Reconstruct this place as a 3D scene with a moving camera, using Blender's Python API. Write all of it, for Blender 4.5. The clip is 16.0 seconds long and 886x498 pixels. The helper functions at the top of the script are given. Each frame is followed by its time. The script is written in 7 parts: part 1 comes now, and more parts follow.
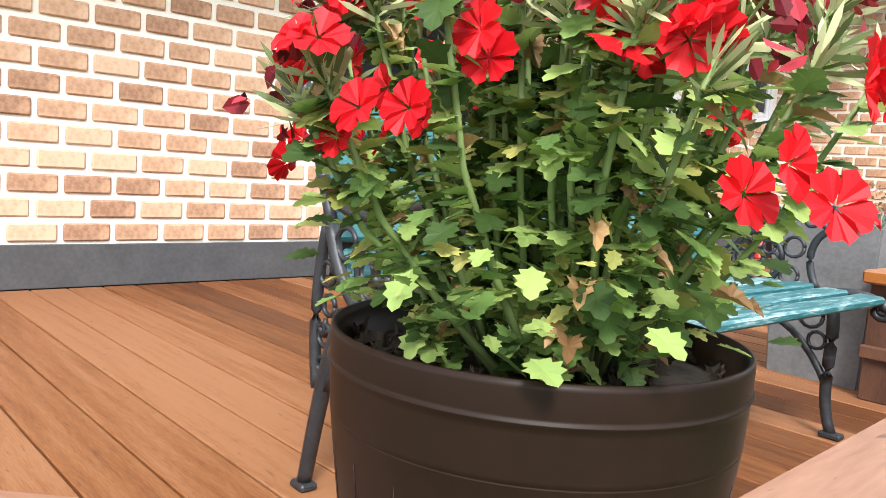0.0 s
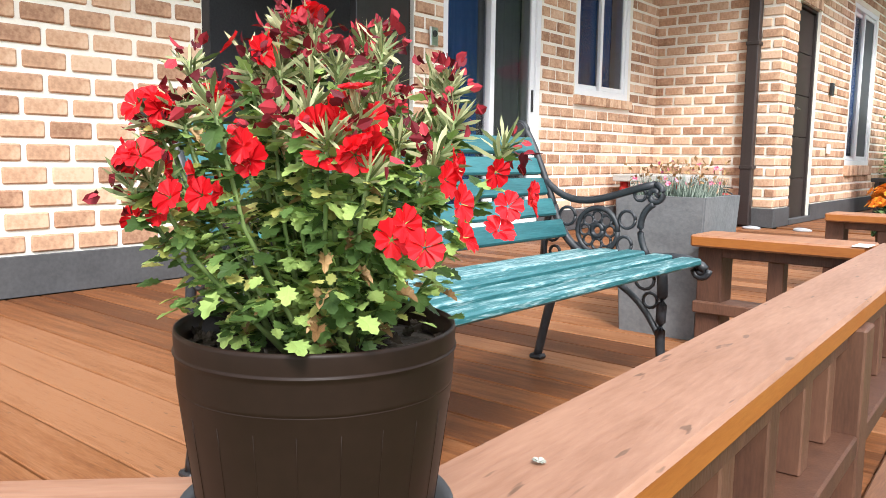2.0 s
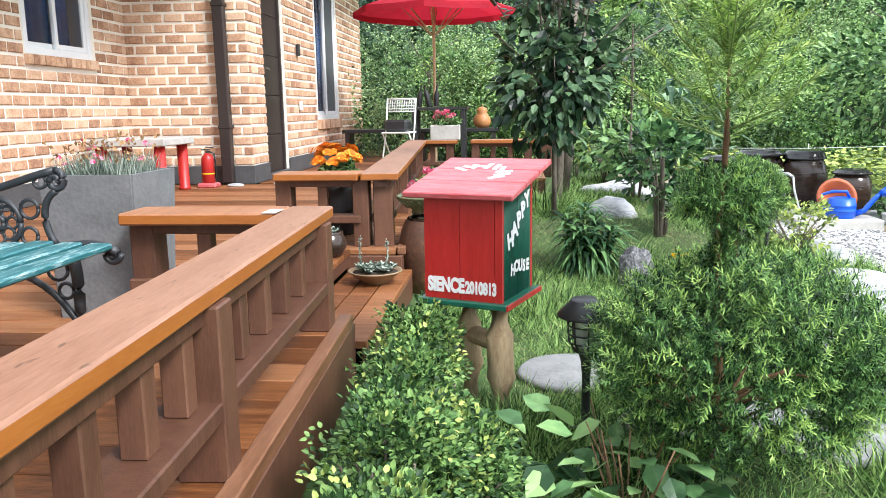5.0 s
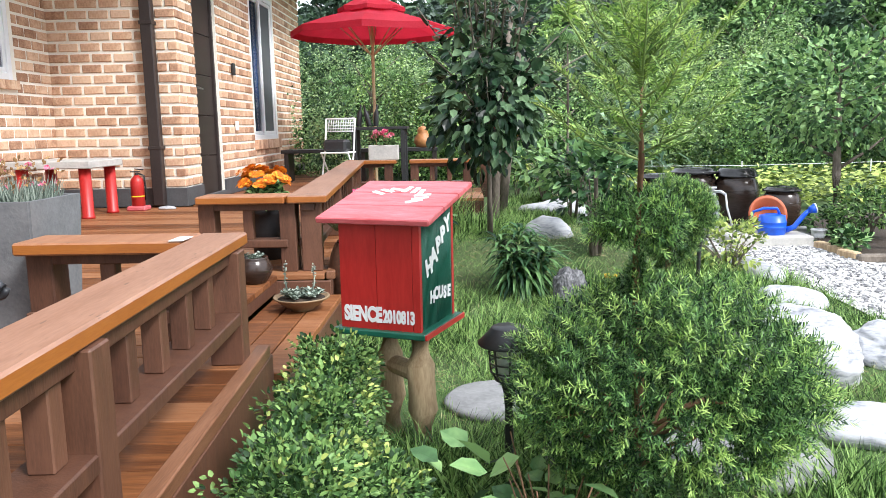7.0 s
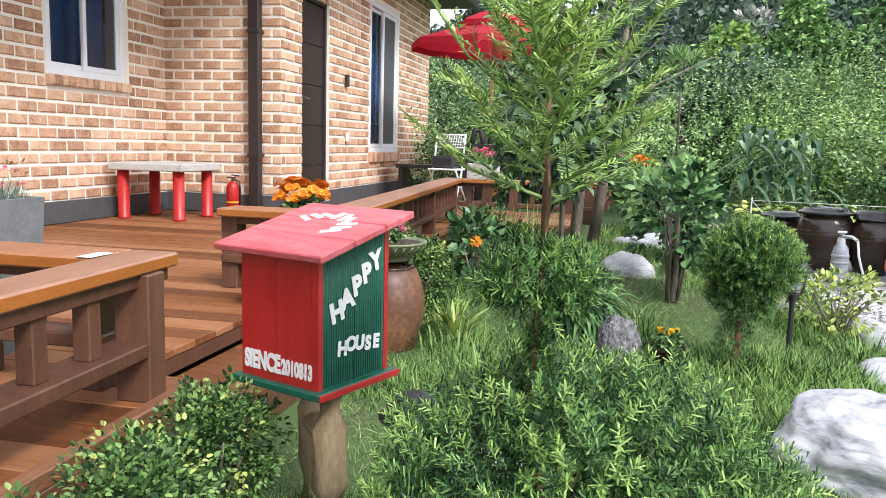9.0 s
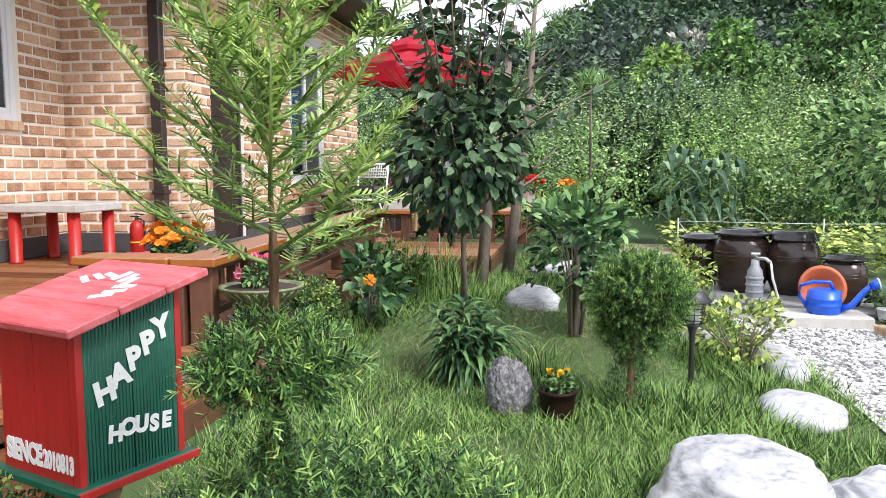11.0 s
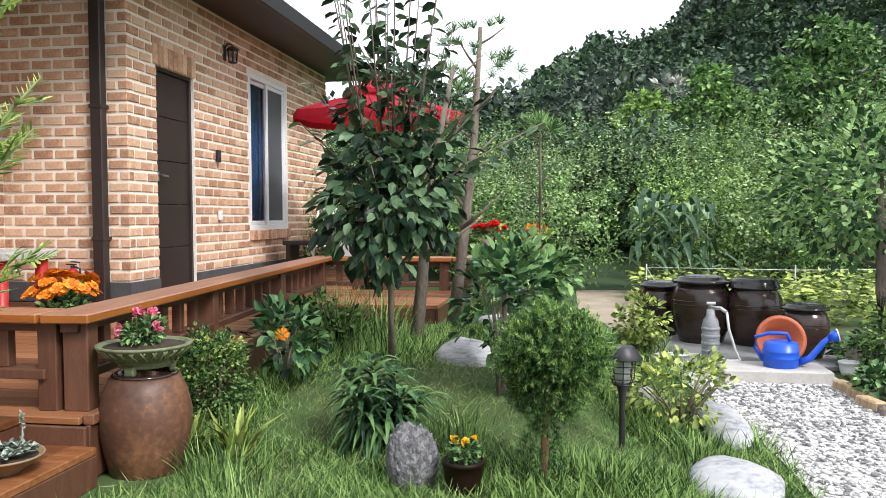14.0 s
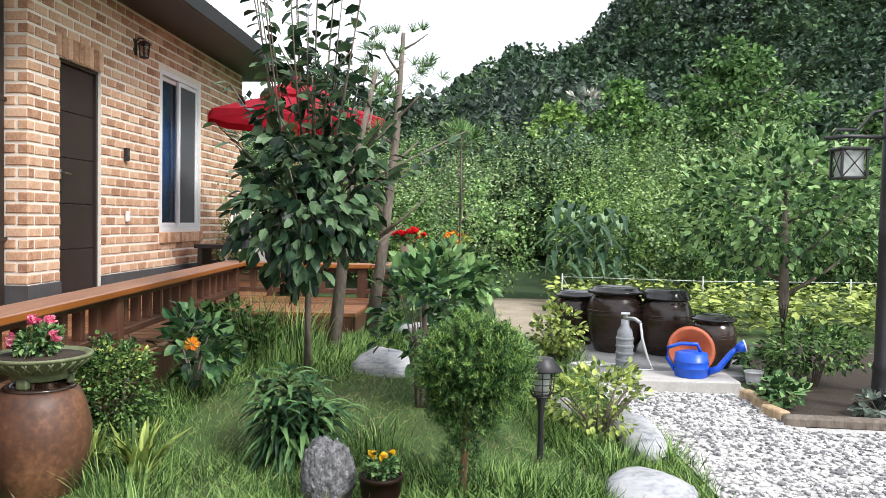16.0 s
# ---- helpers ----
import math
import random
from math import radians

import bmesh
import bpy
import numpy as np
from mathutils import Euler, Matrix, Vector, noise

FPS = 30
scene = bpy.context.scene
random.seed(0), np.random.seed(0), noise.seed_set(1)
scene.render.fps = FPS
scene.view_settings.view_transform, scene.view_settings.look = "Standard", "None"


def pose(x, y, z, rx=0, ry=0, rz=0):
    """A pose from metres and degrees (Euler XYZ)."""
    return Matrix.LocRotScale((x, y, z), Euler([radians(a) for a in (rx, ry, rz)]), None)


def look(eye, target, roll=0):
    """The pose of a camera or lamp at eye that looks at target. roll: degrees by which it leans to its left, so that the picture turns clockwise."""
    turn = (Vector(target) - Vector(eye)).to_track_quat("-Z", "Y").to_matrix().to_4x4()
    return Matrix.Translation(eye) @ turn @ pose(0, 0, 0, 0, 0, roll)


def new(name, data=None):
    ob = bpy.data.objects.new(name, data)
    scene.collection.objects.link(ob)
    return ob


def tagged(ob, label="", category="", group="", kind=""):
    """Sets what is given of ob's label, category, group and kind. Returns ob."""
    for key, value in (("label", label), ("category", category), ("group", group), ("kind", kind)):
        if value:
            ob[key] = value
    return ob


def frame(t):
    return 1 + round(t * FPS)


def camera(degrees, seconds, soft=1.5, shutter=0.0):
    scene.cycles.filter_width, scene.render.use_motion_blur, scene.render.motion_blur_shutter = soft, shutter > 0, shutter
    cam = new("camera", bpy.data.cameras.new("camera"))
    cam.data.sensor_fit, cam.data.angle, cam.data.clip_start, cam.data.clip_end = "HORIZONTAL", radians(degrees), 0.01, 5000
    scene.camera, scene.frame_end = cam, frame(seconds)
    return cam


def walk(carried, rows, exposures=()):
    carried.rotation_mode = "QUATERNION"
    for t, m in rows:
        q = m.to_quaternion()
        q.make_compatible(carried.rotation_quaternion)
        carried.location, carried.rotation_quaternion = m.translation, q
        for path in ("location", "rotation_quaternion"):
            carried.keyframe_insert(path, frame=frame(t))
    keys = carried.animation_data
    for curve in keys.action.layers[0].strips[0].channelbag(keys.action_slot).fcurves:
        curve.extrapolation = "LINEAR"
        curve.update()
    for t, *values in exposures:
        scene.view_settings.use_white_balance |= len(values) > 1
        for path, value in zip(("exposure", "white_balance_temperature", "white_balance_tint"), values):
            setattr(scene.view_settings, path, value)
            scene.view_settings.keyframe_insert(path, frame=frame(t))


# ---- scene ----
cam = camera(59.3, 16.0, 0.8)
PATH = [
    (0, (0.149, 2.351, 0.864), (-1.329, 3.683, 0.659), 4.0),
    (0.5, (0.165, 2.316, 0.863), (-1.264, 3.693, 0.616), 3.6),
    (1, (0.237, 2.277, 0.885), (-1.145, 3.701, 0.635), 2.9),
    (1.5, (0.258, 2.264, 0.899), (-1.102, 3.711, 0.661), 1.2),
    (2, (0.3, 2.281, 0.902), (-0.968, 3.809, 0.666), 0.8),
    (2.5, (0.377, 2.291, 0.901), (-0.721, 3.938, 0.617), 0.7),
    (3, (0.47, 2.289, 0.909), (-0.375, 4.079, 0.623), 0.8),
    (3.5, (0.507, 2.29, 0.918), (-0.17, 4.153, 0.652), 0.2),
    (4, (0.546, 2.291, 0.954), (0.04, 4.206, 0.679), 0.1),
    (4.5, (0.567, 2.327, 0.973), (0.246, 4.277, 0.665), -0.2),
    (5, (0.585, 2.373, 0.978), (0.401, 4.333, 0.624), -0.9),
    (7.5, (0.751, 2.556, 0.985), (0.699, 4.532, 0.685), -1.1),
    (8, (0.899, 2.688, 0.985), (0.722, 4.658, 0.689), 0.5),
    (10.3, (1.451, 3.229, 0.997), (0.896, 5.139, 0.793), 0.3),
    (10.5, (1.463, 3.245, 1.009), (0.968, 5.173, 0.807), 0.2),
    (11, (1.5, 3.28, 1.03), (1.171, 5.243, 0.83), -0.1),
    (11.5, (1.52, 3.311, 1.046), (1.325, 5.292, 0.862), -0.3),
    (12, (1.534, 3.348, 1.038), (1.424, 5.337, 0.86), -0.7),
    (12.5, (1.604, 3.428, 1.024), (1.466, 5.417, 0.868), -1.2),
    (13, (1.738, 3.529, 1.034), (1.4, 5.498, 0.94), -0.2),
    (13.5, (1.816, 3.59, 1.036), (1.439, 5.553, 0.951), 0.2),
    (14, (1.825, 3.628, 1.036), (1.511, 5.601, 0.95), -0.2),
    (14.5, (1.82, 3.682, 1.033), (1.548, 5.662, 0.944), -0.3),
    (15, (1.818, 3.721, 1.031), (1.6, 5.708, 0.953), -0.3),
    (15.5, (1.796, 3.697, 1.052), (1.638, 5.69, 0.988), -0.0),
    (16, (1.799, 3.692, 1.048), (1.697, 5.688, 0.978), 1.0),
]
walk(cam, [(t, look(eye, target, roll)) for t, eye, target, roll in PATH], [(0, 1.38, 6150, 10), (5, 1.36, 6000, 10), (8, 1.14, 6050, 13), (11, 1.06, 6200, 15), (13, 0.84, 6250, 14), (16, 0.82, 6250, 13)])

# ---- light ----
world = bpy.data.worlds.new("overcast_sky")
scene.world = world
world.use_nodes = True
wn = world.node_tree.nodes
wl = world.node_tree.links
sky = wn.new("ShaderNodeTexSky")
sky.sky_type = "NISHITA"
sky.sun_disc = False
sky.sun_elevation, sky.sun_rotation = radians(45), radians(130)
sky.dust_density = 4.0
veil = wn.new("ShaderNodeMix")
veil.data_type = "RGBA"
veil.inputs[0].default_value = 0.86
veil.inputs[7].default_value = (8.6, 8.9, 9.1, 1)
wl.new(sky.outputs[0], veil.inputs[6])
wl.new(veil.outputs[2], wn["Background"].inputs[0])
wn["Background"].inputs[1].default_value = 0.105
sun = new("sun", bpy.data.lights.new("sun", "SUN"))
sun.data.energy, sun.data.angle, sun.data.color = 2.0, radians(14), (1.0, 0.96, 0.9)
sun.matrix_world = look((0, 0, 0), (-math.sin(radians(130)), -math.cos(radians(130)), -1.0))

# ---- materials ----
def rgba(c):
    return (c[0], c[1], c[2], 1)


def surf(name, a, b, scale=8.0, rough=0.6, metal=0.0, bump=0.0, grain=60.0, stretch=(1, 1, 1), island=0.0, piece=0.0, spec=0.5, third=None, through_light=0.0, fleck=0.0):
    """Two colours mixed by noise at two scales, with relief; optional variation from piece to piece or leaf to leaf."""
    m = bpy.data.materials.new(name)
    m.use_nodes = True
    t = m.node_tree
    n, k = t.nodes, t.links
    out = n["Principled BSDF"]
    co = n.new("ShaderNodeTexCoord")
    mp = n.new("ShaderNodeMapping")
    mp.inputs["Scale"].default_value = stretch
    k.new(co.outputs["Object"], mp.inputs[0])
    big = n.new("ShaderNodeTexNoise")
    big.inputs["Scale"].default_value, big.inputs["Detail"].default_value = scale, 5
    fine = n.new("ShaderNodeTexNoise")
    fine.inputs["Scale"].default_value, fine.inputs["Detail"].default_value = grain, 3
    k.new(mp.outputs[0], big.inputs[0])
    k.new(mp.outputs[0], fine.inputs[0])
    add = n.new("ShaderNodeMath")
    add.operation = "MULTIPLY_ADD"
    add.inputs[1].default_value = 0.45
    k.new(fine.outputs[0], add.inputs[0])
    half = n.new("ShaderNodeMath")
    half.operation = "MULTIPLY"
    half.inputs[1].default_value = 0.6
    k.new(big.outputs[0], half.inputs[0])
    k.new(half.outputs[0], add.inputs[2])
    level = add.outputs[0]
    if island or piece:
        src = n.new("ShaderNodeNewGeometry").outputs["Random Per Island"] if island else n.new("ShaderNodeObjectInfo").outputs["Random"]
        shift = n.new("ShaderNodeMath")
        shift.operation = "MULTIPLY_ADD"
        shift.inputs[1].default_value = island or piece
        k.new(src, shift.inputs[0])
        less = n.new("ShaderNodeMath")
        less.operation = "SUBTRACT"
        less.inputs[1].default_value = (island or piece) / 2
        k.new(level, less.inputs[0])
        k.new(less.outputs[0], shift.inputs[2])
        level = shift.outputs[0]
    ramp = n.new("ShaderNodeValToRGB")
    e = ramp.color_ramp.elements
    e[0].position, e[0].color = 0.3, rgba(a)
    e[1].position, e[1].color = 0.72, rgba(b)
    if third:
        mid = e.new(0.52)
        mid.color = rgba(third)
    k.new(level, ramp.inputs[0])
    if fleck:
        fm = n.new("ShaderNodeMapping")
        fm.inputs["Scale"].default_value = [22 if v > 3 else 5 for v in stretch]
        k.new(co.outputs["Object"], fm.inputs[0])
        nick = n.new("ShaderNodeTexNoise")
        nick.inputs["Scale"].default_value, nick.inputs["Detail"].default_value = 3.5, 2
        k.new(fm.outputs[0], nick.inputs[0])
        cut = n.new("ShaderNodeMapRange")
        cut.inputs["From Min"].default_value, cut.inputs["From Max"].default_value = 0.68, 0.74
        cut.inputs["To Max"].default_value = fleck
        k.new(nick.outputs[0], cut.inputs[0])
        chip = n.new("ShaderNodeMix")
        chip.data_type = "RGBA"
        chip.inputs[7].default_value = (0.09, 0.045, 0.025, 1)
        k.new(cut.outputs[0], chip.inputs[0])
        k.new(ramp.outputs[0], chip.inputs[6])
        k.new(chip.outputs[2], out.inputs["Base Color"])
    else:
        k.new(ramp.outputs[0], out.inputs["Base Color"])
    out.inputs["Roughness"].default_value = rough
    out.inputs["Metallic"].default_value = metal
    out.inputs["Specular IOR Level"].default_value = spec
    if bump:
        bp = n.new("ShaderNodeBump")
        bp.inputs["Strength"].default_value, bp.inputs["Distance"].default_value = bump, 0.004
        k.new(add.outputs[0], bp.inputs["Height"])
        k.new(bp.outputs[0], out.inputs["Normal"])
    if through_light:
        tl = n.new("ShaderNodeBsdfTranslucent")
        k.new(ramp.outputs[0], tl.inputs[0])
        mx = n.new("ShaderNodeMixShader")
        mx.inputs[0].default_value = through_light
        k.new(out.outputs[0], mx.inputs[1])
        k.new(tl.outputs[0], mx.inputs[2])
        k.new(mx.outputs[0], n["Material Output"].inputs[0])
    return m


def mute(c, k=0.10):
    """A leaf green drawn a little towards grey."""
    grey = 0.3 * c[0] + 0.6 * c[1] + 0.1 * c[2]
    return tuple(v + (grey - v) * k for v in c)


def leafmat(name, a, b, rough=0.5, light=0.3, third=None, vary=0.7):
    if a[1] >= a[0]:
        # dark end lowered: part of the foliage's inner shade sits in the colour
        a, b, third = mute(tuple(v * 0.62 for v in a)), mute(b), third and mute(tuple(v * 0.88 for v in third))
    return surf(name, a, b, 3.0, rough, bump=0, grain=20, island=vary, spec=0.25, through_light=light * 0.6, third=third)


BRICK = surf("fired_brick", (0.31, 0.165, 0.098), (0.68, 0.47, 0.32), 9, 0.85, bump=0.5, grain=55, piece=0.36, third=(0.54, 0.325, 0.20))
BRICK_J = surf("fired_brick_joined", (0.31, 0.165, 0.098), (0.68, 0.47, 0.32), 9, 0.85, bump=0.5, grain=55, island=0.36, third=(0.54, 0.325, 0.20))
MORTAR = surf("cream_mortar", (0.76, 0.71, 0.61), (0.88, 0.84, 0.75), 4, 0.95, bump=0.5, grain=90)
PLINTH = surf("dark_plinth", (0.05, 0.05, 0.053), (0.09, 0.09, 0.093), 5, 0.7, bump=0.2)
DECKWOOD = surf("stained_deck_board", (0.105, 0.036, 0.012), (0.31, 0.140, 0.064), 3, 0.5, bump=0.35, grain=26, stretch=(1, 14, 14), piece=0.45, third=(0.225, 0.084, 0.028), fleck=0.5, spec=0.3)
DECKWOOD_Y = surf("stained_edge_board", (0.105, 0.042, 0.02), (0.30, 0.150, 0.085), 3, 0.4, bump=0.35, grain=26, stretch=(14, 1, 14), third=(0.20, 0.09, 0.045))
CAPWOOD = surf("pale_cap_board", (0.215, 0.100, 0.054), (0.365, 0.196, 0.124), 2.0, 0.45, bump=0.3, grain=16, stretch=(10, 1.2, 10), third=(0.300, 0.152, 0.094), fleck=0.75)
CAPWOOD_X = surf("pale_cap_board_cross", (0.2376, 0.0900, 0.0432), (0.3744, 0.1800, 0.0936), 2.0, 0.5, bump=0.3, grain=24, stretch=(1.2, 14, 14), third=(0.3384, 0.1512, 0.0720), fleck=0.75)
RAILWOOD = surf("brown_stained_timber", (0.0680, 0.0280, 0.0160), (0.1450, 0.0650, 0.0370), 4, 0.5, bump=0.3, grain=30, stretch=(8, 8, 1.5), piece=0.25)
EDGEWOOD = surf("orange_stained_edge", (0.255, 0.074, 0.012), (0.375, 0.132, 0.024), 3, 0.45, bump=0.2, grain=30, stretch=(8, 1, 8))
BLACKIRON = surf("black_cast_iron", (0.012, 0.013, 0.015), (0.035, 0.037, 0.042), 20, 0.45, bump=0.35, grain=120)
TEAL = surf("worn_teal_paint", (0.012, 0.082, 0.092), (0.040, 0.165, 0.178), 4, 0.5, bump=0.35, grain=24, stretch=(9, 1, 9), piece=0.2)
TEAL_WORN = surf("flaking_teal_paint", (0.012, 0.085, 0.095), (0.50, 0.63, 0.64), 7, 0.45, bump=0.5, grain=26, stretch=(12, 1.3, 12), piece=0.12, third=(0.034, 0.150, 0.162))
GREYSTONE = surf("grey_cast_planter", (0.1105, 0.1148, 0.1190), (0.1870, 0.1913, 0.1955), 14, 0.85, bump=0.9, grain=70)
CONCRETE = surf("pale_concrete", (0.36, 0.35, 0.33), (0.55, 0.53, 0.49), 8, 0.9, bump=0.5)
REDPAINT = surf("red_paint", (0.3360, 0.0120, 0.0096), (0.4640, 0.0240, 0.0200), 7, 0.42, bump=0.25, grain=30, stretch=(6, 6, 1))
ROOFRED = surf("faded_red_boards", (0.4250, 0.0382, 0.0425), (0.6120, 0.1700, 0.1870), 6, 0.5, bump=0.35, grain=30, stretch=(1, 6, 6))
GREENPAINT = surf("dark_green_paint", (0.006, 0.075, 0.045), (0.014, 0.125, 0.08), 7, 0.4, bump=0.25)
WHITEPAINT = surf("white_paint", (0.72, 0.72, 0.71), (0.86, 0.86, 0.85), 9, 0.5, bump=0.1)
PVC = surf("white_window_frame", (0.76, 0.77, 0.79), (0.84, 0.85, 0.86), 3, 0.35)
DARKMETAL = surf("dark_brown_metal", (0.022, 0.015, 0.013), (0.036, 0.025, 0.022), 4, 0.5, bump=0.05)
BLACKMETAL = surf("black_metal", (0.012, 0.012, 0.013), (0.028, 0.028, 0.03), 10, 0.45, bump=0.1)
STEEL = surf("brushed_steel", (0.5, 0.5, 0.5), (0.7, 0.7, 0.7), 20, 0.3, metal=1.0)
BLUECLOTH = surf("deep_blue_curtain", (0.0160, 0.0900, 0.3200), (0.0400, 0.2000, 0.6000), 3, 0.8, stretch=(1, 8, 0.4))
GREYPANEL = surf("grey_door_panel", (0.10, 0.105, 0.115), (0.16, 0.165, 0.175), 3, 0.45)
# near-black, so the rooms' dimness is put into the colour
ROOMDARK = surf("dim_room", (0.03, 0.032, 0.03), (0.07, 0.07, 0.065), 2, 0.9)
SOIL = surf("potting_soil", (0.0160, 0.0112, 0.0080), (0.0720, 0.0520, 0.0360), 60, 1.0, bump=1.0, grain=200)
EARTH = surf("lawn_earth", (0.070, 0.070, 0.030), (0.060, 0.125, 0.028), 2.2, 1.0, bump=0.8, grain=40, third=(0.055, 0.095, 0.025))
POTBROWN = surf("dark_brown_plastic", (0.0145, 0.0070, 0.0044), (0.0215, 0.0108, 0.0070), 8, 0.45, bump=0.03, grain=120, spec=0.18)
GREYPLASTIC = surf("grey_plastic", (0.045, 0.046, 0.05), (0.07, 0.072, 0.076), 8, 0.5)
TERRA = surf("brown_earthenware", (0.040, 0.022, 0.017), (0.270, 0.125, 0.062), 3.6, 0.5, bump=0.12, grain=40, third=(0.120, 0.056, 0.032))
ONGGI = surf("dark_glazed_onggi", (0.016, 0.010, 0.008), (0.055, 0.034, 0.025), 5, 0.2, bump=0.12, grain=30, stretch=(1, 1, 5))
WHITEROCK = surf("white_grey_rock", (0.12, 0.13, 0.155), (0.52, 0.52, 0.515), 7, 0.85, bump=1.0, grain=30, stretch=(1.0, 1.0, 4.0), third=(0.40, 0.405, 0.42))
LAVA = surf("pitted_lava_rock", (0.014, 0.014, 0.016), (0.34, 0.34, 0.35), 36, 0.95, bump=1.0, grain=110, third=(0.14, 0.14, 0.145))
FLATSTONE = surf("grey_flat_stone", (0.16, 0.16, 0.16), (0.30, 0.30, 0.295), 9, 0.85, bump=0.6)
LOG = surf("weathered_log", (0.28, 0.17, 0.085), (0.62, 0.47, 0.29), 5, 0.75, bump=0.5, grain=26, stretch=(7, 7, 0.8), third=(0.46, 0.33, 0.19))
BARK = surf("grey_brown_bark", (0.07, 0.055, 0.042), (0.24, 0.20, 0.16), 12, 0.9, bump=1.0, grain=40, stretch=(2, 2, 0.6))
REDBARK = surf("reddish_yew_bark", (0.10, 0.050, 0.026), (0.34, 0.19, 0.105), 14, 0.9, bump=0.8, grain=50, stretch=(2, 2, 0.6))
PEBBLE = surf("white_grey_pebble", (0.1700, 0.1700, 0.1742), (0.6460, 0.6375, 0.6205), 4, 0.8, grain=30, island=0.8, third=(0.4590, 0.4505, 0.4377))
GRAVELBED = surf("gravel_bed", (0.28, 0.27, 0.26), (0.66, 0.65, 0.62), 60, 0.95, bump=1.0, grain=120)
UMBRELLA = surf("crimson_canvas", (0.58, 0.024, 0.055), (0.72, 0.05, 0.10), 3, 0.7, through_light=0.35)
BLUEPLASTIC = surf("blue_plastic", (0.008, 0.07, 0.55), (0.015, 0.12, 0.70), 4, 0.35)
ORANGEPLASTIC = surf("terracotta_plastic", (0.40, 0.09, 0.035), (0.52, 0.14, 0.06), 4, 0.5)
GOURD = surf("dried_gourd_skin", (0.30, 0.12, 0.035), (0.52, 0.25, 0.09), 7, 0.5, bump=0.1)
ONGGI_LID = surf("black_glazed_lid", (0.010, 0.010, 0.011), (0.032, 0.030, 0.030), 6, 0.16, bump=0.08, grain=30)
GLAZEGREEN = surf("mossy_glazed_bowl", (0.07, 0.085, 0.04), (0.22, 0.25, 0.13), 12, 0.5, bump=0.8, grain=50)
CLAYBOWL = surf("tan_clay_bowl", (0.17, 0.11, 0.06), (0.30, 0.21, 0.12), 9, 0.6, bump=0.3)

VERB = leafmat("verbena_leaf", (0.085, 0.165, 0.032), (0.42, 0.56, 0.13), 0.5, 0.55, (0.215, 0.37, 0.075))
VERB_Y = leafmat("yellowing_leaf", (0.36, 0.38, 0.06), (0.55, 0.52, 0.12))
DRY = leafmat("dry_leaf", (0.20, 0.11, 0.045), (0.48, 0.30, 0.14))
CALYX = leafmat("pale_green_calyx", (0.20, 0.27, 0.080), (0.52, 0.52, 0.26))
STEM = surf("green_stem", (0.12, 0.19, 0.05), (0.26, 0.33, 0.12), 20, 0.6)
PETAL = leafmat("scarlet_petal", (0.55, 0.004, 0.010), (0.80, 0.014, 0.022), 0.5, 0.3)
PETAL_DARK = leafmat("withered_crimson_petal", (0.10, 0.008, 0.014), (0.40, 0.03, 0.045), 0.6, 0.2)
BOXLEAF = leafmat("boxwood_leaf", (0.028, 0.080, 0.020), (0.225, 0.385, 0.090), 0.45, 0.3, (0.100, 0.225, 0.052))
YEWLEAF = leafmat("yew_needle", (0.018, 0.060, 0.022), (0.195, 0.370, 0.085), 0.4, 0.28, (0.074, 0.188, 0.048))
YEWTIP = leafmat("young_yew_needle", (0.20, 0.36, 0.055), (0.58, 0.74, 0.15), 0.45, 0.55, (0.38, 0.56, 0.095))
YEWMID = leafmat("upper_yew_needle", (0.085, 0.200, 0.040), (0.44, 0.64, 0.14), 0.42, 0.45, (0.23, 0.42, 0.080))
PEARLEAF = leafmat("dark_pear_leaf", (0.014, 0.040, 0.020), (0.135, 0.230, 0.105), 0.3, 0.25, (0.046, 0.112, 0.050))
LILYLEAF = leafmat("lily_leaf", (0.0150, 0.055, 0.022), (0.155, 0.305, 0.095), 0.35, 0.3, (0.063, 0.172, 0.060))
GRASSBLADE = leafmat("grass_blade", (0.040, 0.105, 0.018), (0.350, 0.540, 0.140), 0.55, 0.4, (0.155, 0.325, 0.065), 1.0)
STRAW = leafmat("straw_blade", (0.30, 0.25, 0.12), (0.52, 0.46, 0.26), 0.7, 0.2)
BUSHLEAF = leafmat("garden_bush_leaf", (0.034, 0.100, 0.030), (0.300, 0.490, 0.160), 0.4, 0.3, (0.125, 0.280, 0.090))
LIMELEAF = leafmat("bright_bush_leaf", (0.110, 0.200, 0.030), (0.500, 0.600, 0.120), 0.45, 0.35)
FARLEAF = leafmat("hill_bush_leaf", (0.046, 0.125, 0.038), (0.390, 0.620, 0.170), 0.5, 0.3, (0.185, 0.380, 0.100), 0.55)
THICKLIME = leafmat("bright_thicket_leaf", (0.090, 0.190, 0.036), (0.460, 0.640, 0.160), 0.5, 0.35, (0.260, 0.460, 0.100), 0.5)
ORCHARDLEAF = leafmat("orchard_leaf", (0.072, 0.150, 0.062), (0.450, 0.590, 0.250), 0.45, 0.3, (0.230, 0.395, 0.145), 0.55)
THICKDARK = leafmat("dark_thicket_leaf", (0.026, 0.075, 0.028), (0.210, 0.370, 0.120), 0.5, 0.25, (0.095, 0.205, 0.070))
FORESTMID = leafmat("mid_forest_leaf", (0.040, 0.085, 0.036), (0.150, 0.255, 0.105), 0.6, 0.2, (0.090, 0.170, 0.070))
# blue-grey of distant haze, put into the leaf colour
FORESTBLUE = leafmat("haze_tinted_forest_leaf", (0.042, 0.070, 0.056), (0.125, 0.175, 0.130), 0.6, 0.2, (0.080, 0.125, 0.092))
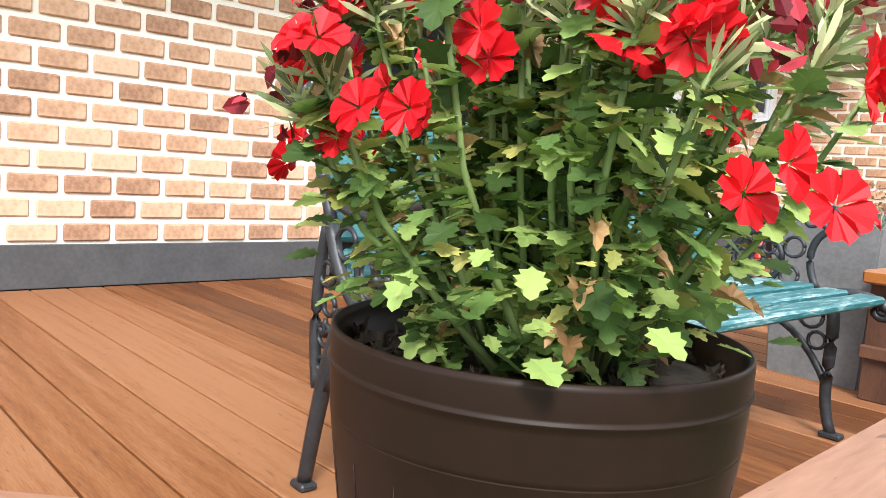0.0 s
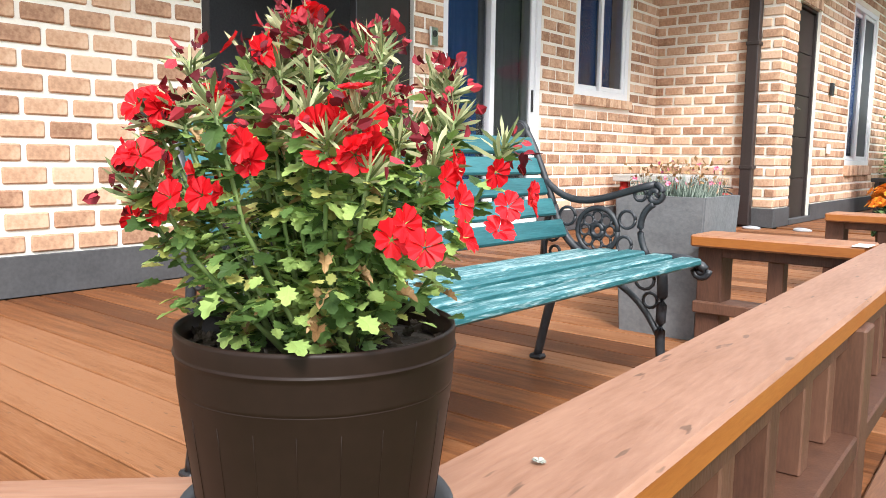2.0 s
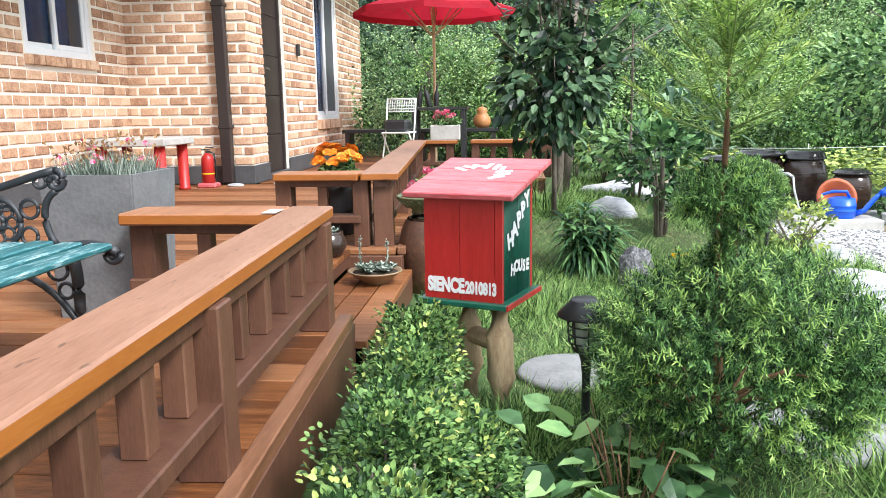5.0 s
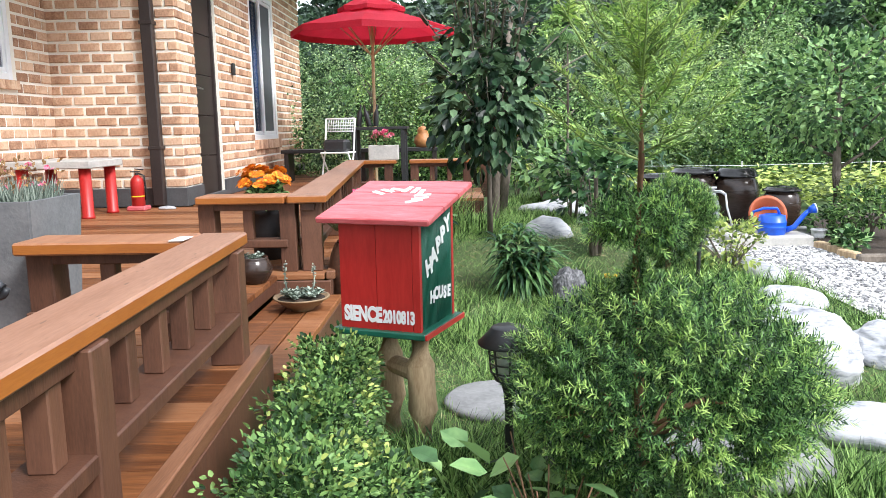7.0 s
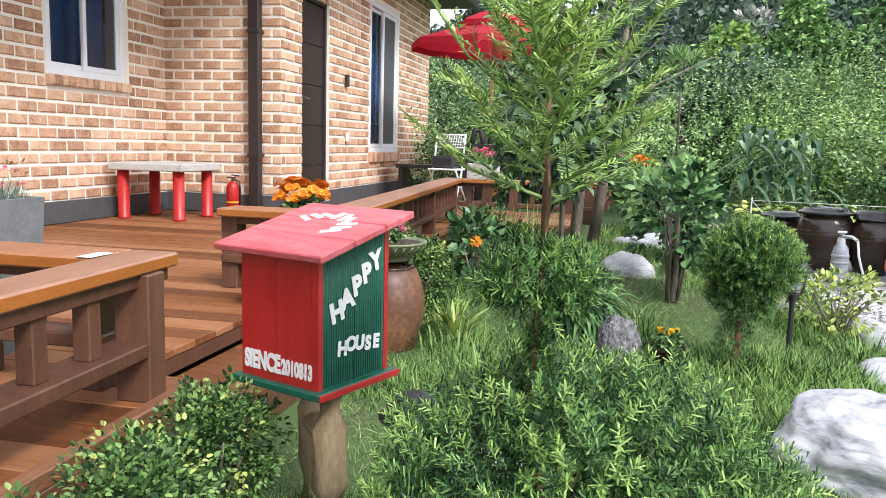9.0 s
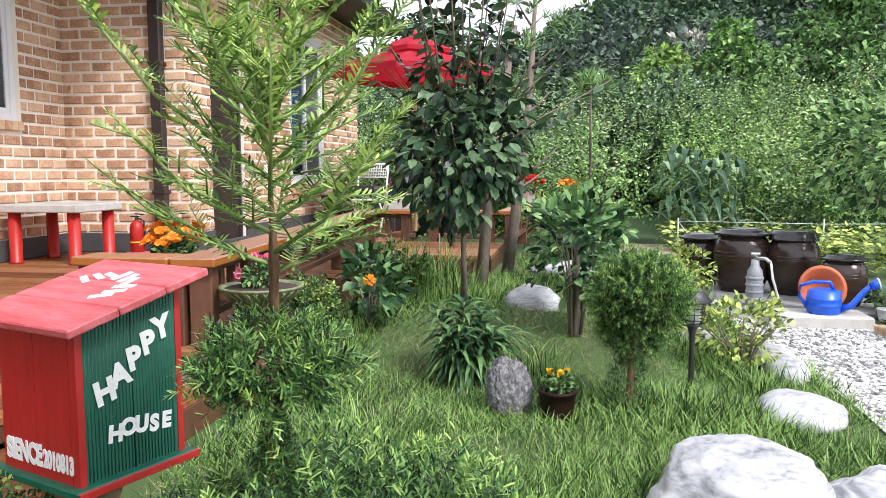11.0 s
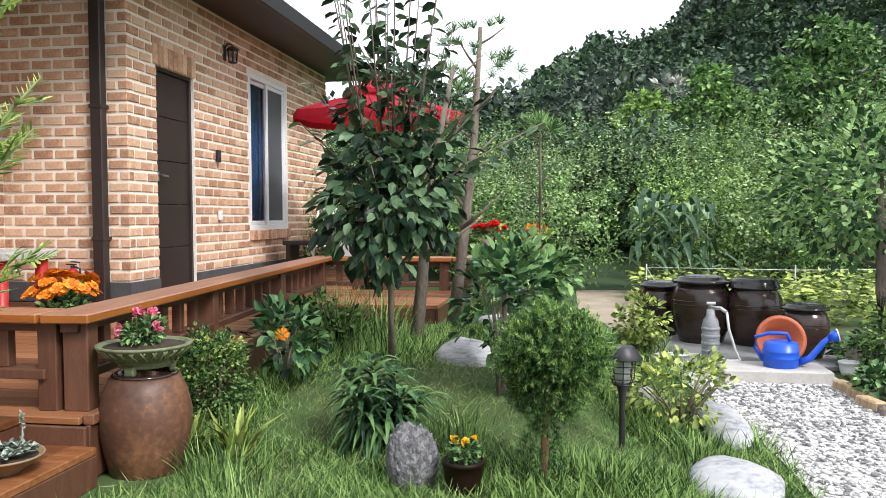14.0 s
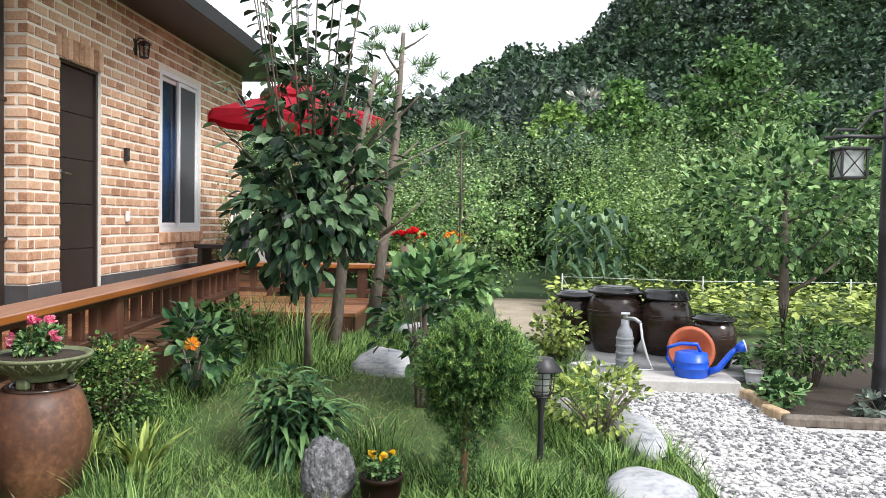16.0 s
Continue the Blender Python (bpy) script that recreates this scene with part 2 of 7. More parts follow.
CORNLEAF = leafmat("corn_leaf", (0.050, 0.130, 0.060), (0.330, 0.480, 0.260), 0.35, 0.3, (0.150, 0.290, 0.140))
DRYPALE = leafmat("pale_blossom", (0.30, 0.31, 0.26), (0.5, 0.5, 0.42), 0.7, 0.2)
FORESTFLOOR = surf("forest_floor", (0.02, 0.045, 0.015), (0.05, 0.09, 0.03), 0.5, 1.0, grain=4)
SANDY = surf("trodden_earth", (0.24, 0.20, 0.14), (0.42, 0.36, 0.27), 3, 1.0, bump=0.5, grain=40)
TREELEAF = leafmat("big_tree_leaf", (0.040, 0.105, 0.034), (0.290, 0.480, 0.150), 0.5, 0.3, (0.140, 0.295, 0.085))
FORESTLEAF = leafmat("forest_leaf", (0.036, 0.074, 0.044), (0.110, 0.190, 0.100), 0.6, 0.2, (0.070, 0.136, 0.076))
SILVERLEAF = leafmat("silvery_succulent_leaf", (0.16, 0.22, 0.17), (0.36, 0.42, 0.34), 0.6, 0.1)
ORANGEPETAL = leafmat("orange_petal", (0.65, 0.16, 0.01), (0.88, 0.38, 0.03), 0.55, 0.25)
PINKPETAL = leafmat("pink_petal", (0.62, 0.06, 0.16), (0.85, 0.35, 0.45), 0.55, 0.3)
YELLOWPETAL = leafmat("yellow_petal", (0.80, 0.42, 0.01), (0.92, 0.62, 0.03), 0.55, 0.25)


def glassmat(name, tint, rough=0.02, alpha=0.35):
    m = bpy.data.materials.new(name)
    m.use_nodes = True
    p = m.node_tree.nodes["Principled BSDF"]
    p.inputs["Base Color"].default_value = rgba(tint)
    p.inputs["Roughness"].default_value = rough
    p.inputs["Alpha"].default_value = alpha
    p.inputs["Specular IOR Level"].default_value = 0.7
    return m


GLASS = glassmat("window_glass", (0.02, 0.025, 0.03))
FROST = glassmat("frosted_glass", (0.55, 0.58, 0.57), 0.4, 0.7)
SCREEN = glassmat("insect_screen", (0.10, 0.105, 0.115), 0.6, 0.85)


# ---- mesh helpers ----
def box(bm, lo, hi, m=None, bev=0.0):
    c = [(a + b) / 2 for a, b in zip(lo, hi)]
    s = [b - a for a, b in zip(lo, hi)]
    t = Matrix.Translation(c) @ Matrix.Diagonal((*s, 1))
    if m is not None:
        t = m @ t
    vs = bmesh.ops.create_cube(bm, size=1, matrix=t)["verts"]
    if bev:
        es = list({e for v in vs for e in v.link_edges})
        bmesh.ops.bevel(bm, geom=es, offset=bev, segments=1, affect="EDGES", profile=0.5)
    return bm


def cyl(bm, a, b, r1, r2=None, seg=12):
    a, b = Vector(a), Vector(b)
    d = b - a
    m = Matrix.Translation((a + b) / 2) @ d.to_track_quat("Z", "Y").to_matrix().to_4x4()
    bmesh.ops.create_cone(bm, cap_ends=True, segments=seg, radius1=r1, radius2=r1 if r2 is None else r2, depth=d.length, matrix=m)
    return bm


def lathe(bm, profile, seg=32, m=None):
    """A turned shape from (radius, height) pairs; open where the radius is not 0."""
    rings = []
    for r, z in profile:
        ring = []
        for i in range(seg):
            a = 2 * math.pi * i / seg
            p = Vector((r * math.cos(a), r * math.sin(a), z))
            ring.append(bm.verts.new(m @ p if m is not None else p))
        rings.append(ring)
    for lo, hi in zip(rings, rings[1:]):
        for i in range(seg):
            j = (i + 1) % seg
            f = bm.faces.new((lo[i], lo[j], hi[j], hi[i]))
            f.smooth = True
    bm.faces.new(list(reversed(rings[0])))
    bm.faces.new(rings[-1])
    return bm


def tube(bm, pts, r, seg=8, taper=None):
    """A round bar along points."""
    pts = [Vector(p) for p in pts]
    rings = []
    for i, p in enumerate(pts):
        d = (pts[min(i + 1, len(pts) - 1)] - pts[max(i - 1, 0)]).normalized()
        q = d.to_track_quat("Z", "Y")
        rr = r if taper is None else r + (taper - r) * i / (len(pts) - 1)
        rings.append([bm.verts.new(p + q @ Vector((rr * math.cos(2 * math.pi * k / seg), rr * math.sin(2 * math.pi * k / seg), 0))) for k in range(seg)])
    for lo, hi in zip(rings, rings[1:]):
        for k in range(seg):
            j = (k + 1) % seg
            f = bm.faces.new((lo[k], lo[j], hi[j], hi[k]))
            f.smooth = True
    bm.faces.new(list(reversed(rings[0])))
    bm.faces.new(rings[-1])
    return bm


def part(name, bm, material, parent=None, label=""):
    me = bpy.data.meshes.new(name)
    bm.normal_update()
    bm.to_mesh(me)
    bm.free()
    me.materials.append(material)
    ob = new(name, me)
    if parent is not None:
        ob.parent = parent
    if label:
        ob["label"] = label
    return ob


def thing(name, m, label, category, group="", kind=""):
    ob = new(name)
    ob.matrix_world = m
    ob.empty_display_size = 0.1
    return tagged(ob, label, category, group, kind)


def raw(name, verts, faces, material, parent=None, label="", smooth=False):
    me = bpy.data.meshes.new(name)
    me.from_pydata(verts.tolist() if hasattr(verts, "tolist") else verts, [], faces.tolist() if hasattr(faces, "tolist") else faces)
    me.materials.append(material)
    if smooth:
        me.shade_smooth()
    ob = new(name, me)
    if parent is not None:
        ob.parent = parent
        if len(faces) > 60 and name != "curtain":
            ob["kind"] = "stuff"
    if label:
        ob["label"] = label
    return ob


rng = np.random.default_rng(7)
LEAF = np.array([(0, 0, 0), (0.30, -0.32, 0.06), (0.68, -0.26, 0.03), (1, 0, -0.10), (0.68, 0.26, 0.03), (0.30, 0.32, 0.06), (0.5, 0, -0.03)])
LEAF_F = [(0, 1, 6), (1, 2, 6), (2, 3, 6), (3, 4, 6), (4, 5, 6), (5, 0, 6)]
QLEAF = np.array([(0, 0, 0), (0.5, -0.28, 0.05), (1, 0, -0.06), (0.5, 0.28, 0.05)])
QLEAF_F = [(0, 1, 2, 3)]
NEEDLE = np.array([(0, -0.045, 0), (0.75, -0.06, 0), (1, 0, 0), (0.75, 0.06, 0), (0, 0.045, 0)])
NEEDLE_F = [(0, 1, 3, 4), (1, 2, 3)]
BLADE = np.array([(0, -0.03, 0), (0.55, -0.022, 0.0), (1, 0, 0.0), (0.55, 0.022, 0.0), (0, 0.03, 0)])
BLADE_F = [(0, 1, 3, 4), (1, 2, 3)]


def scatter(shape, faces, pos, ahead, up, size, width=1.0):
    """Many copies of a flat shape at pos, each pointing ahead, as arrays of vertices and faces."""
    pos, ahead, up = (np.asarray(v, float) for v in (pos, ahead, up))
    ahead = ahead / (np.linalg.norm(ahead, axis=1, keepdims=True) + 1e-9)
    side = np.cross(up, ahead)
    side /= np.linalg.norm(side, axis=1, keepdims=True) + 1e-9
    top = np.cross(ahead, side)
    size = np.broadcast_to(np.asarray(size, float), (len(pos),))[:, None, None]
    v = pos[:, None] + size * (shape[None, :, 0:1] * ahead[:, None] + width * shape[None, :, 1:2] * side[:, None] + shape[None, :, 2:3] * top[:, None])
    n = shape.shape[0]
    base = (np.arange(len(pos)) * n)[:, None]
    fs = []
    for f in faces:
        fs.append((base + np.array(f)[None]).tolist())
    out = [f for group in zip(*fs) for f in group]
    return v.reshape(-1, 3), out


def unit(n):
    v = rng.normal(size=(n, 3))
    return v / np.linalg.norm(v, axis=1, keepdims=True)


def clumps(centre, radii, n_clump, n_leaf, spread, fill=0.55):
    """Leaf places gathered in clumps inside an uneven ellipsoid; gives places and outward directions."""
    d = unit(n_clump)
    r = (fill + (1 - fill) * rng.random(n_clump) ** 0.5) * (0.82 + 0.3 * rng.random(n_clump))
    c = d * r[:, None]
    off = unit(n_clump * n_leaf) * (rng.random(n_clump * n_leaf) ** 0.4)[:, None] * spread
    p = np.repeat(c, n_leaf, 0) + off
    out = p + 0.6 * off / spread
    return np.asarray(centre) + p * np.asarray(radii), out


def crown(name, centre, radii, n_clump, n_leaf, size, material, parent, spread=0.22, shape=LEAF, faces=LEAF_F, droop=0.0, fill=0.55, label="", width=1.0):
    p, o = clumps(centre, radii, n_clump, n_leaf, spread, fill)
    ahead = o + 0.8 * unit(len(p)) - np.array([0, 0, droop])
    up = unit(len(p)) * 0.7 + np.array([0, 0, 1.0])
    v, f = scatter(shape, faces, p, ahead, up, size * (0.7 + 0.6 * rng.random(len(p))), width)
    return raw(name, v, f, material, parent, label)

# ---- the house ----
D = 0.255      # top of the deck
WX, FY, EX, YF = -3.32, 10.12, -2.07, 15.95
TOP = 3.30
PITCH, COURSE, BH, JOINT = 0.213, 0.1015, 0.076, 0.0225
PLINTH_TOP = 0.44
rnd = random.Random(4)


def in_holes(a, z, holes):
    return any(h[0] < a < h[1] and h[2] < z < h[3] for h in holes)


def wall_with_holes(name, label, length, z0, z1, holes, m, thick=0.2):
    """A wall along local x from 0 to length, its face at local y = 0 and its body behind (y > 0), cut through by the holes (x0, x1, z0, z1)."""
    xs = sorted({0, length, *[v for h in holes for v in h[:2]]})
    zs = sorted({z0, z1, *[v for h in holes for v in h[2:]]})
    bm = bmesh.new()
    for xa, xb in zip(xs, xs[1:]):
        for za, zb in zip(zs, zs[1:]):
            if not in_holes((xa + xb) / 2, (za + zb) / 2, holes):
                box(bm, (xa, 0, za), (xb, thick, zb))
    bmesh.ops.remove_doubles(bm, verts=bm.verts, dist=0.0005)
    ob = part(name, bm, MORTAR)
    ob.matrix_world = m
    return tagged(ob, label, "wall", kind="structure")


WALLS = []


def y_wall(x, y0):
    """Frame of a wall that runs along +y and faces +x."""
    return Matrix(((0, -1, 0, x), (1, 0, 0, y0), (0, 0, 1, 0), (0, 0, 0, 1)))


def x_wall(x0, y):
    """Frame of a wall that runs along +x and faces -y."""
    return Matrix(((1, 0, 0, x0), (0, 1, 0, y), (0, 0, 1, 0), (0, 0, 0, 1)))


Y0 = -0.5
ENTRY = (4.66 - Y0, 6.30 - Y0, D, 2.55)
SLIDE = (6.61 - Y0, 7.88 - Y0, D + 0.06, 2.62)
WIN1 = (8.45 - Y0, 9.47 - Y0, 1.47, 2.75)
wm = y_wall(WX, Y0)
west = wall_with_holes("wall_west", "tan brick house wall with thick cream mortar joints", FY - Y0, D, TOP, [ENTRY, SLIDE, WIN1], wm)
fm = x_wall(WX, FY)
face = wall_with_holes("wall_face", "short tan brick wall with thick cream mortar", EX - WX - 0.2, D, TOP, [], fm)
DOOR2 = (10.62 - FY, 11.39 - FY, D, 2.49)
WIN2 = (12.84 - FY, 14.13 - FY, 0.865, 2.82)
em = y_wall(EX, FY)
east = wall_with_holes("wall_east", "tan brick house wall with thick cream mortar", YF - FY, D, TOP, [DOOR2, WIN2], em)
nm = x_wall(-8.0, YF)
bm = bmesh.new()
box(bm, (-8.0, YF - 0.2, D), (EX - 0.2, YF, TOP))
box(bm, (-8.0, Y0, D), (-7.8, YF - 0.2, TOP))
box(bm, (-7.8, Y0, D), (WX - 0.2, Y0 + 0.2, TOP))
tagged(part("wall_back", bm, MORTAR), "plain outer walls of the house", "wall", kind="structure")
# floor and ceiling are coloured dark to stand in for indoor shade
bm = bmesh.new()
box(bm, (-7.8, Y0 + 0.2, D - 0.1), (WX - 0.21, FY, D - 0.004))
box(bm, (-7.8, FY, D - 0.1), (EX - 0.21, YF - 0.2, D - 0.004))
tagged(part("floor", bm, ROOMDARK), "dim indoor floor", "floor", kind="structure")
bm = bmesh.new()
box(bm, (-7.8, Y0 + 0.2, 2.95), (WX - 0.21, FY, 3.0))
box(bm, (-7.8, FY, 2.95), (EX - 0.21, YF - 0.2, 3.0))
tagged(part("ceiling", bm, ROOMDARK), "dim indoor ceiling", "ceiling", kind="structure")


def plinth(name, length, m, gaps):
    bm = bmesh.new()
    x = 0.0
    for g0, g1 in [*gaps, (length, length)]:
        if g0 - x > 0.02:
            box(bm, (x, -0.022, D + 0.002), (g0, -0.001, PLINTH_TOP), bev=0.003)
        x = g1
    ob = part(name, bm, PLINTH)
    ob.matrix_world = m
    return tagged(ob, "dark grey painted plinth along the foot of the brick wall", "baseboard", kind="structure")


plinth("baseboard_west", FY - Y0 - 0.03, wm, [ENTRY[:2], SLIDE[:2]])
plinth("baseboard_face", EX - WX + 0.021, fm, [])
plinth("baseboard_east", YF - FY, em, [DOOR2[:2]])

# roof and eaves
roof = thing("roof", Matrix(), "dark roof with a deep black overhanging eave", "roof", kind="structure")
bm = bmesh.new()
# unseen west overhang; its depth is set by the shade wanted on the wall
box(bm, (-8.4, -1.0, TOP), (WX + 1.55, FY - 0.75, TOP + 0.10), bev=0.01)
box(bm, (-8.4, FY - 0.749, TOP), (EX + 0.68, YF + 0.5, TOP + 0.10), bev=0.01)
part("soffit", bm, DARKMETAL, roof, "dark brown boarded soffit")
bm = bmesh.new()
box(bm, (EX + 0.68, FY - 0.75, TOP - 0.03), (EX + 0.75, YF + 0.5, TOP + 0.16), bev=0.01)
part("gutter", bm, BLACKMETAL, roof, "black metal gutter")
bm = bmesh.new()
v = [bm.verts.new(p) for p in ((-8.4, FY - 0.7, TOP + 0.101), (EX + 0.73, FY - 0.7, TOP + 0.101), (EX + 0.73, YF + 0.5, TOP + 0.101), (-8.4, YF + 0.5, TOP + 0.101), (-4.9, FY + 2.2, TOP + 1.2), (-4.9, YF - 2.6, TOP + 1.2))]
for f in ((0, 1, 4), (1, 2, 5, 4), (2, 3, 5), (3, 0, 4, 5), (0, 3, 2, 1)):
    bm.faces.new([v[i] for i in f])
part("slope", bm, DARKMETAL, roof)

# rain pipe
pipe = thing("rain_pipe", Matrix(), "square dark brown metal rain pipe on the brick wall", "rain pipe")
bm = bmesh.new()
box(bm, (-2.36, FY - 0.12, D + 0.02), (-2.25, FY - 0.03, TOP), bev=0.008)
part("pipe", bm, DARKMETAL, pipe)
for z in (0.82, 2.0):
    bm = bmesh.new()
    box(bm, (-2.368, FY - 0.128, z), (-2.242, FY - 0.002, z + 0.035), bev=0.004)
    part("bracket", bm, DARKMETAL, pipe)


def pane_of(parent, x0, x1, z0, z1, y, material=GLASS):
    bm = bmesh.new()
    box(bm, (x0, y, z0), (x1, y + 0.006, z1))
    ob = part("pane", bm, material, parent)
    ob.visible_shadow = False
    return ob


def frame_of(name, parent, x0, x1, z0, z1, y0, y1, w, material=PVC, label=""):
    bm = bmesh.new()
    box(bm, (x0, y0, z0), (x0 + w, y1, z1), bev=0.004)
    box(bm, (x1 - w, y0, z0), (x1, y1, z1), bev=0.004)
    box(bm, (x0 + w, y0 + 0.001, z0), (x1 - w, y1 - 0.001, z0 + w), bev=0.004)
    box(bm, (x0 + w, y0 + 0.001, z1 - w), (x1 - w, y1 - 0.001, z1), bev=0.004)
    return part(name, bm, material, parent, label)


def curtain(parent, x0, x1, z0, z1, y, material=BLUECLOTH, label="gathered deep blue curtain"):
    """A hanging cloth with folds."""
    n = max(8, int((x1 - x0) / 0.018))
    vs, fs = [], []
    for i in range(n + 1):
        x = x0 + (x1 - x0) * i / n
        dy = 0.025 * math.sin(i * 1.15) + 0.012 * math.sin(i * 0.37)
        for z in (z0, z1):
            vs.append((x, y + dy, z))
    for i in range(n):
        fs.append((2 * i, 2 * i + 2, 2 * i + 3, 2 * i + 1))
    ob = raw("curtain", vs, fs, material, parent, label, smooth=True)
    sol = ob.modifiers.new("cloth", "SOLIDIFY")
    sol.thickness = 0.004
    return ob


# window with blue curtain
w1 = thing("window_1", wm, "white framed sliding window with deep blue curtains in the brick wall", "window", kind="structure")
x0, x1, z0, z1 = WIN1
frame_of("window_frame", w1, x0, x1, z0, z1, 0.0, 0.12, 0.06)
frame_of("sash", w1, x0 + 0.062, x0 + 0.55, z0 + 0.062, z1 - 0.062, 0.05, 0.085, 0.045)
frame_of("sash", w1, x0 + 0.47, x1 - 0.062, z0 + 0.062, z1 - 0.062, 0.012, 0.046, 0.045)
pane_of(w1, x0 + 0.107, x0 + 0.505, z0 + 0.107, z1 - 0.107, 0.066)
pane_of(w1, x0 + 0.515, x1 - 0.107, z0 + 0.107, z1 - 0.107, 0.027)
curtain(w1, x0 + 0.06, x1 - 0.06, z0 + 0.05, z1, 0.19)
bm = bmesh.new()
for i in range(14):
    a = x0 - 0.02 + i * (x1 - x0 + 0.06) / 14
    box(bm, (a, -0.045, z0 - 0.085), (a + 0.066, 0.06, z0 - 0.004), bev=0.004)
part("window_sill", bm, BRICK_J, w1, "sill of bricks on edge")

# second window, half screen
w2 = thing("window_2", em, "tall white framed sliding window with an insect screen", "window", kind="structure")
x0, x1, z0, z1 = WIN2
frame_of("window_frame", w2, x0, x1, z0, z1, 0.0, 0.12, 0.06)
frame_of("sash", w2, x0 + 0.062, x0 + 0.68, z0 + 0.062, z1 - 0.062, 0.05, 0.085, 0.05)
frame_of("sash", w2, x0 + 0.60, x1 - 0.062, z0 + 0.062, z1 - 0.062, 0.012, 0.046, 0.05)
pane_of(w2, x0 + 0.112, x0 + 0.63, z0 + 0.112, z1 - 0.112, 0.066)
pane_of(w2, x0 + 0.65, x1 - 0.112, z0 + 0.112, z1 - 0.112, 0.027, SCREEN)
curtain(w2, x0 + 0.06, x1 - 0.06, z0 + 0.05, z1, 0.19)
bm = bmesh.new()
for i in range(18):
    a = x0 - 0.03 + i * (x1 - x0 + 0.06) / 18
    box(bm, (a, -0.05, z0 - 0.13), (a + 0.064, 0.06, z0 - 0.004), bev=0.004)
part("window_sill", bm, BRICK_J, w2, "sill of bricks on edge")

# sliding glass door with blue curtain
sd = thing("door_1", wm, "white framed sliding glass door with blue and grey curtains", "door", kind="structure")
x0, x1, z0, z1 = SLIDE
frame_of("door_frame", sd, x0, x1, z0, z1, 0.0, 0.14, 0.06)
frame_of("door_leaf", sd, x0 + 0.062, x0 + 0.67, z0 + 0.062, z1 - 0.062, 0.062, 0.10, 0.055)
frame_of("door_leaf", sd, x0 + 0.60, x1 - 0.062, z0 + 0.062, z1 - 0.062, 0.018, 0.056, 0.055)
pane_of(sd, x0 + 0.117, x0 + 0.615, z0 + 0.117, z1 - 0.117, 0.08)
pane_of(sd, x0 + 0.655, x1 - 0.117, z0 + 0.117, z1 - 0.117, 0.035)
curtain(sd, x0 + 0.06, x0 + 0.62, z0 + 0.03, z1, 0.2)
curtain(sd, x0 + 0.63, x1 - 0.06, z0 + 0.03, z1, 0.2, GREYPANEL, "grey sheer curtain")
bm = bmesh.new()
box(bm, (x1 - 0.105, 0.006, 1.28), (x1 - 0.08, 0.018, 1.46), bev=0.004)
part("door_handle", bm, BLACKMETAL, sd, "black pull handle")

# open entrance: recessed room with a dark door leaf
bm = bmesh.new()
ex0, ex1, ez0, ez1 = ENTRY
box(bm, (ex0 - 0.1, 0.201, ez0), (ex0, 1.5, ez1 + 0.1))
box(bm, (ex1, 0.201, ez0), (ex1 + 0.1, 1.5, ez1 + 0.1))
box(bm, (ex0, 1.4, ez0), (ex1, 1.5, ez1 + 0.1))
box(bm, (ex0, 0.201, ez1), (ex1, 1.4, ez1 + 0.1))
ob = part("wall_entry", bm, GREYPANEL)
ob.matrix_world = wm
tagged(ob, "grey panelled inside of the open entrance", "wall", kind="structure")
ed = thing("door_2", wm, "open dark brown entrance door with a digital lock", "door", kind="structure")
frame_of("door_frame", ed, ex0, ex1, ez0, ez1, 0.03, 0.19, 0.07, DARKMETAL)
bm = bmesh.new()
leaf_m = Matrix.Translation((ex1 - 0.08, 0.03, 0)) @ pose(0, 0, 0, 0, 0, 192)
box(bm, (0, 0, ez0 + 0.02), (0.62, 0.05, ez1 - 0.08), leaf_m, bev=0.004)
part("door_leaf", bm, BLACKMETAL, ed)
bm = bmesh.new()
box(bm, (0.50, 0.05, 1.33), (0.57, 0.075, 1.58), leaf_m, bev=0.006)
part("lock_plate", bm, STEEL, ed, "steel digital lock plate")
bm = bmesh.new()
box(bm, (0.44, 0.075, 1.42), (0.56, 0.10, 1.45), leaf_m, bev=0.006)
part("door_handle", bm, BLACKMETAL, ed)

# dark metal side door
d2 = thing("door_3", em, "dark brown metal side door with thin horizontal grooves", "door", kind="structure")
x0, x1, z0, z1 = DOOR2
frame_of("door_frame", d2, x0, x1, z0 + 0.003, z1, 0.03, 0.14, 0.035, DARKMETAL)
n = 5
for i in range(n):
    bm = bmesh.new()
    za = z0 + 0.04 + i * (z1 - z0 - 0.075) / n
    box(bm, (x0 + 0.036, 0.06, za), (x1 - 0.036, 0.10, za + (z1 - z0 - 0.075) / n - 0.006), bev=0.003)
    part("panel", bm, DARKMETAL, d2)
bm = bmesh.new()
box(bm, (x0 + 0.075, 0.035, 1.38), (x0 + 0.11, 0.06, 1.47), bev=0.005)
cyl(bm, (x0 + 0.09, 0.05, 1.44), (x0 + 0.09, 0.0, 1.44), 0.012)
cyl(bm, (x0 + 0.08, 0.0, 1.44), (x0 + 0.21, 0.0, 1.432), 0.011, 0.009)
part("door_handle", bm, STEEL, d2, "steel lever handle")
bm = bmesh.new()
for i in range(9):
    a = x0 - 0.05 + i * (x1 - x0 + 0.1) / 9
    box(bm, (a, -0.012, z1 + 0.003), (a + 0.08, 0.03, z1 + 0.2), bev=0.004)
part("lintel", bm, BRICK_J, d2, "soldier course of bricks on end")
bm = bmesh.new()
box(bm, (x0 - 0.02, -0.03, D + 0.002), (x1 + 0.02, 0.03, D + 0.06), bev=0.004)
part("threshold", bm, PLINTH, d2)


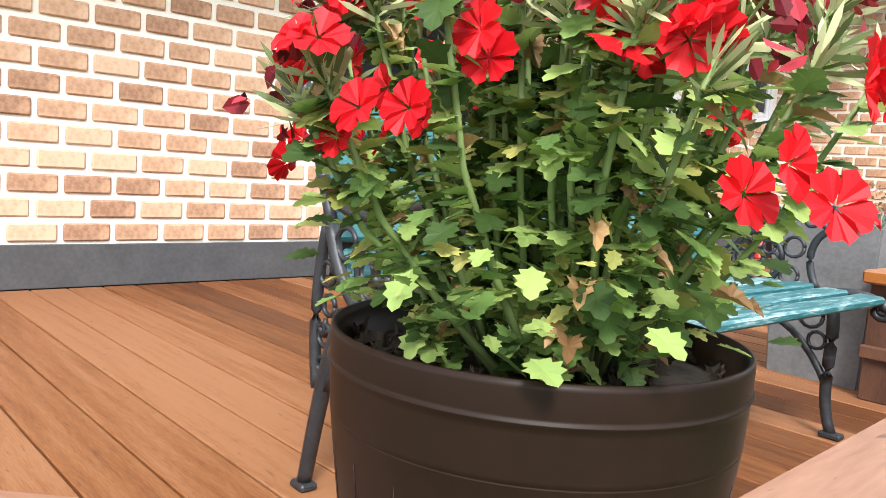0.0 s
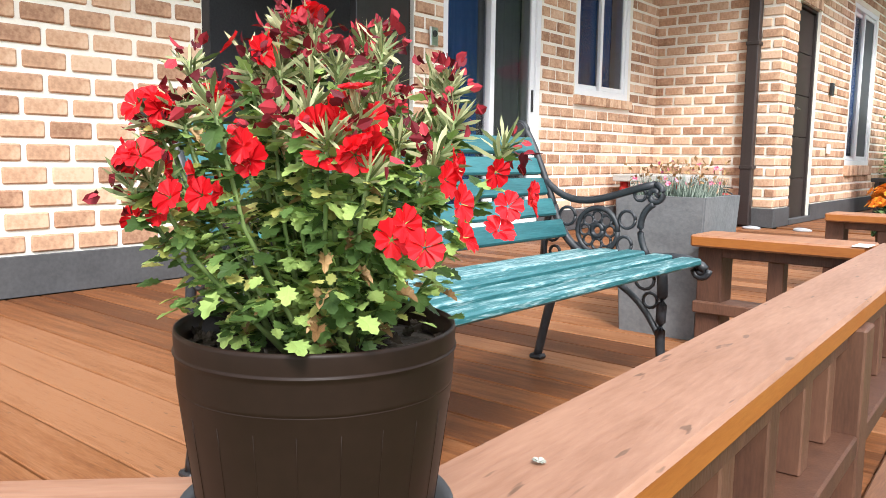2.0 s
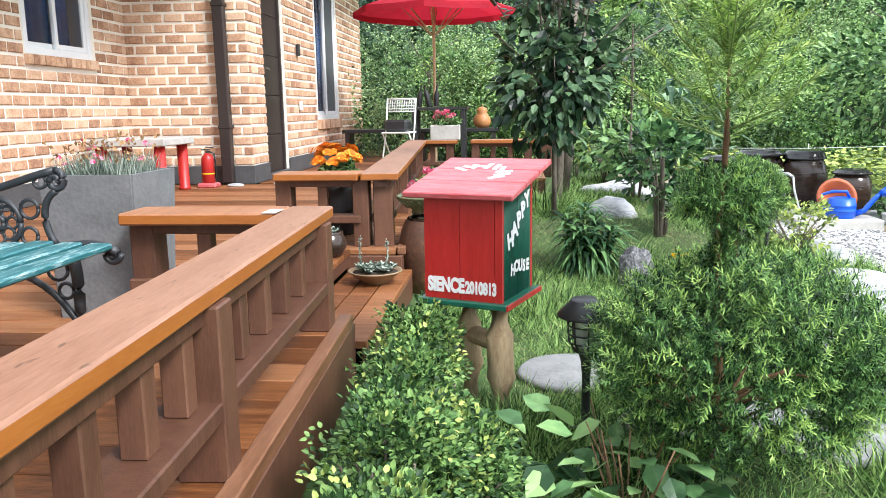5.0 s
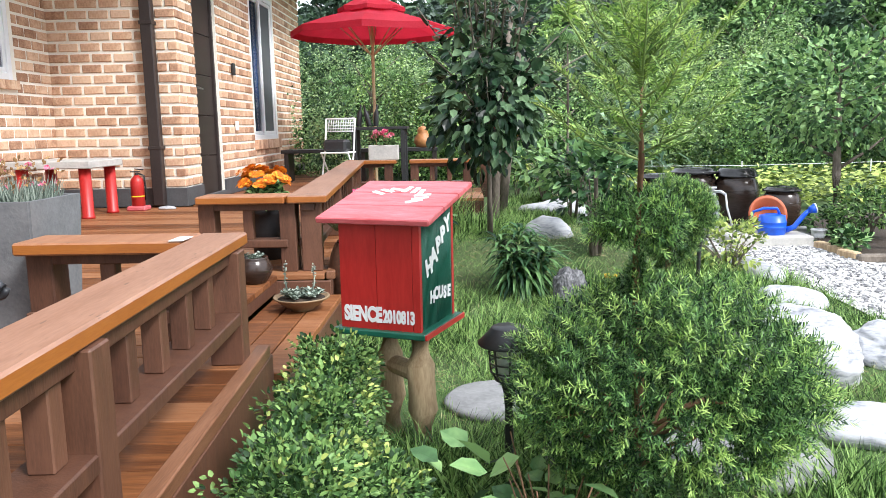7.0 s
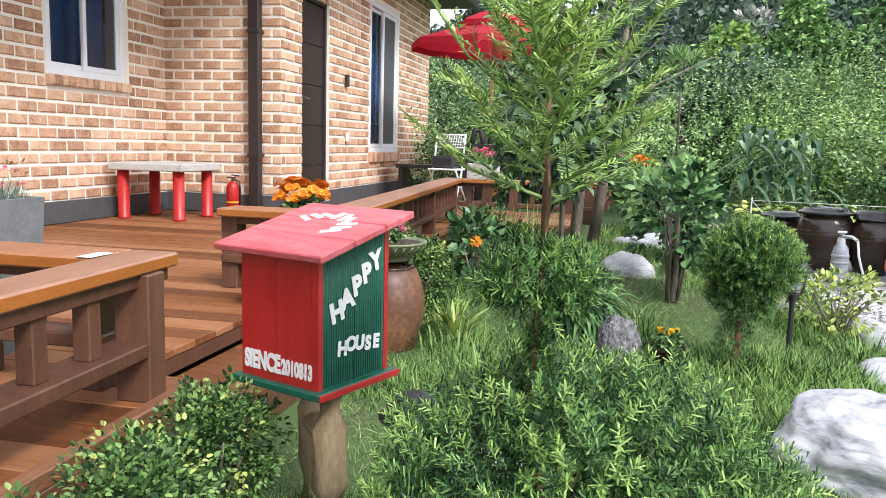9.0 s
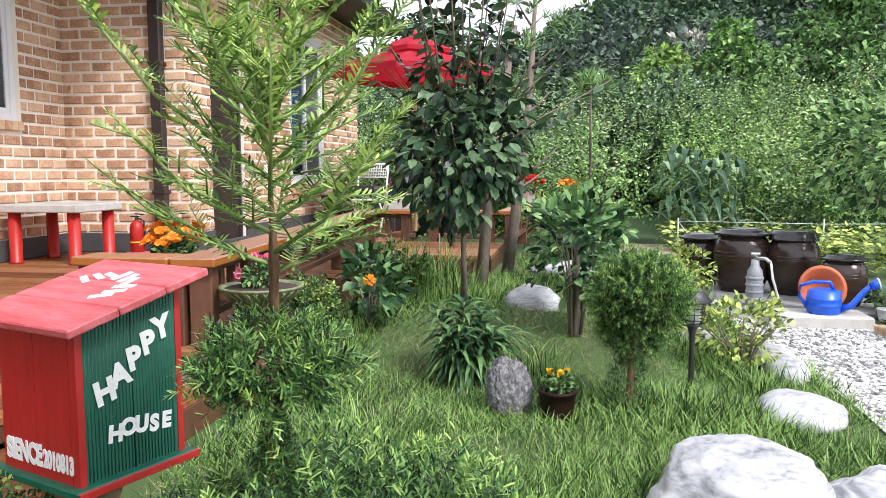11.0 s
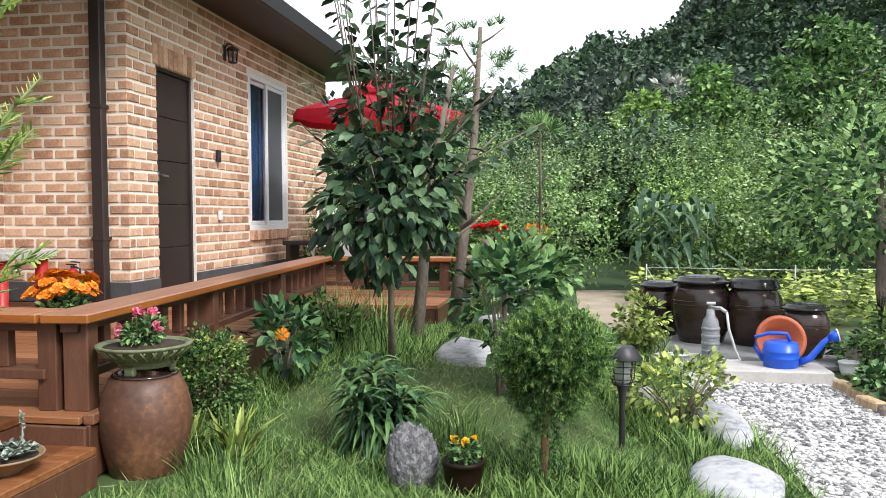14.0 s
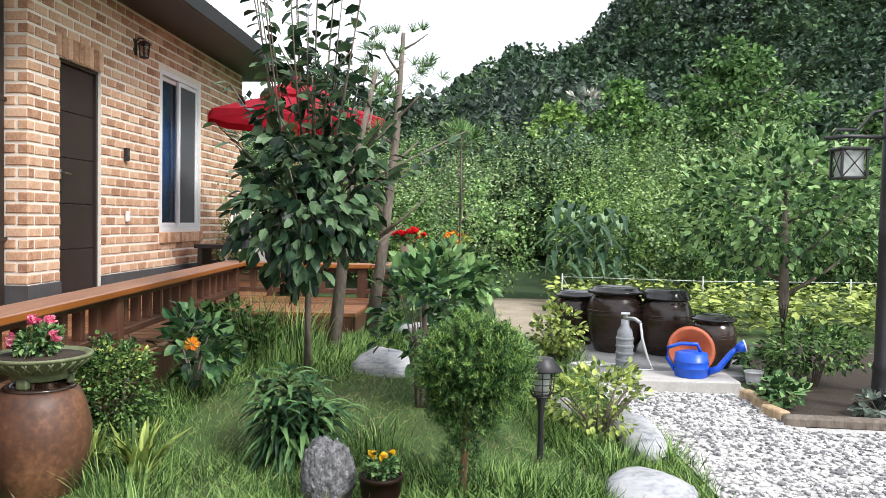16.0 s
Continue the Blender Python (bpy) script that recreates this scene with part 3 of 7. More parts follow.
# ---- decks and railings ----
def edge_x(y):
    """East edge of the deck at y."""
    if y < 2.55:
        return 0.10 - (2.55 - y)
    if y < 5.02:
        return 0.10 - 0.042 * (y - 2.6)
    if y < 6.36:
        return -0.30
    return 0.0 - 0.078 * (y - 6.36)


deck = thing("deck", Matrix(), "brown stained timber deck along the house", "deck", kind="structure")
BW = 0.143


def rail_run(name, a, b, posts, material, width=0.2, overhang=0.0, label="brown timber railing with a flat cap board", ends=(0, 0), cap=None, bars=None):
    """A railing from a to b (x, y): cap, beam, balusters, foot rail and posts at the given lengths."""
    a, b = Vector((*a, 0)), Vector((*b, 0))
    L = (b - a).length
    d = (b - a) / L
    m = Matrix.Translation(a) @ Matrix.Rotation(math.atan2(d.y, d.x) - math.pi / 2, 4, "Z")
    r = thing(name, m, label, "railing", "deck railings")
    bm = bmesh.new()
    c0, c1 = cap or (-width / 2, width / 2)
    box(bm, (c0, -ends[0], RT - 0.04), (c1, L + ends[1], RT), bev=0.006)
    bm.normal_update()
    # upright faces take the orange edge colour, top and underside the paler one
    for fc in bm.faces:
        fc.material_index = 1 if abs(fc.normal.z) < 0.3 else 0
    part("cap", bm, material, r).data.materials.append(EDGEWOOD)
    bm = bmesh.new()
    box(bm, (-0.034, -ends[0] + 0.03, RT - 0.078), (0.036, L + ends[1] - 0.03, RT - 0.041), bev=0.003)
    part("beam", bm, RAILWOOD, r)
    bm = bmesh.new()
    box(bm, (-0.058, 0, 0.385), (0.062, L, 0.425), bev=0.004)
    part("foot_rail", bm, RAILWOOD, r)
    for p in posts:
        bm = bmesh.new()
        box(bm, (-0.040, p - 0.042, D), (0.0645, p + 0.042, RT - 0.0405), bev=0.004)
        part("post", bm, RAILWOOD, r)
    bal = bmesh.new()
    box(bal, (-0.022, -0.025, 0.425), (0.026, 0.025, RT - 0.078), bev=0.003)
    first = None
    for p, q in zip(posts, posts[1:]):
        k = max(1, round((q - p) / 0.195) - 1)
        for s in [b_ for b_ in bars if p < b_ < q] if bars else [p + (q - p) * (i + 1) / (k + 1) for i in range(k)]:
            if first is None:
                first = part("baluster", bal, RAILWOOD, r)
                first.location.y = s
            else:
                o = first.copy()
                scene.collection.objects.link(o)
                o.location.y = s
    return r


RT = 0.655
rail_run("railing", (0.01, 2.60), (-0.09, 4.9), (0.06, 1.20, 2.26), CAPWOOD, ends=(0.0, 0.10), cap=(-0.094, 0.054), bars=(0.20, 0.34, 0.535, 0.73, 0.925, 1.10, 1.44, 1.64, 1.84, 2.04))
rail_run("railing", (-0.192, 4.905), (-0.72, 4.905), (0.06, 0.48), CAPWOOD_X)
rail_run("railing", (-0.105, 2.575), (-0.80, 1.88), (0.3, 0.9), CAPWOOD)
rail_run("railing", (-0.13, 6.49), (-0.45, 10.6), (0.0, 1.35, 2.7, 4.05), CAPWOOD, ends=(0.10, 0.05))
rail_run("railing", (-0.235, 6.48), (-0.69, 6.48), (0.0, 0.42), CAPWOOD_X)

# ---- ground ----
def step01(t):
    t = min(max(t, 0.0), 1.0)
    return t * t * (3 - 2 * t)


def gz(x, y):
    """Height of the lawn, which swells to a low mound before the far platform."""
    return 0.21 * step01((y - 6.75) / 1.1) * step01((2.35 - x) / 0.8) * step01((x + 0.15) / 0.6) * (1 - step01((y - 10.0) / 2.0))


ax = [-2000, -400, -60, -15, -4] + [-1 + 0.12 * i for i in range(40)] + [4.5, 8, 20, 70, 400, 2000]
ay = [-2000, -400, -60, -15, -2] + [2 + 0.15 * i for i in range(74)] + [14, 16, 22, 40, 120, 500, 2000]
gv = [(x, y, gz(x, y)) for y in ay for x in ax]
gf = [(j * len(ax) + i, j * len(ax) + i + 1, (j + 1) * len(ax) + i + 1, (j + 1) * len(ax) + i) for j in range(len(ay) - 1) for i in range(len(ax) - 1)]
tagged(raw("ground", gv, gf, EARTH, smooth=True), "grassy earth of the garden", "ground", kind="structure")

# ---- steps, fascia and the far platform ----
def slab_part(name, lo, hi, material, parent, bev=0.004, label=""):
    bm = bmesh.new()
    box(bm, lo, hi, bev=bev)
    return part(name, bm, material, parent, label)


fascia = thing("deck_fascia", Matrix(), "brown timber skirting boards closing the deck's side", "fascia", kind="structure")
bm = bmesh.new()
box(bm, (0, 0, 0.01), (2.5, 0.02, D - 0.03), Matrix.Translation((0.115, 2.55, 0)) @ Matrix.Rotation(radians(92.4), 4, "Z"), bev=0.003)
part("board", bm, RAILWOOD, fascia)
for (ex_, ey_), el, ang in (((0.114, 2.55), 2.47, 92.4), ((0.012, 6.37), 4.2, 94.46)):
    bm = bmesh.new()
    box(bm, (0, 0, D - 0.03), (el, 0.045, D + 0.012), Matrix.Translation((ex_, ey_, 0)) @ Matrix.Rotation(radians(ang), 4, "Z"), bev=0.004)
    part("edge_board", bm, DECKWOOD_Y, fascia)
bm = bmesh.new()
box(bm, (0, 0, 0.01), (4.2, 0.02, D - 0.03), Matrix.Translation((0.0, 6.36, 0)) @ Matrix.Rotation(radians(94.46), 4, "Z"), bev=0.003)
part("board", bm, RAILWOOD, fascia)
bm = bmesh.new()
box(bm, (0, 0, 0.01), (1.6, 0.02, D - 0.03), Matrix.Translation((0.11, 2.545, 0)) @ Matrix.Rotation(radians(-135), 4, "Z"), bev=0.003)
part("board", bm, RAILWOOD, fascia)
for y0, y1 in ((5.02, 5.04), (6.335, 6.355)):
    slab_part("board", (-0.30, y0, 0.01), (-0.005, y1, D - 0.03), RAILWOOD, fascia)
slab_part("board", (-0.305, 5.045, 0.165), (-0.285, 6.33, D - 0.032), RAILWOOD, fascia)

stair = thing("garden_step", Matrix(), "low timber step between the two railings", "step", kind="structure")
for i in range(3):
    slab_part("tread", (-0.28 + i * 0.112, 5.05, 0.125), (-0.174 + i * 0.112, 6.33, 0.155), DECKWOOD, stair)
slab_part("riser", (0.03, 5.05, 0.0), (0.05, 6.33, 0.124), RAILWOOD, stair)

plat = thing("lower_platform", Matrix(), "low timber platform with plank top beyond the deck", "platform", kind="structure")
for i in range(8):
    slab_part("plank", (-0.12, 9.42 + i * 0.146, 0.325), (0.86, 9.42 + i * 0.146 + 0.14, 0.355), DECKWOOD, plat)
for i in range(7):
    slab_part("board", (-0.12 + i * 0.138, 9.425, 0.0), (-0.12 + i * 0.138 + 0.132, 9.445, 0.324), RAILWOOD, plat)
slab_part("board", (0.84, 9.446, 0.0), (0.86, 10.5, 0.324), RAILWOOD, plat)
far = [rail_run("railing", (0.12, 10.68), (0.79, 10.68), (0.05, 0.6), CAPWOOD_X),
       rail_run("railing", (0.90, 10.6), (1.05, 13.6), (0.05, 1.0, 2.0, 2.95), CAPWOOD),
       rail_run("railing", (-0.555, 10.70), (-0.02, 10.70), (0.08, 0.45), CAPWOOD_X)]


# ---- park bench ----
def arc(cx, cz, r, a0, a1, n=14):
    return [(cx + r * math.cos(radians(a0 + (a1 - a0) * i / n)), 0, cz + r * math.sin(radians(a0 + (a1 - a0) * i / n))) for i in range(n + 1)]


def spiral(cx, cz, r0, r1, a0, a1, n=22):
    return [(cx + (r0 + (r1 - r0) * i / n) * math.cos(radians(a0 + (a1 - a0) * i / n)), 0, cz + (r0 + (r1 - r0) * i / n) * math.sin(radians(a0 + (a1 - a0) * i / n))) for i in range(n + 1)]


def bezier(p0, p1, p2, p3, n=14):
    out = []
    for i in range(n + 1):
        t = i / n
        a, b, c, d = (1 - t) ** 3, 3 * t * (1 - t) ** 2, 3 * t * t * (1 - t), t ** 3
        out.append((a * p0[0] + b * p1[0] + c * p2[0] + d * p3[0], 0, a * p0[1] + b * p1[1] + c * p2[1] + d * p3[1]))
    return out


def bench_end():
    """Cast iron end: back post, seat rail, arm with scroll, rosette, two legs and a brace; x runs to the front, z up from the deck."""
    bm = bmesh.new()
    tube(bm, bezier((-0.115, 0.735), (-0.10, 0.76), (-0.03, 0.60), (0.01, 0.50)), 0.011)
    tube(bm, bezier((0.01, 0.50), (0.05, 0.37), (0.13, 0.335), (0.24, 0.345)), 0.013)
    tube(bm, bezier((0.24, 0.345), (0.36, 0.36), (0.44, 0.395), (0.505, 0.345)), 0.013)
    tube(bm, spiral(0.488, 0.345, 0.026, 0.006, 0, -540), 0.009)
    tube(bm, bezier((-0.03, 0.585), (0.09, 0.46), (0.21, 0.55), (0.345, 0.575)), 0.011)
    tube(bm, spiral(0.345, 0.547, 0.030, 0.006, 90, -400), 0.009)
    tube(bm, bezier((0.345, 0.52), (0.30, 0.50), (0.29, 0.43), (0.33, 0.37)), 0.010)
    tube(bm, arc(0.165, 0.432, 0.068, 0, 360, 24), 0.008)
    tube(bm, arc(0.165, 0.432, 0.018, 0, 360, 12), 0.008)
    for k in range(8):
        a = k * math.pi / 4
        tube(bm, arc(0.165 + 0.042 * math.cos(a), 0.432 + 0.042 * math.sin(a), 0.017, 0, 360, 10), 0.0045, 6)
    for cx, cz, r in ((0.262, 0.47, 0.026), (0.255, 0.395, 0.024), (0.06, 0.47, 0.028), (0.30, 0.545, 0.018), (0.095, 0.372, 0.016)):
        tube(bm, arc(cx, cz, r, 0, 360, 14), 0.005, 6)
    # legs
    tube(bm, bezier((0.07, 0.35), (0.02, 0.27), (-0.01, 0.12), (-0.035, 0.012)), 0.017, 8, 0.014)
    box(bm, (-0.058, -0.018, 0.0), (-0.012, 0.018, 0.016), bev=0.005)
    tube(bm, bezier((0.37, 0.355), (0.40, 0.24), (0.355, 0.12), (0.405, 0.012)), 0.017, 8, 0.014)
    box(bm, (0.380, -0.018, 0.0), (0.435, 0.018, 0.016), bev=0.005)
    tube(bm, bezier((0.015, 0.20), (0.09, 0.33), (0.28, 0.34), (0.385, 0.12)), 0.010)
    for cx, cz, r in ((0.325, 0.30, 0.030), (0.345, 0.24, 0.022), (0.265, 0.315, 0.018), (0.06, 0.29, 0.020)):
        tube(bm, arc(cx, cz, r, 0, 360, 12), 0.005, 6)
    # round boss at the head of the back post
    cyl(bm, (-0.128, -0.016, 0.728), (-0.128, 0.016, 0.728), 0.032, seg=20)
    tube(bm, arc(-0.128, 0.728, 0.031, 0, 360, 20), 0.008, 6)
    # pierced panel behind the back leg
    tube(bm, bezier((0.0, 0.50), (-0.03, 0.40), (-0.03, 0.28), (-0.008, 0.20)), 0.011, 7)
    for cx, cz, r in ((0.008, 0.41, 0.022), (0.018, 0.355, 0.018), (0.008, 0.30, 0.020), (0.002, 0.245, 0.013)):
        tube(bm, arc(cx, cz, r, 0, 360, 12), 0.005, 6)
    for a_ in (35, 90, 145):
        tube(bm, [(0.008, 0, 0.30), (0.008 + 0.03 * math.cos(radians(a_)), 0, 0.30 + 0.03 * math.sin(radians(a_)))], 0.007, 6, 0.004)
    return bm


bench = thing("park_bench", pose(-1.005, 3.115, D), "weathered teal slatted park bench with black cast iron ends", "bench")
BL = 1.27
end = part("bench_end", bench_end(), BLACKIRON, bench, "ornate black cast iron end with a rosette")
end2 = end.copy()
scene.collection.objects.link(end2)
end2.location.y = BL
for i in range(5):
    x = 0.10 + i * 0.0835
    z = 0.352 + 0.012 * math.sin(i * 0.8) + (0.006 if i == 4 else 0)
    bm = bmesh.new()
    box(bm, (x, 0.006, z), (x + 0.0605, BL - 0.006, z + 0.02), bev=0.005)
    part("seat_slat", bm, TEAL_WORN, bench, "flaking teal seat slat")
for i in range(5):
    t = (i + 0.5) / 5
    bx, bz = 0.045 - 0.15 * t - 0.02 * math.sin(t * 3), 0.40 + 0.315 * t
    bm = bmesh.new()
    box(bm, (-0.010, 0.006, -0.028), (0.010, BL - 0.006, 0.028), Matrix.Translation((bx + 0.024, 0, bz)) @ Matrix.Rotation(radians(-24), 4, "Y"), bev=0.005)
    part("back_slat", bm, TEAL, bench)
bm = bmesh.new()
tube(bm, [(0.30, 0.02, 0.34), (0.30, BL - 0.02, 0.34)], 0.008)
part("tie_bar", bm, BLACKIRON, bench)


# ---- plant makers ----
def stalks(bm, base, n, r, h, thick, lean=0.5):
    for _ in range(n):
        a = rnd.uniform(0, 2 * math.pi)
        q = rnd.uniform(0.1, 1) * r
        x, y = q * math.cos(a), q * math.sin(a)
        k = 1 + lean * rnd.random()
        zt = h * rnd.uniform(0.7, 1.0)
        tube(bm, [(base[0] + x * 0.35, base[1] + y * 0.35, base[2]), (base[0] + x * 0.7, base[1] + y * 0.7, base[2] + zt * 0.5), (base[0] + x * k, base[1] + y * k, base[2] + zt)], thick, 5, thick * 0.6)
    return bm


LOBED = np.array([(0, 0, 0), (0.15, -0.10, 0.02), (0.22, -0.30, 0.05), (0.36, -0.24, 0.03), (0.44, -0.42, 0.05), (0.56, -0.30, 0.02), (0.68, -0.36, 0.0), (0.76, -0.18, -0.02), (0.90, -0.16, -0.06), (1, 0, -0.1), (0.90, 0.16, -0.06), (0.76, 0.18, -0.02), (0.68, 0.36, 0.0), (0.56, 0.30, 0.02), (0.44, 0.42, 0.05), (0.36, 0.24, 0.03), (0.22, 0.30, 0.05), (0.15, 0.10, 0.02), (0.5, 0, -0.03)])
LOBED_F = [(i, (i + 1) % 18, 18) for i in range(18)]
PETAL5, PETAL5_F = [], []
for k in range(5):
    a = 2 * math.pi * k / 5
    c, s = math.cos(a), math.sin(a)
    b = len(PETAL5)
    for r, t, h in ((0.04, 0, -0.16), (0.26, -0.19, 0.02), (0.46, -0.29, 0.0 - 0.05 * (k % 2)), (0.60, -0.17, -0.03), (0.56, 0.0, 0.02), (0.61, 0.16, -0.06 + 0.05 * (k % 3)), (0.46, 0.29, -0.02), (0.26, 0.19, 0.03)):
        PETAL5.append((h, r * c - t * s, r * s + t * c))
    PETAL5_F += [(b, b + 1, b + 2, b + 3), (b, b + 3, b + 4), (b, b + 4, b + 5), (b, b + 5, b + 6, b + 7)]
PETAL5 = np.array(PETAL5)


def ahead_random(n, up=0.4):
    v = unit(n)
    v[:, 2] = np.abs(v[:, 2]) * 0.6 + up
    return v


def ring_leaves(n, r0, r1, z0, z1, centre, flat=0.3):
    a = rng.random(n) * 2 * np.pi
    q = r0 + (r1 - r0) * rng.random(n) ** 0.6
    p = np.stack([q * np.cos(a), q * np.sin(a), z0 + (z1 - z0) * rng.random(n)], 1) + np.asarray(centre)
    d = np.stack([np.cos(a), np.sin(a), flat * rng.normal(size=n)], 1) + 0.5 * unit(n)
    return p, d


def pot(name, m, rim, foot, height, material, label, category="plant pot", lip=0.010, soil=0.02):
    """A round pot with a rolled lip, open, filled with soil; gives the thing."""
    t = thing(name, m, label, category)
    bm = bmesh.new()
    lathe(bm, [(foot * 0.97, 0), (foot, 0.004), (foot + (rim - foot) * 0.75, height * 0.55), (rim, height * 0.86), (rim + lip * 0.35, height * 0.87), (rim + lip * 0.35, height - 0.002), (rim, height), (rim - lip * 0.5, height), (rim - lip * 0.6, height - soil)], 40)
    part("body", bm, material, t)
    bm = bmesh.new()
    lathe(bm, [(0.001, height - soil - 0.02), (rim - lip * 0.6 - 0.001, height - soil - 0.015), (rim - lip * 0.9, height - soil), (0.001, height - soil + 0.006)], 24)
    part("soil", bm, SOIL, t)
    return t


# verbena in its pot on the railing corner
PC = (-0.061, 2.594, RT)
saucer = thing("saucer", pose(*PC), "grey plastic saucer on the railing cap", "saucer")
bm = bmesh.new()
lathe(bm, [(0.064, 0), (0.066, 0.002), (0.084, 0.027), (0.087, 0.030), (0.0855, 0.032), (0.081, 0.027), (0.064, 0.006), (0.002, 0.005)], 48)
part("dish", bm, GREYPLASTIC, saucer)
vp = thing("verbena_pot", pose(PC[0] + 0.002, PC[1], RT + 0.006), "dark brown plastic barrel pot with flowering scarlet verbena", "potted plant")
bm = bmesh.new()
lathe(bm, [(0.064, 0), (0.068, 0.003), (0.0735, 0.03), (0.0775, 0.06), (0.0820, 0.095), (0.0832, 0.1052), (0.0833, 0.1056), (0.0830, 0.1058), (0.0834, 0.1062), (0.08345, 0.108), (0.0843, 0.123), (0.0844, 0.1252), (0.0855, 0.1264), (0.0855, 0.1270), (0.0846, 0.1273), (0.0846, 0.1285), (0.0848, 0.1375), (0.0845, 0.140), (0.0830, 0.140), (0.0822, 0.137), (0.080, 0.124)], 72)
part("body", bm, POTBROWN, vp)
bm = bmesh.new()
for i in range(22):
    a = 2 * math.pi * i / 22
    r_ = [(0.0687, 0.006), (0.07355, 0.03), (0.0776, 0.06), (0.0798, 0.0775), (0.08205, 0.095)]
    tube(bm, [(q * math.cos(a), q * math.sin(a), z) for q, z in r_], 0.0002, 4)
tagged(part("stave_line", bm, POTBROWN, vp), kind="stuff")
bm = bmesh.new()
lathe(bm, [(0.001, 0.10), (0.0785, 0.112), (0.0795, 0.1235), (0.06, 0.128), (0.03, 0.126), (0.001, 0.130)], 40)
part("soil", bm, SOIL, vp)
v, f = scatter(LOBED * np.array([1, 1.2, 6]), LOBED_F, *ring_leaves(110, 0.01, 0.076, 0.127, 0.13, (0, 0, 0)), unit(110), 0.005 + 0.006 * rng.random(110))
part_soil = raw("soil_crumb", v, f, SOIL, vp)
tagged(part_soil, kind="stuff")
SB = (0.0, 0.0, 0.125)
bm = bmesh.new()
tips = []
for i in range(74):
    a = rnd.uniform(0, 2 * math.pi)
    q = rnd.uniform(0.15, 1.0)
    r = 0.118 * q
    h = rnd.uniform(0.78, 1.0) * (0.195 - 0.075 * q * q)
    p0 = (0.035 * q * math.cos(a + 0.4), 0.035 * q * math.sin(a + 0.4), 0.126)
    p1 = (0.75 * r * math.cos(a), 0.75 * r * math.sin(a), 0.126 + 0.55 * h)
    p2 = (r * math.cos(a), r * math.sin(a), 0.126 + h)
    tube(bm, [p0, tuple((p0[k] + p1[k]) / 2 + rnd.uniform(-0.004, 0.004) for k in range(3)), p1, p2], 0.0017, 6, 0.0011)
    tips.append((Vector(p2), (Vector(p2) - Vector(p1)).normalized(), q))
tagged(part("branchwork", bm, STEM, vp), kind="stuff")
# foliage along the stems, denser low down
P, A = [], []
for _ in range(3500):
    t, d, q = tips[rnd.randrange(len(tips))]
    s = rnd.random() ** 0.75
    base = Vector((0.04 * t.x / 0.1, 0.04 * t.y / 0.1, 0.128))
    p = base.lerp(t, s * 0.94)
    P.append(p[:])
    A.append((t.x * 6 + rnd.gauss(0, 0.7), t.y * 6 + rnd.gauss(0, 0.7), rnd.gauss(0.0, 0.4)))
for _ in range(420):
    a, q = rnd.uniform(0, 6.283), rnd.uniform(0.030, 0.092)
    P.append((q * math.cos(a), q * math.sin(a), 0.146 + rnd.random() * 0.07))
    A.append((math.cos(a) + rnd.gauss(0, 0.5), math.sin(a) + rnd.gauss(0, 0.5), rnd.gauss(-0.1, 0.3)))
mix = list(range(len(P)))
rnd.shuffle(mix)
P, A = np.array(P)[mix], np.array(A)[mix]
up = unit(len(P)) * 0.45 + np.array([0, 0, 1.0])
size = 0.0078 + 0.0095 * rng.random(len(P))
k1, k2 = 3150, 3700
v, f = scatter(LOBED, LOBED_F, P[:k1], A[:k1], up[:k1], size[:k1])
raw("foliage", v, f, VERB, vp)
v, f = scatter(LOBED, LOBED_F, P[k1:k2], A[k1:k2], up[k1:k2], size[k1:k2] * 0.9)
raw("foliage", v, f, VERB_Y, vp, "yellowing leaves")
v, f = scatter(LOBED * np.array([1, 0.8, 4]), LOBED_F, P[k2:], A[k2:], up[k2:], size[k2:] * 0.9)
raw("foliage", v, f, DRY, vp, "dry brown leaves")
# flower heads: calyx tufts, open red flowers, withered ones
CP, CA, FP, FA, WP, WA = [], [], [], [], [], []
for t, d, q in tips:
    if t.z < 0.16:
        continue
    for _ in range(30):
        o = Vector((rnd.gauss(0, 1), rnd.gauss(0, 1), rnd.gauss(0, 1))).normalized()
        CP.append((t - d * rnd.uniform(0, 0.012))[:])
        CA.append((d * 0.7 + o * 0.75)[:])
    live = rnd.random() < (0.16 + 0.20 * q)
    for _ in range(4 if live else 3):
        o = (d * 0.5 + Vector((rnd.gauss(0, 1), rnd.gauss(0, 1), rnd.gauss(0, 0.7)))).normalized()
        (FP if live else WP).append((t + o * 0.013)[:])
        (FA if live else WA).append(o[:])
    for _ in range(2):
        o = (d * 0.5 + Vector((rnd.gauss(0, 1), rnd.gauss(0, 1), rnd.gauss(0, 0.7)))).normalized()
        WP.append((t + o * 0.011)[:])
        WA.append(o[:])
for a, z, q in ((-80, 0.225, 0.098), (-100, 0.232, 0.07), (-62, 0.242, 0.08), (-112, 0.222, 0.085), (-22, 0.215, 0.128), (-14, 0.232, 0.135), (-4, 0.222, 0.14), (8, 0.235, 0.135), (-150, 0.22, 0.125), (-30, 0.255, 0.10), (-125, 0.245, 0.10)):
    for _ in range(3):
        o = Vector((math.cos(radians(a)), math.sin(radians(a)), 0.2)) + Vector((rnd.gauss(0, 0.3), rnd.gauss(0, 0.3), rnd.gauss(0, 0.3)))
        FP.append((q * math.cos(radians(a)) + rnd.gauss(0, 0.010), q * math.sin(radians(a)) + rnd.gauss(0, 0.010), z - 0.006 + rnd.gauss(0, 0.008)))
        FA.append(o.normalized()[:])
v, f = scatter(NEEDLE * np.array([1, 1.0, 1]), NEEDLE_F, CP, CA, unit(len(CP)), 0.012 + 0.008 * rng.random(len(CP)))
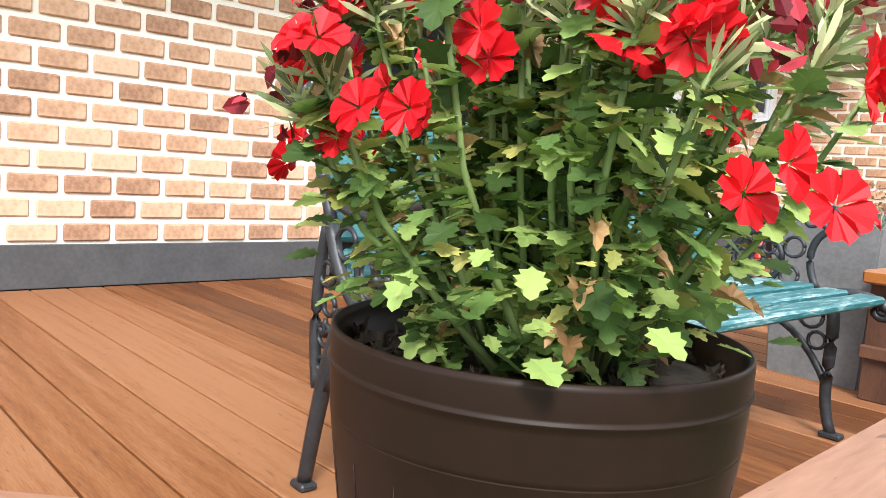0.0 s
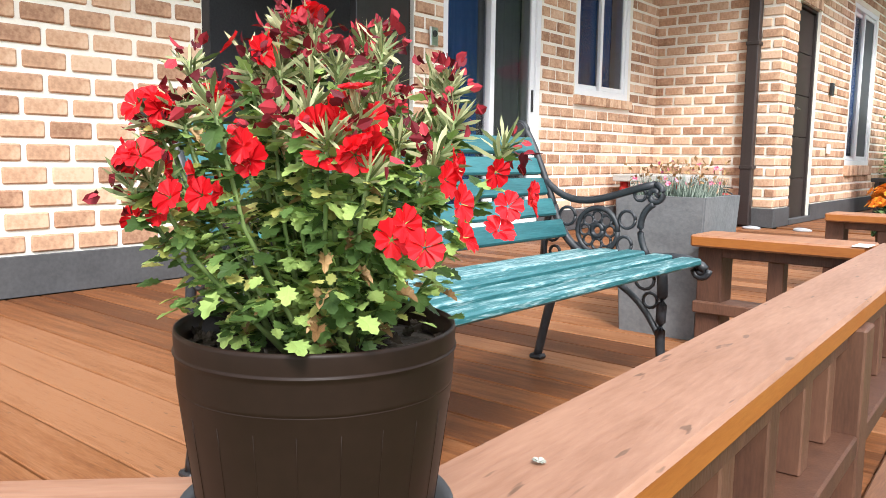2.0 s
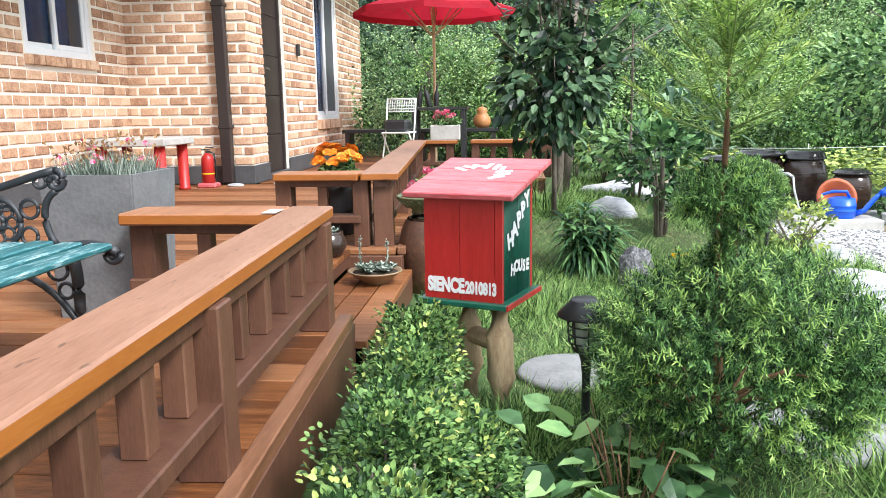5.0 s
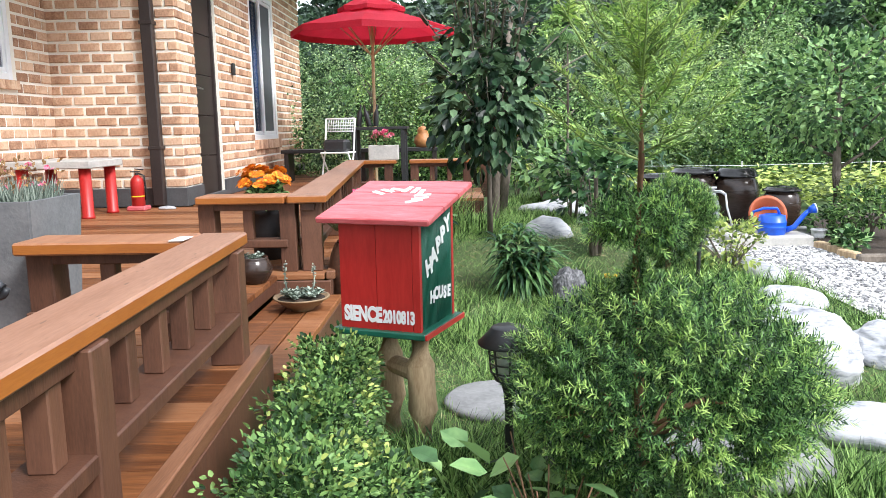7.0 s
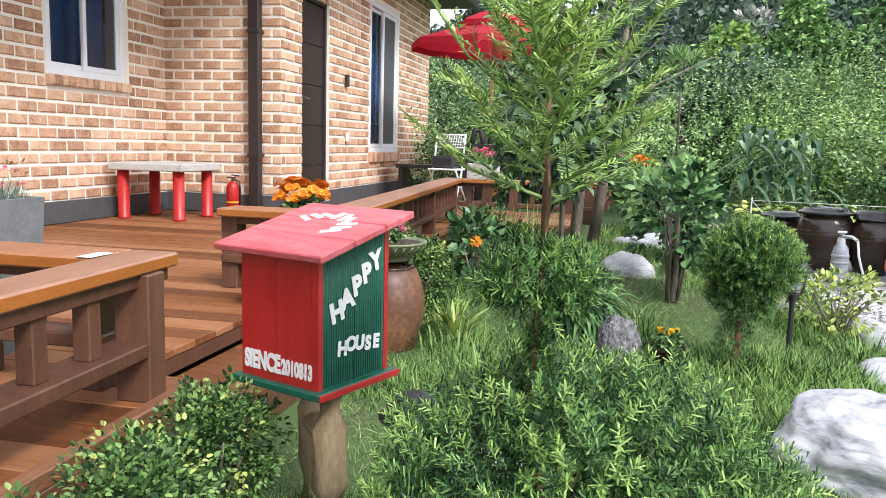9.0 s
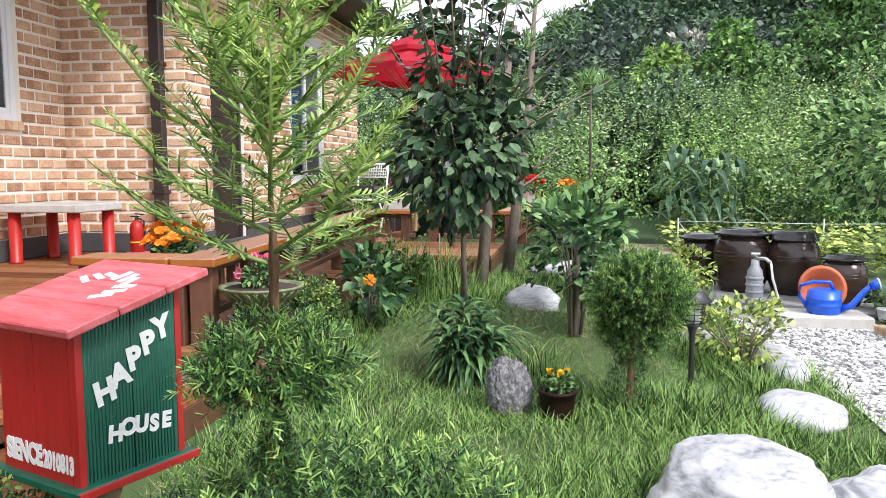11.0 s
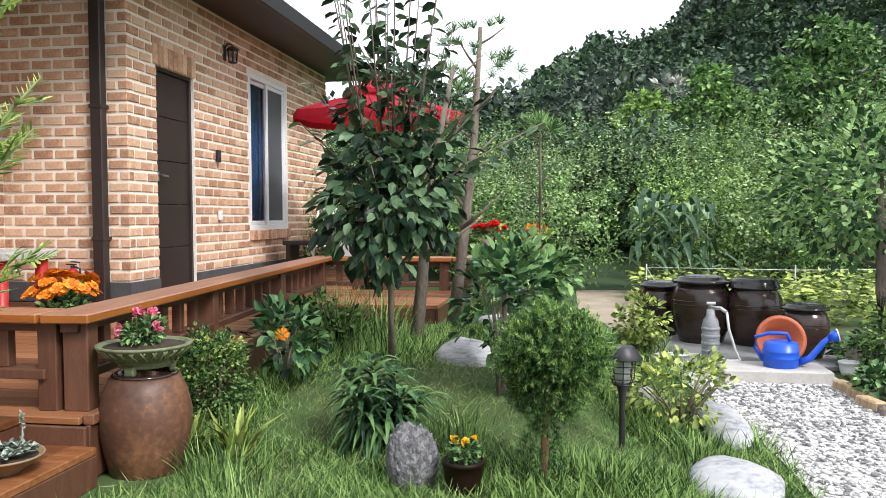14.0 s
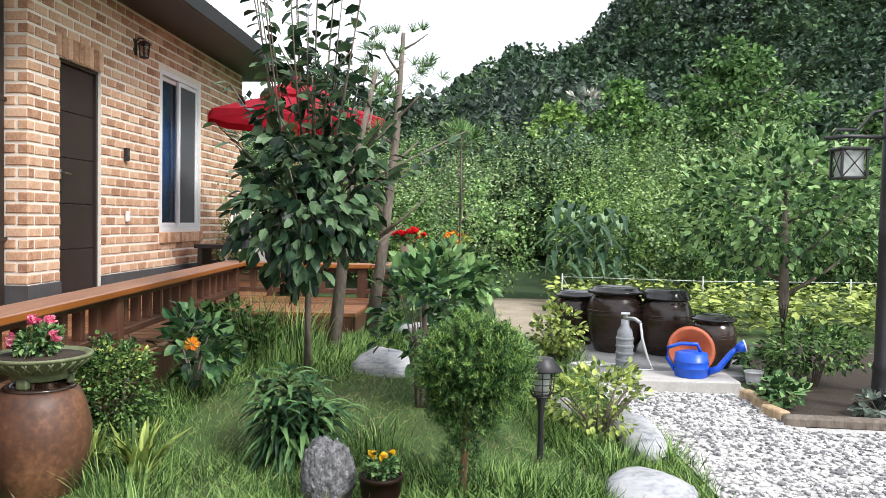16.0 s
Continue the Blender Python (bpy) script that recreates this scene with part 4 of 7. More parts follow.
raw("calyx_foliage", v, f, CALYX, vp)
v, f = scatter(PETAL5, PETAL5_F, FP, FA, unit(len(FP)), 0.0118 + 0.0055 * rng.random(len(FP)))
raw("open_blossom", v, f, PETAL, vp, "open scarlet flowers")
W3 = np.repeat(np.array(WP), 3, 0) + 0.003 * unit(3 * len(WP))
v, f = scatter(LEAF, LEAF_F, W3, np.repeat(np.array(WA), 3, 0) + 0.9 * unit(3 * len(WP)), unit(3 * len(WP)), 0.0045 + 0.0055 * rng.random(3 * len(WP)), 1.0)
raw("withered_blossom", v, f, PETAL_DARK, vp, "withered dark crimson flowers")
# pale dried petals stuck to the cap
for x, y in ((-0.026, 2.800), (-0.210, 2.530)):
    v, f = scatter(PETAL5, PETAL5_F, [(0, 0, 0.0035)], [(0.1, 0.05, 1)], [(1, rnd.uniform(-1, 1), 0)], 0.010)
    o = raw("fallen_petal", v, f, DRYPALE)
    o.location = (x, y, RT)
    tagged(o, "pale dried petal stuck to the railing cap", "petal", "fallen petals")
# fallen petals on the cap
for i, (x, y) in enumerate(((0.035, 2.665), (0.06, 2.70), (0.02, 2.655))):
    v, f = scatter(PETAL5, PETAL5_F, [(0, 0, 0.006)], [(0.3, 0.2, 1)], [(1, 0, 0)], 0.011)
    o = raw("fallen_petal", v, f, PETAL)
    o.location = (x, y, RT)
    tagged(o, "fallen red petal on the railing cap", "petal", "fallen petals")

# grey planter with pinks
gp = thing("square_planter", pose(-0.90, 5.115, D), "tall square grey cast stone planter with pink flowers", "planter")
bm = bmesh.new()
s0, s1, H = 0.150, 0.174, 0.516
rings = [(s0, 0), (s1, H), (s1 - 0.02, H), (s1 - 0.024, H - 0.05)]
vs = [[bm.verts.new((sx * r, sy * r, z)) for sx, sy in ((-1, -1), (1, -1), (1, 1), (-1, 1))] for r, z in rings]
for lo, hi in zip(vs, vs[1:]):
    for i in range(4):
        bm.faces.new((lo[i], lo[(i + 1) % 4], hi[(i + 1) % 4], hi[i]))
bm.faces.new(list(reversed(vs[0])))
bm.faces.new(vs[-1])
bmesh.ops.bevel(bm, geom=[e for e in bm.edges if abs(e.verts[0].co.z - e.verts[1].co.z) > 0.1], offset=0.006, segments=2, affect="EDGES")
part("body", bm, GREYSTONE, gp)
n = 900
p = np.stack([rng.uniform(-0.13, 0.13, n), rng.uniform(-0.13, 0.13, n), np.full(n, H - 0.05)], 1)
v, f = scatter(BLADE, BLADE_F, p, np.stack([p[:, 0] * 1.5 + rng.normal(0, 0.25, n), p[:, 1] * 1.5 + rng.normal(0, 0.25, n), np.full(n, 1.0)], 1), unit(n), 0.07 + 0.07 * rng.random(n), 0.7)
raw("foliage", v, f, SILVERLEAF, gp)
n = 170
p = np.stack([rng.uniform(-0.16, 0.16, n), rng.uniform(-0.16, 0.16, n), H + rng.uniform(0.03, 0.13, n)], 1)
v, f = scatter(PETAL5, PETAL5_F, p[:24], ahead_random(24), unit(24), 0.016)
raw("blossom", v, f, PINKPETAL, gp)
v, f = scatter(QLEAF, QLEAF_F, p[24:], ahead_random(146), unit(146), 0.022)
raw("seed_foliage", v, f, DRY, gp, "dry tan seed heads")

# low table with red legs
tb = thing("low_table", pose(-2.86, 9.38, D), "low concrete-topped table on four red pipe legs", "table")
bm = bmesh.new()
box(bm, (-0.37, -0.33, 0.435), (0.36, 0.33, 0.503), bev=0.008)
part("tabletop", bm, CONCRETE, tb, "pale grey concrete slab top")
for x, y in ((-0.28, -0.24), (0.27, -0.24), (-0.28, 0.24), (0.27, 0.24)):
    bm = bmesh.new()
    lathe(bm, [(0.056, 0), (0.056, 0.02), (0.05, 0.025), (0.05, 0.434)], 20, Matrix.Translation((x, y, 0)))
    part("leg", bm, REDPAINT, tb, "red painted pipe leg")

fe = thing("fire_extinguisher", pose(-2.41, 9.78, D), "red fire extinguisher standing on a red base", "extinguisher")
bm = bmesh.new()
lathe(bm, [(0.055, 0.045), (0.062, 0.05), (0.062, 0.27), (0.055, 0.30), (0.03, 0.325), (0.02, 0.335)], 24)
part("cylinder", bm, REDPAINT, fe)
bm = bmesh.new()
box(bm, (-0.09, -0.08, 0), (0.09, 0.08, 0.045), bev=0.012)
part("base", bm, ROOFRED, fe)
bm = bmesh.new()
cyl(bm, (0, 0, 0.335), (0, 0, 0.36), 0.016)
box(bm, (-0.06, -0.01, 0.362), (0.035, 0.01, 0.374), bev=0.003)
box(bm, (-0.055, -0.01, 0.385), (0.03, 0.01, 0.396), Matrix.Rotation(radians(6), 4, "Y"), bev=0.003)
part("valve", bm, BLACKMETAL, fe)
bm = bmesh.new()
tube(bm, [(0.02, 0, 0.35), (0.07, 0, 0.33), (0.078, 0, 0.22), (0.07, 0, 0.10)], 0.009)
part("hose", bm, BLACKMETAL, fe)
bm = bmesh.new()
lathe(bm, [(0.0625, 0.13), (0.0632, 0.131), (0.0632, 0.142), (0.0625, 0.143)], 24)
part("label_band", bm, YELLOWPETAL, fe)


def stone(name, m, radii, material, label, seed, rough=0.35, seg=3):
    bm = bmesh.new()
    bmesh.ops.create_icosphere(bm, subdivisions=seg, radius=1)
    for v in bm.verts:
        n1 = noise.noise(v.co * 1.1 + Vector((seed, 0, 0)))
        n2 = noise.noise(v.co * 2.7 + Vector((0, seed, 0)))
        v.co *= 1 + rough * n1 + rough * 0.45 * n2 + rough * 0.22 * noise.noise(v.co * 7.0) - rough * 0.14 * abs(noise.noise(v.co * 15.0))
        v.co.x *= radii[0]
        v.co.y *= radii[1]
        v.co.z = max(v.co.z, -0.45) * radii[2]
    lowest = min(v.co.z for v in bm.verts)
    for v in bm.verts:
        v.co.z -= lowest
    for fc in bm.faces:
        fc.smooth = True
    ob = part(name, bm, material)
    ob.matrix_world = m
    return tagged(ob, label, "stone")


stone("pebble", pose(-2.17, 9.86, D), (0.09, 0.05, 0.022), WHITEROCK, "smooth pale pebble lying beside the rain pipe", 3, 0.1)

stone("pebble", pose(-1.74, 9.97, D), (0.085, 0.05, 0.024), WHITEROCK, "smooth white pebble lying on the deck by the side door", 6, 0.1)


# ---- pots on the deck and step ----
mum = pot("chrysanthemum_pot", pose(-0.45, 6.88, D), 0.105, 0.08, 0.30, BLACKMETAL, "tall black plastic pot with orange chrysanthemums", "potted plant")
crown("foliage", (0, 0, 0.36), (0.12, 0.12, 0.09), 60, 14, 0.035, BUSHLEAF, mum)
n = 340
p, o = clumps((0, 0, 0.45), (0.15, 0.15, 0.085), 44, 12, 0.2, 0.8)
p = p[p[:, 2] > 0.43]
v, f = scatter(PETAL5, PETAL5_F, p, np.stack([p[:, 0] * 6, p[:, 1] * 6, np.full(len(p), 0.8)], 1), unit(len(p)), 0.036)
raw("blossom", v, f, ORANGEPETAL, mum)

cb = thing("clay_bowl", pose(-0.085, 6.0, 0.155), "wide tan clay bowl with silvery succulents", "potted plant")
bm = bmesh.new()
lathe(bm, [(0.05, 0), (0.055, 0.008), (0.09, 0.03), (0.125, 0.058), (0.132, 0.06), (0.130, 0.067), (0.12, 0.064), (0.10, 0.05)], 36)
part("bowl", bm, CLAYBOWL, cb)
bm = bmesh.new()
lathe(bm, [(0.001, 0.03), (0.108, 0.05), (0.112, 0.056), (0.001, 0.06)], 24)
part("soil", bm, SOIL, cb)


def succulents(parent, r, z, n, s=0.035):
    P, A = [], []
    for _ in range(n):
        a, q = rnd.uniform(0, 6.283), r * math.sqrt(rnd.random())
        c = (q * math.cos(a), q * math.sin(a), z + rnd.uniform(0.0, 0.02))
        for k in range(14):
            b = rnd.uniform(0, 6.283)
            P.append(c)
            A.append((math.cos(b), math.sin(b), rnd.uniform(0.1, 1.2)))
    v, f = scatter(LEAF * np.array([1, 0.7, 1]), LEAF_F, P, A, np.tile((0, 0, 1.0), (len(P), 1)), s * (0.6 + 0.5 * rng.random(len(P))))
    return raw("succulent_foliage", v, f, SILVERLEAF, parent)


succulents(cb, 0.10, 0.06, 34)
bm = bmesh.new()
tube(bm, [(-0.06, 0, 0.06), (-0.075, 0, 0.14), (-0.07, 0, 0.22)], 0.005, 6, 0.003)
tube(bm, [(0.04, 0.02, 0.06), (0.06, 0.02, 0.13), (0.055, 0.02, 0.20)], 0.005, 6, 0.003)
tagged(part("flower_stalk", bm, SILVERLEAF, cb, "pale flower stalks"), kind="stuff")
P = np.concatenate([np.array((-0.075 + 0.005, 0, 0.10)) + np.array((0, 0, 0.13)) * rng.random((40, 1)), np.array((0.058, 0.02, 0.09)) + np.array((0, 0, 0.12)) * rng.random((40, 1))])
v, f = scatter(QLEAF, QLEAF_F, P, unit(80), unit(80), 0.014)
raw("stalk_foliage", v, f, SILVERLEAF, cb)

og = thing("small_onggi", pose(-0.345, 6.16, D), "small dark glazed jar with a pale succulent", "potted plant")
bm = bmesh.new()
lathe(bm, [(0.055, 0), (0.06, 0.004), (0.088, 0.05), (0.09, 0.07), (0.075, 0.11), (0.068, 0.118), (0.072, 0.126), (0.062, 0.128), (0.058, 0.11)], 30)
part("jar", bm, ONGGI, og)
succulents(og, 0.05, 0.11, 14, 0.03)


# ---- painted box on posts ----
mb = thing("painted_box", pose(0.474, 4.793, 0, 0, 0, -20.9), "red and green painted wooden box on two log posts", "mailbox")
Z0, ZF, ZB = 0.405, 0.728, 0.812


def prism(bm, pts, thick_dir):
    a = [bm.verts.new(p) for p in pts]
    b = [bm.verts.new(tuple(c + d for c, d in zip(p, thick_dir))) for p in pts]
    n = len(pts)
    bm.faces.new(list(reversed(a)))
    bm.faces.new(b)
    for i in range(n):
        bm.faces.new((a[i], a[(i + 1) % n], b[(i + 1) % n], b[i]))
    bmesh.ops.recalc_face_normals(bm, faces=bm.faces)
    return bm


hw, hd = 0.128, 0.13
zs = lambda y: ZF - 0.012 + (ZB - ZF) * (y + 0.177) / 0.354
for a, b in ((-hw, -0.010), (-0.008, 0.104), (0.106, hw)):
    bm = bmesh.new()
    prism(bm, [(a, -hd, Z0), (b, -hd, Z0), (b, -hd, zs(-hd)), (a, -hd, zs(-hd))], (0, 0.016, 0))
    part("front_board", bm, REDPAINT, mb)
for s in (-1, 1):
    for a, b in ((-hd + 0.017, -0.002), (0.002, hd - 0.017)):
        bm = bmesh.new()
        prism(bm, [(s * (hw - 0.001), a, Z0), (s * (hw - 0.001), b, Z0), (s * (hw - 0.001), b, zs(b)), (s * (hw - 0.001), a, zs(a))], (-s * 0.016, 0, 0))
        part("side_board", bm, GREENPAINT, mb, "dark green side board")
bm = bmesh.new()
prism(bm, [(-hw, hd - 0.016, Z0), (hw, hd - 0.016, Z0), (hw, hd - 0.016, zs(hd - 0.016)), (-hw, hd - 0.016, zs(hd - 0.016))], (0, 0.016, 0))
part("back_board", bm, REDPAINT, mb)
for i in range(26):
    y = -hd + 0.022 + i * 0.0084
    bm = bmesh.new()
    tube(bm, [(hw - 0.001, y, Z0 + 0.004), (hw - 0.001, y, zs(y) - 0.004)], 0.0016, 5)
    part("rib", bm, GREENPAINT, mb)
pitch = math.degrees(math.atan2(ZB - ZF, 0.354))
for a, b in ((-0.178, -0.061), (-0.059, 0.058), (0.060, 0.178)):
    bm = bmesh.new()
    box(bm, (-0.178, a, 0), (0.178, b, 0.018), Matrix.Translation((0, 0, (ZF + ZB) / 2 - 0.012)) @ Matrix.Rotation(radians(pitch), 4, "X"), bev=0.003)
    part("roof_board", bm, ROOFRED, mb)
bm = bmesh.new()
box(bm, (-0.148, -0.15, Z0 - 0.018), (0.148, 0.15, Z0), bev=0.003)
part("base_board", bm, GREENPAINT, mb, "green base board")
bm = bmesh.new()
box(bm, (0.149, -0.15, Z0 - 0.017), (0.155, 0.15, Z0 - 0.001), bev=0.001)
part("base_edge", bm, REDPAINT, mb, "red base edge")
for x, y, r in ((0.085, -0.04, 0.047), (-0.06, 0.05, 0.042)):
    bm = bmesh.new()
    tube(bm, [(x, y, 0), (x + 0.004, y, 0.14), (x - 0.003, y + 0.003, 0.28), (x, y, Z0 - 0.018)], r, 16, r * 0.92)
    part("post", bm, LOG, mb, "peeled log post")
bm = bmesh.new()
cyl(bm, (-0.06, 0.05, 0.25), (0.085, -0.04, 0.25), 0.03)
part("cross_piece", bm, LOG, mb)


def lettering(text, size, m, parent, material=WHITEPAINT):
    cu = bpy.data.curves.new("lettering", "FONT")
    cu.body, cu.size, cu.extrude, cu.offset = text, size, 0.0006, size * 0.055
    cu.align_x, cu.align_y = "CENTER", "CENTER"
    tmp = new("lettering", cu)
    bpy.context.view_layer.update()
    me = bpy.data.meshes.new_from_object(tmp.evaluated_get(bpy.context.evaluated_depsgraph_get()))
    bpy.data.objects.remove(tmp)
    bpy.data.curves.remove(cu)
    me.materials.clear()
    me.materials.append(material)
    ob = new("lettering", me)
    ob.parent = parent
    ob.matrix_local = m
    return ob


upright_front = Matrix.Rotation(radians(90), 4, "X")
upright_side = Matrix.Rotation(radians(90), 4, "Z") @ Matrix.Rotation(radians(90), 4, "X")
lettering("SIENCE", 0.060, Matrix.Translation((-0.056, -hd - 0.001, 0.447)) @ upright_front @ Matrix.Diagonal((0.64, 1, 1, 1)), mb)
lettering("2010813", 0.050, Matrix.Translation((0.060, -hd - 0.001, 0.444)) @ upright_front @ Matrix.Diagonal((0.58, 1, 1, 1)), mb)
for i, c in enumerate("HAPPY"):
    lettering(c, 0.066, Matrix.Translation((hw + 0.0028, -0.068 + i * 0.036, 0.585 + i * 0.027)) @ upright_side @ Matrix.Rotation(radians(12), 4, "Z"), mb)
for i, c in enumerate("HOUSE"):
    lettering(c, 0.048, Matrix.Translation((hw + 0.0028, -0.048 + i * 0.032, 0.492 + 0.006 * math.sin(i * 1.3))) @ upright_side @ Matrix.Rotation(radians(-6), 4, "Z"), mb)
roof_m = Matrix.Translation((0, 0, (ZF + ZB) / 2 + 0.0065)) @ Matrix.Rotation(radians(pitch), 4, "X")
bm = bmesh.new()
for i in range(9):
    a = radians(150 - i * 22)
    cx, cy = -0.01 + 0.085 * math.cos(a), 0.01 + 0.075 * math.sin(a)
    box(bm, (-0.026, -0.008, 0.0), (0.026, 0.008, 0.0015), roof_m @ Matrix.Translation((cx, cy, 0)) @ Matrix.Rotation(a + (i % 3) * 0.5, 4, "Z"))
tagged(part("brush_stroke", bm, WHITEPAINT, mb, "unreadable white brush strokes"), kind="stuff")


# ---- wall fixtures ----
wl_lamp = thing("wall_lantern", pose(EX, 12.14, 2.80), "small black caged wall lantern with clear glass", "wall lamp")
bm = bmesh.new()
box(bm, (0.001, -0.04, 0.02), (0.015, 0.04, 0.20), bev=0.004)
tube(bm, [(0.012, 0, 0.16), (0.05, 0, 0.21), (0.10, 0, 0.20), (0.11, 0, 0.175)], 0.009)
part("bracket", bm, BLACKMETAL, wl_lamp)
bm = bmesh.new()
lathe(bm, [(0.012, 0.185), (0.03, 0.175), (0.075, 0.145), (0.078, 0.138), (0.06, 0.136)], 16, Matrix.Translation((0.11, 0, 0)))
part("hood", bm, BLACKMETAL, wl_lamp)
bm = bmesh.new()
for k in range(6):
    a = k * math.pi / 3
    tube(bm, [(0.11 + 0.062 * math.cos(a), 0.062 * math.sin(a), 0.14), (0.11 + 0.05 * math.cos(a), 0.05 * math.sin(a), 0.0)], 0.005, 6)
lathe(bm, [(0.02, -0.02), (0.052, -0.008), (0.054, 0.0), (0.03, 0.004)], 16, Matrix.Translation((0.11, 0, 0)))
part("cage", bm, BLACKMETAL, wl_lamp)
bm = bmesh.new()
lathe(bm, [(0.03, 0.005), (0.045, 0.01), (0.055, 0.13), (0.04, 0.134)], 16, Matrix.Translation((0.11, 0, 0)))
part("glass", bm, GLASS, wl_lamp)
ip = thing("meter_box", pose(EX, 11.9, 1.64), "small dark wall-mounted control box", "wall box")
slab_part("case", (0.0145, -0.035, 0), (0.05, 0.035, 0.14), BLACKMETAL, ip, 0.006)
slab_part("window", (0.0505, -0.02, 0.05), (0.054, 0.02, 0.11), GREYPLASTIC, ip, 0.002)
so = thing("wall_socket", pose(EX, 11.92, 0.99), "white outdoor wall socket", "socket")
slab_part("cover", (0.0145, -0.03, 0), (0.05, 0.03, 0.11), WHITEPAINT, so, 0.008)
dp = thing("door_phone", pose(WX, 6.48, 1.66), "silver door intercom plate on the brick pier", "intercom")
slab_part("plate", (0.0145, -0.04, 0), (0.035, 0.04, 0.13), STEEL, dp, 0.004)
bm = bmesh.new()
cyl(bm, (0.03, 0, 0.085), (0.042, 0, 0.085), 0.022, seg=20)
part("lens", bm, BLACKMETAL, dp)
tape = slab_part("tape", (-0.23, 4.803, RT + 0.0005), (-0.185, 4.9, RT + 0.002), WHITEPAINT, None, 0.0)
tagged(tape, "strip of white tape on the railing cap", "tape")


# ---- terrace things by the umbrella ----
um = thing("parasol", pose(-0.50, 13.1, D), "two-tier crimson canvas parasol on a wooden pole", "parasol")
bm = bmesh.new()
cyl(bm, (0, 0, 0), (0, 0, 2.45), 0.021, seg=14)
part("pole", bm, LOG, um)


def canopy(r, z0, z1, n=8, drop=0.08, inner=0.0):
    bm = bmesh.new()
    vs = []
    for ri, (q, z) in enumerate(((1.0, z0 - drop), (1.0, z0), (0.66, z0 + (z1 - z0) * 0.42), (0.33, z0 + (z1 - z0) * 0.76), (0.03 + inner, z1))):
        ring = []
        for i in range(n * 2):
            a = math.pi * i / n
            sag = 1.0 if i % 2 == 0 else (0.945 if ri < 3 else 0.96)
            zz = z - (0.0 if i % 2 == 0 or ri > 3 else 0.015)
            ring.append(bm.verts.new((r * q * sag * math.cos(a), r * q * sag * math.sin(a), zz)))
        vs.append(ring)
    for lo, hi in zip(vs, vs[1:]):
        for i in range(n * 2):
            j = (i + 1) % (n * 2)
            bm.faces.new((lo[i], lo[j], hi[j], hi[i]))
    bmesh.ops.solidify(bm, geom=bm.faces[:], thickness=0.004)
    return bm


part("canopy", canopy(1.09, 2.02, 2.31), UMBRELLA, um)
part("top_canopy", canopy(0.45, 2.30, 2.47, drop=0.05), UMBRELLA, um)
for k in range(8):
    a = k * math.pi / 4
    bm = bmesh.new()
    cyl(bm, (0.03 * math.cos(a), 0.03 * math.sin(a), 1.70), (0.5 * math.cos(a), 0.5 * math.sin(a), 2.13), 0.008, seg=6)
    part("rib", bm, LOG, um)
bm = bmesh.new()
lathe(bm, [(0.03, 2.46), (0.035, 2.48), (0.02, 2.52), (0.001, 2.54)], 12)
part("finial", bm, UMBRELLA, um)
tt = thing("terrace_table", pose(-0.42, 13.0, D), "dark square terrace table with the parasol through it", "table")
slab_part("tabletop", (-0.38, -0.30, 0.71), (0.38, 0.16, 0.75), BLACKMETAL, tt, 0.006)
for x in (-0.32, 0.32):
    for y in (-0.26, 0.12):
        slab_part("leg", (x - 0.03, y - 0.03, 0), (x + 0.03, y + 0.03, 0.709), BLACKMETAL, tt)
sb = thing("dark_side_bench", pose(-1.12, 13.6, D), "long low dark bench beside the table", "bench")
slab_part("seat", (-0.75, -0.2, 0.40), (1.48, 0.2, 0.45), BLACKMETAL, sb, 0.006)
for x in (-0.68, 0.4, 1.40):
    slab_part("leg", (x - 0.03, -0.18, 0), (x + 0.03, 0.18, 0.399), DARKMETAL, sb)
bt = thing("bottle_rack", pose(-0.60, 12.9, D + 0.75), "dark bottles leaning on the terrace table", "bottles")
for x, y, lean in ((-0.1, 0.02, 8), (0.05, 0.0, -14), (0.13, 0.03, 4)):
    bm = bmesh.new()
    lathe(bm, [(0.03, 0.003), (0.034, 0.01), (0.034, 0.17), (0.012, 0.23), (0.012, 0.29)], 14, Matrix.Translation((x, y, 0.005)) @ Matrix.Rotation(radians(lean), 4, "Y"))
    part("bottle", bm, BLACKMETAL, bt)

ch = thing("white_chair", pose(-0.86, 12.25, D, 0, 0, -12), "white painted metal folding chair with a pierced back", "chair")
for x in (-0.19, 0.19):
    bm = bmesh.new()
    tube(bm, [(x, -0.20, 0), (x, -0.02, 0.43), (x, 0.02, 0.60), (x, 0.07, 0.86)], 0.011)
    part("back_leg", bm, WHITEPAINT, ch)
    bm = bmesh.new()
    tube(bm, [(x * 0.92, 0.20, 0), (x * 0.92, -0.18, 0.44)], 0.010)
    part("front_leg", bm, WHITEPAINT, ch)
slab_part("seat", (-0.175, -0.22, 0.43), (0.175, 0.12, 0.45), WHITEPAINT, ch, 0.006)
bm = bmesh.new()
tube(bm, [(-0.19, 0.07, 0.855), (0.19, 0.07, 0.855)], 0.011)
tube(bm, [(-0.19, 0.04, 0.70), (0.19, 0.04, 0.70)], 0.007)
for i in range(11):
    x = -0.16 + i * 0.032
    tube(bm, [(x, 0.042, 0.70), (x + 0.01, 0.07, 0.85)], 0.005, 5)
for i in range(3):
    tube(bm, [(-0.19, 0.046 + i * 0.006, 0.735 + i * 0.035), (0.19, 0.046 + i * 0.006, 0.735 + i * 0.035)], 0.005, 5)
part("backrest", bm, WHITEPAINT, ch)
slab_part("dark_bag", (-0.16, -0.16, 0.4505), (0.14, 0.06, 0.60), BLACKMETAL, ch, 0.03, "dark cushion on the seat")

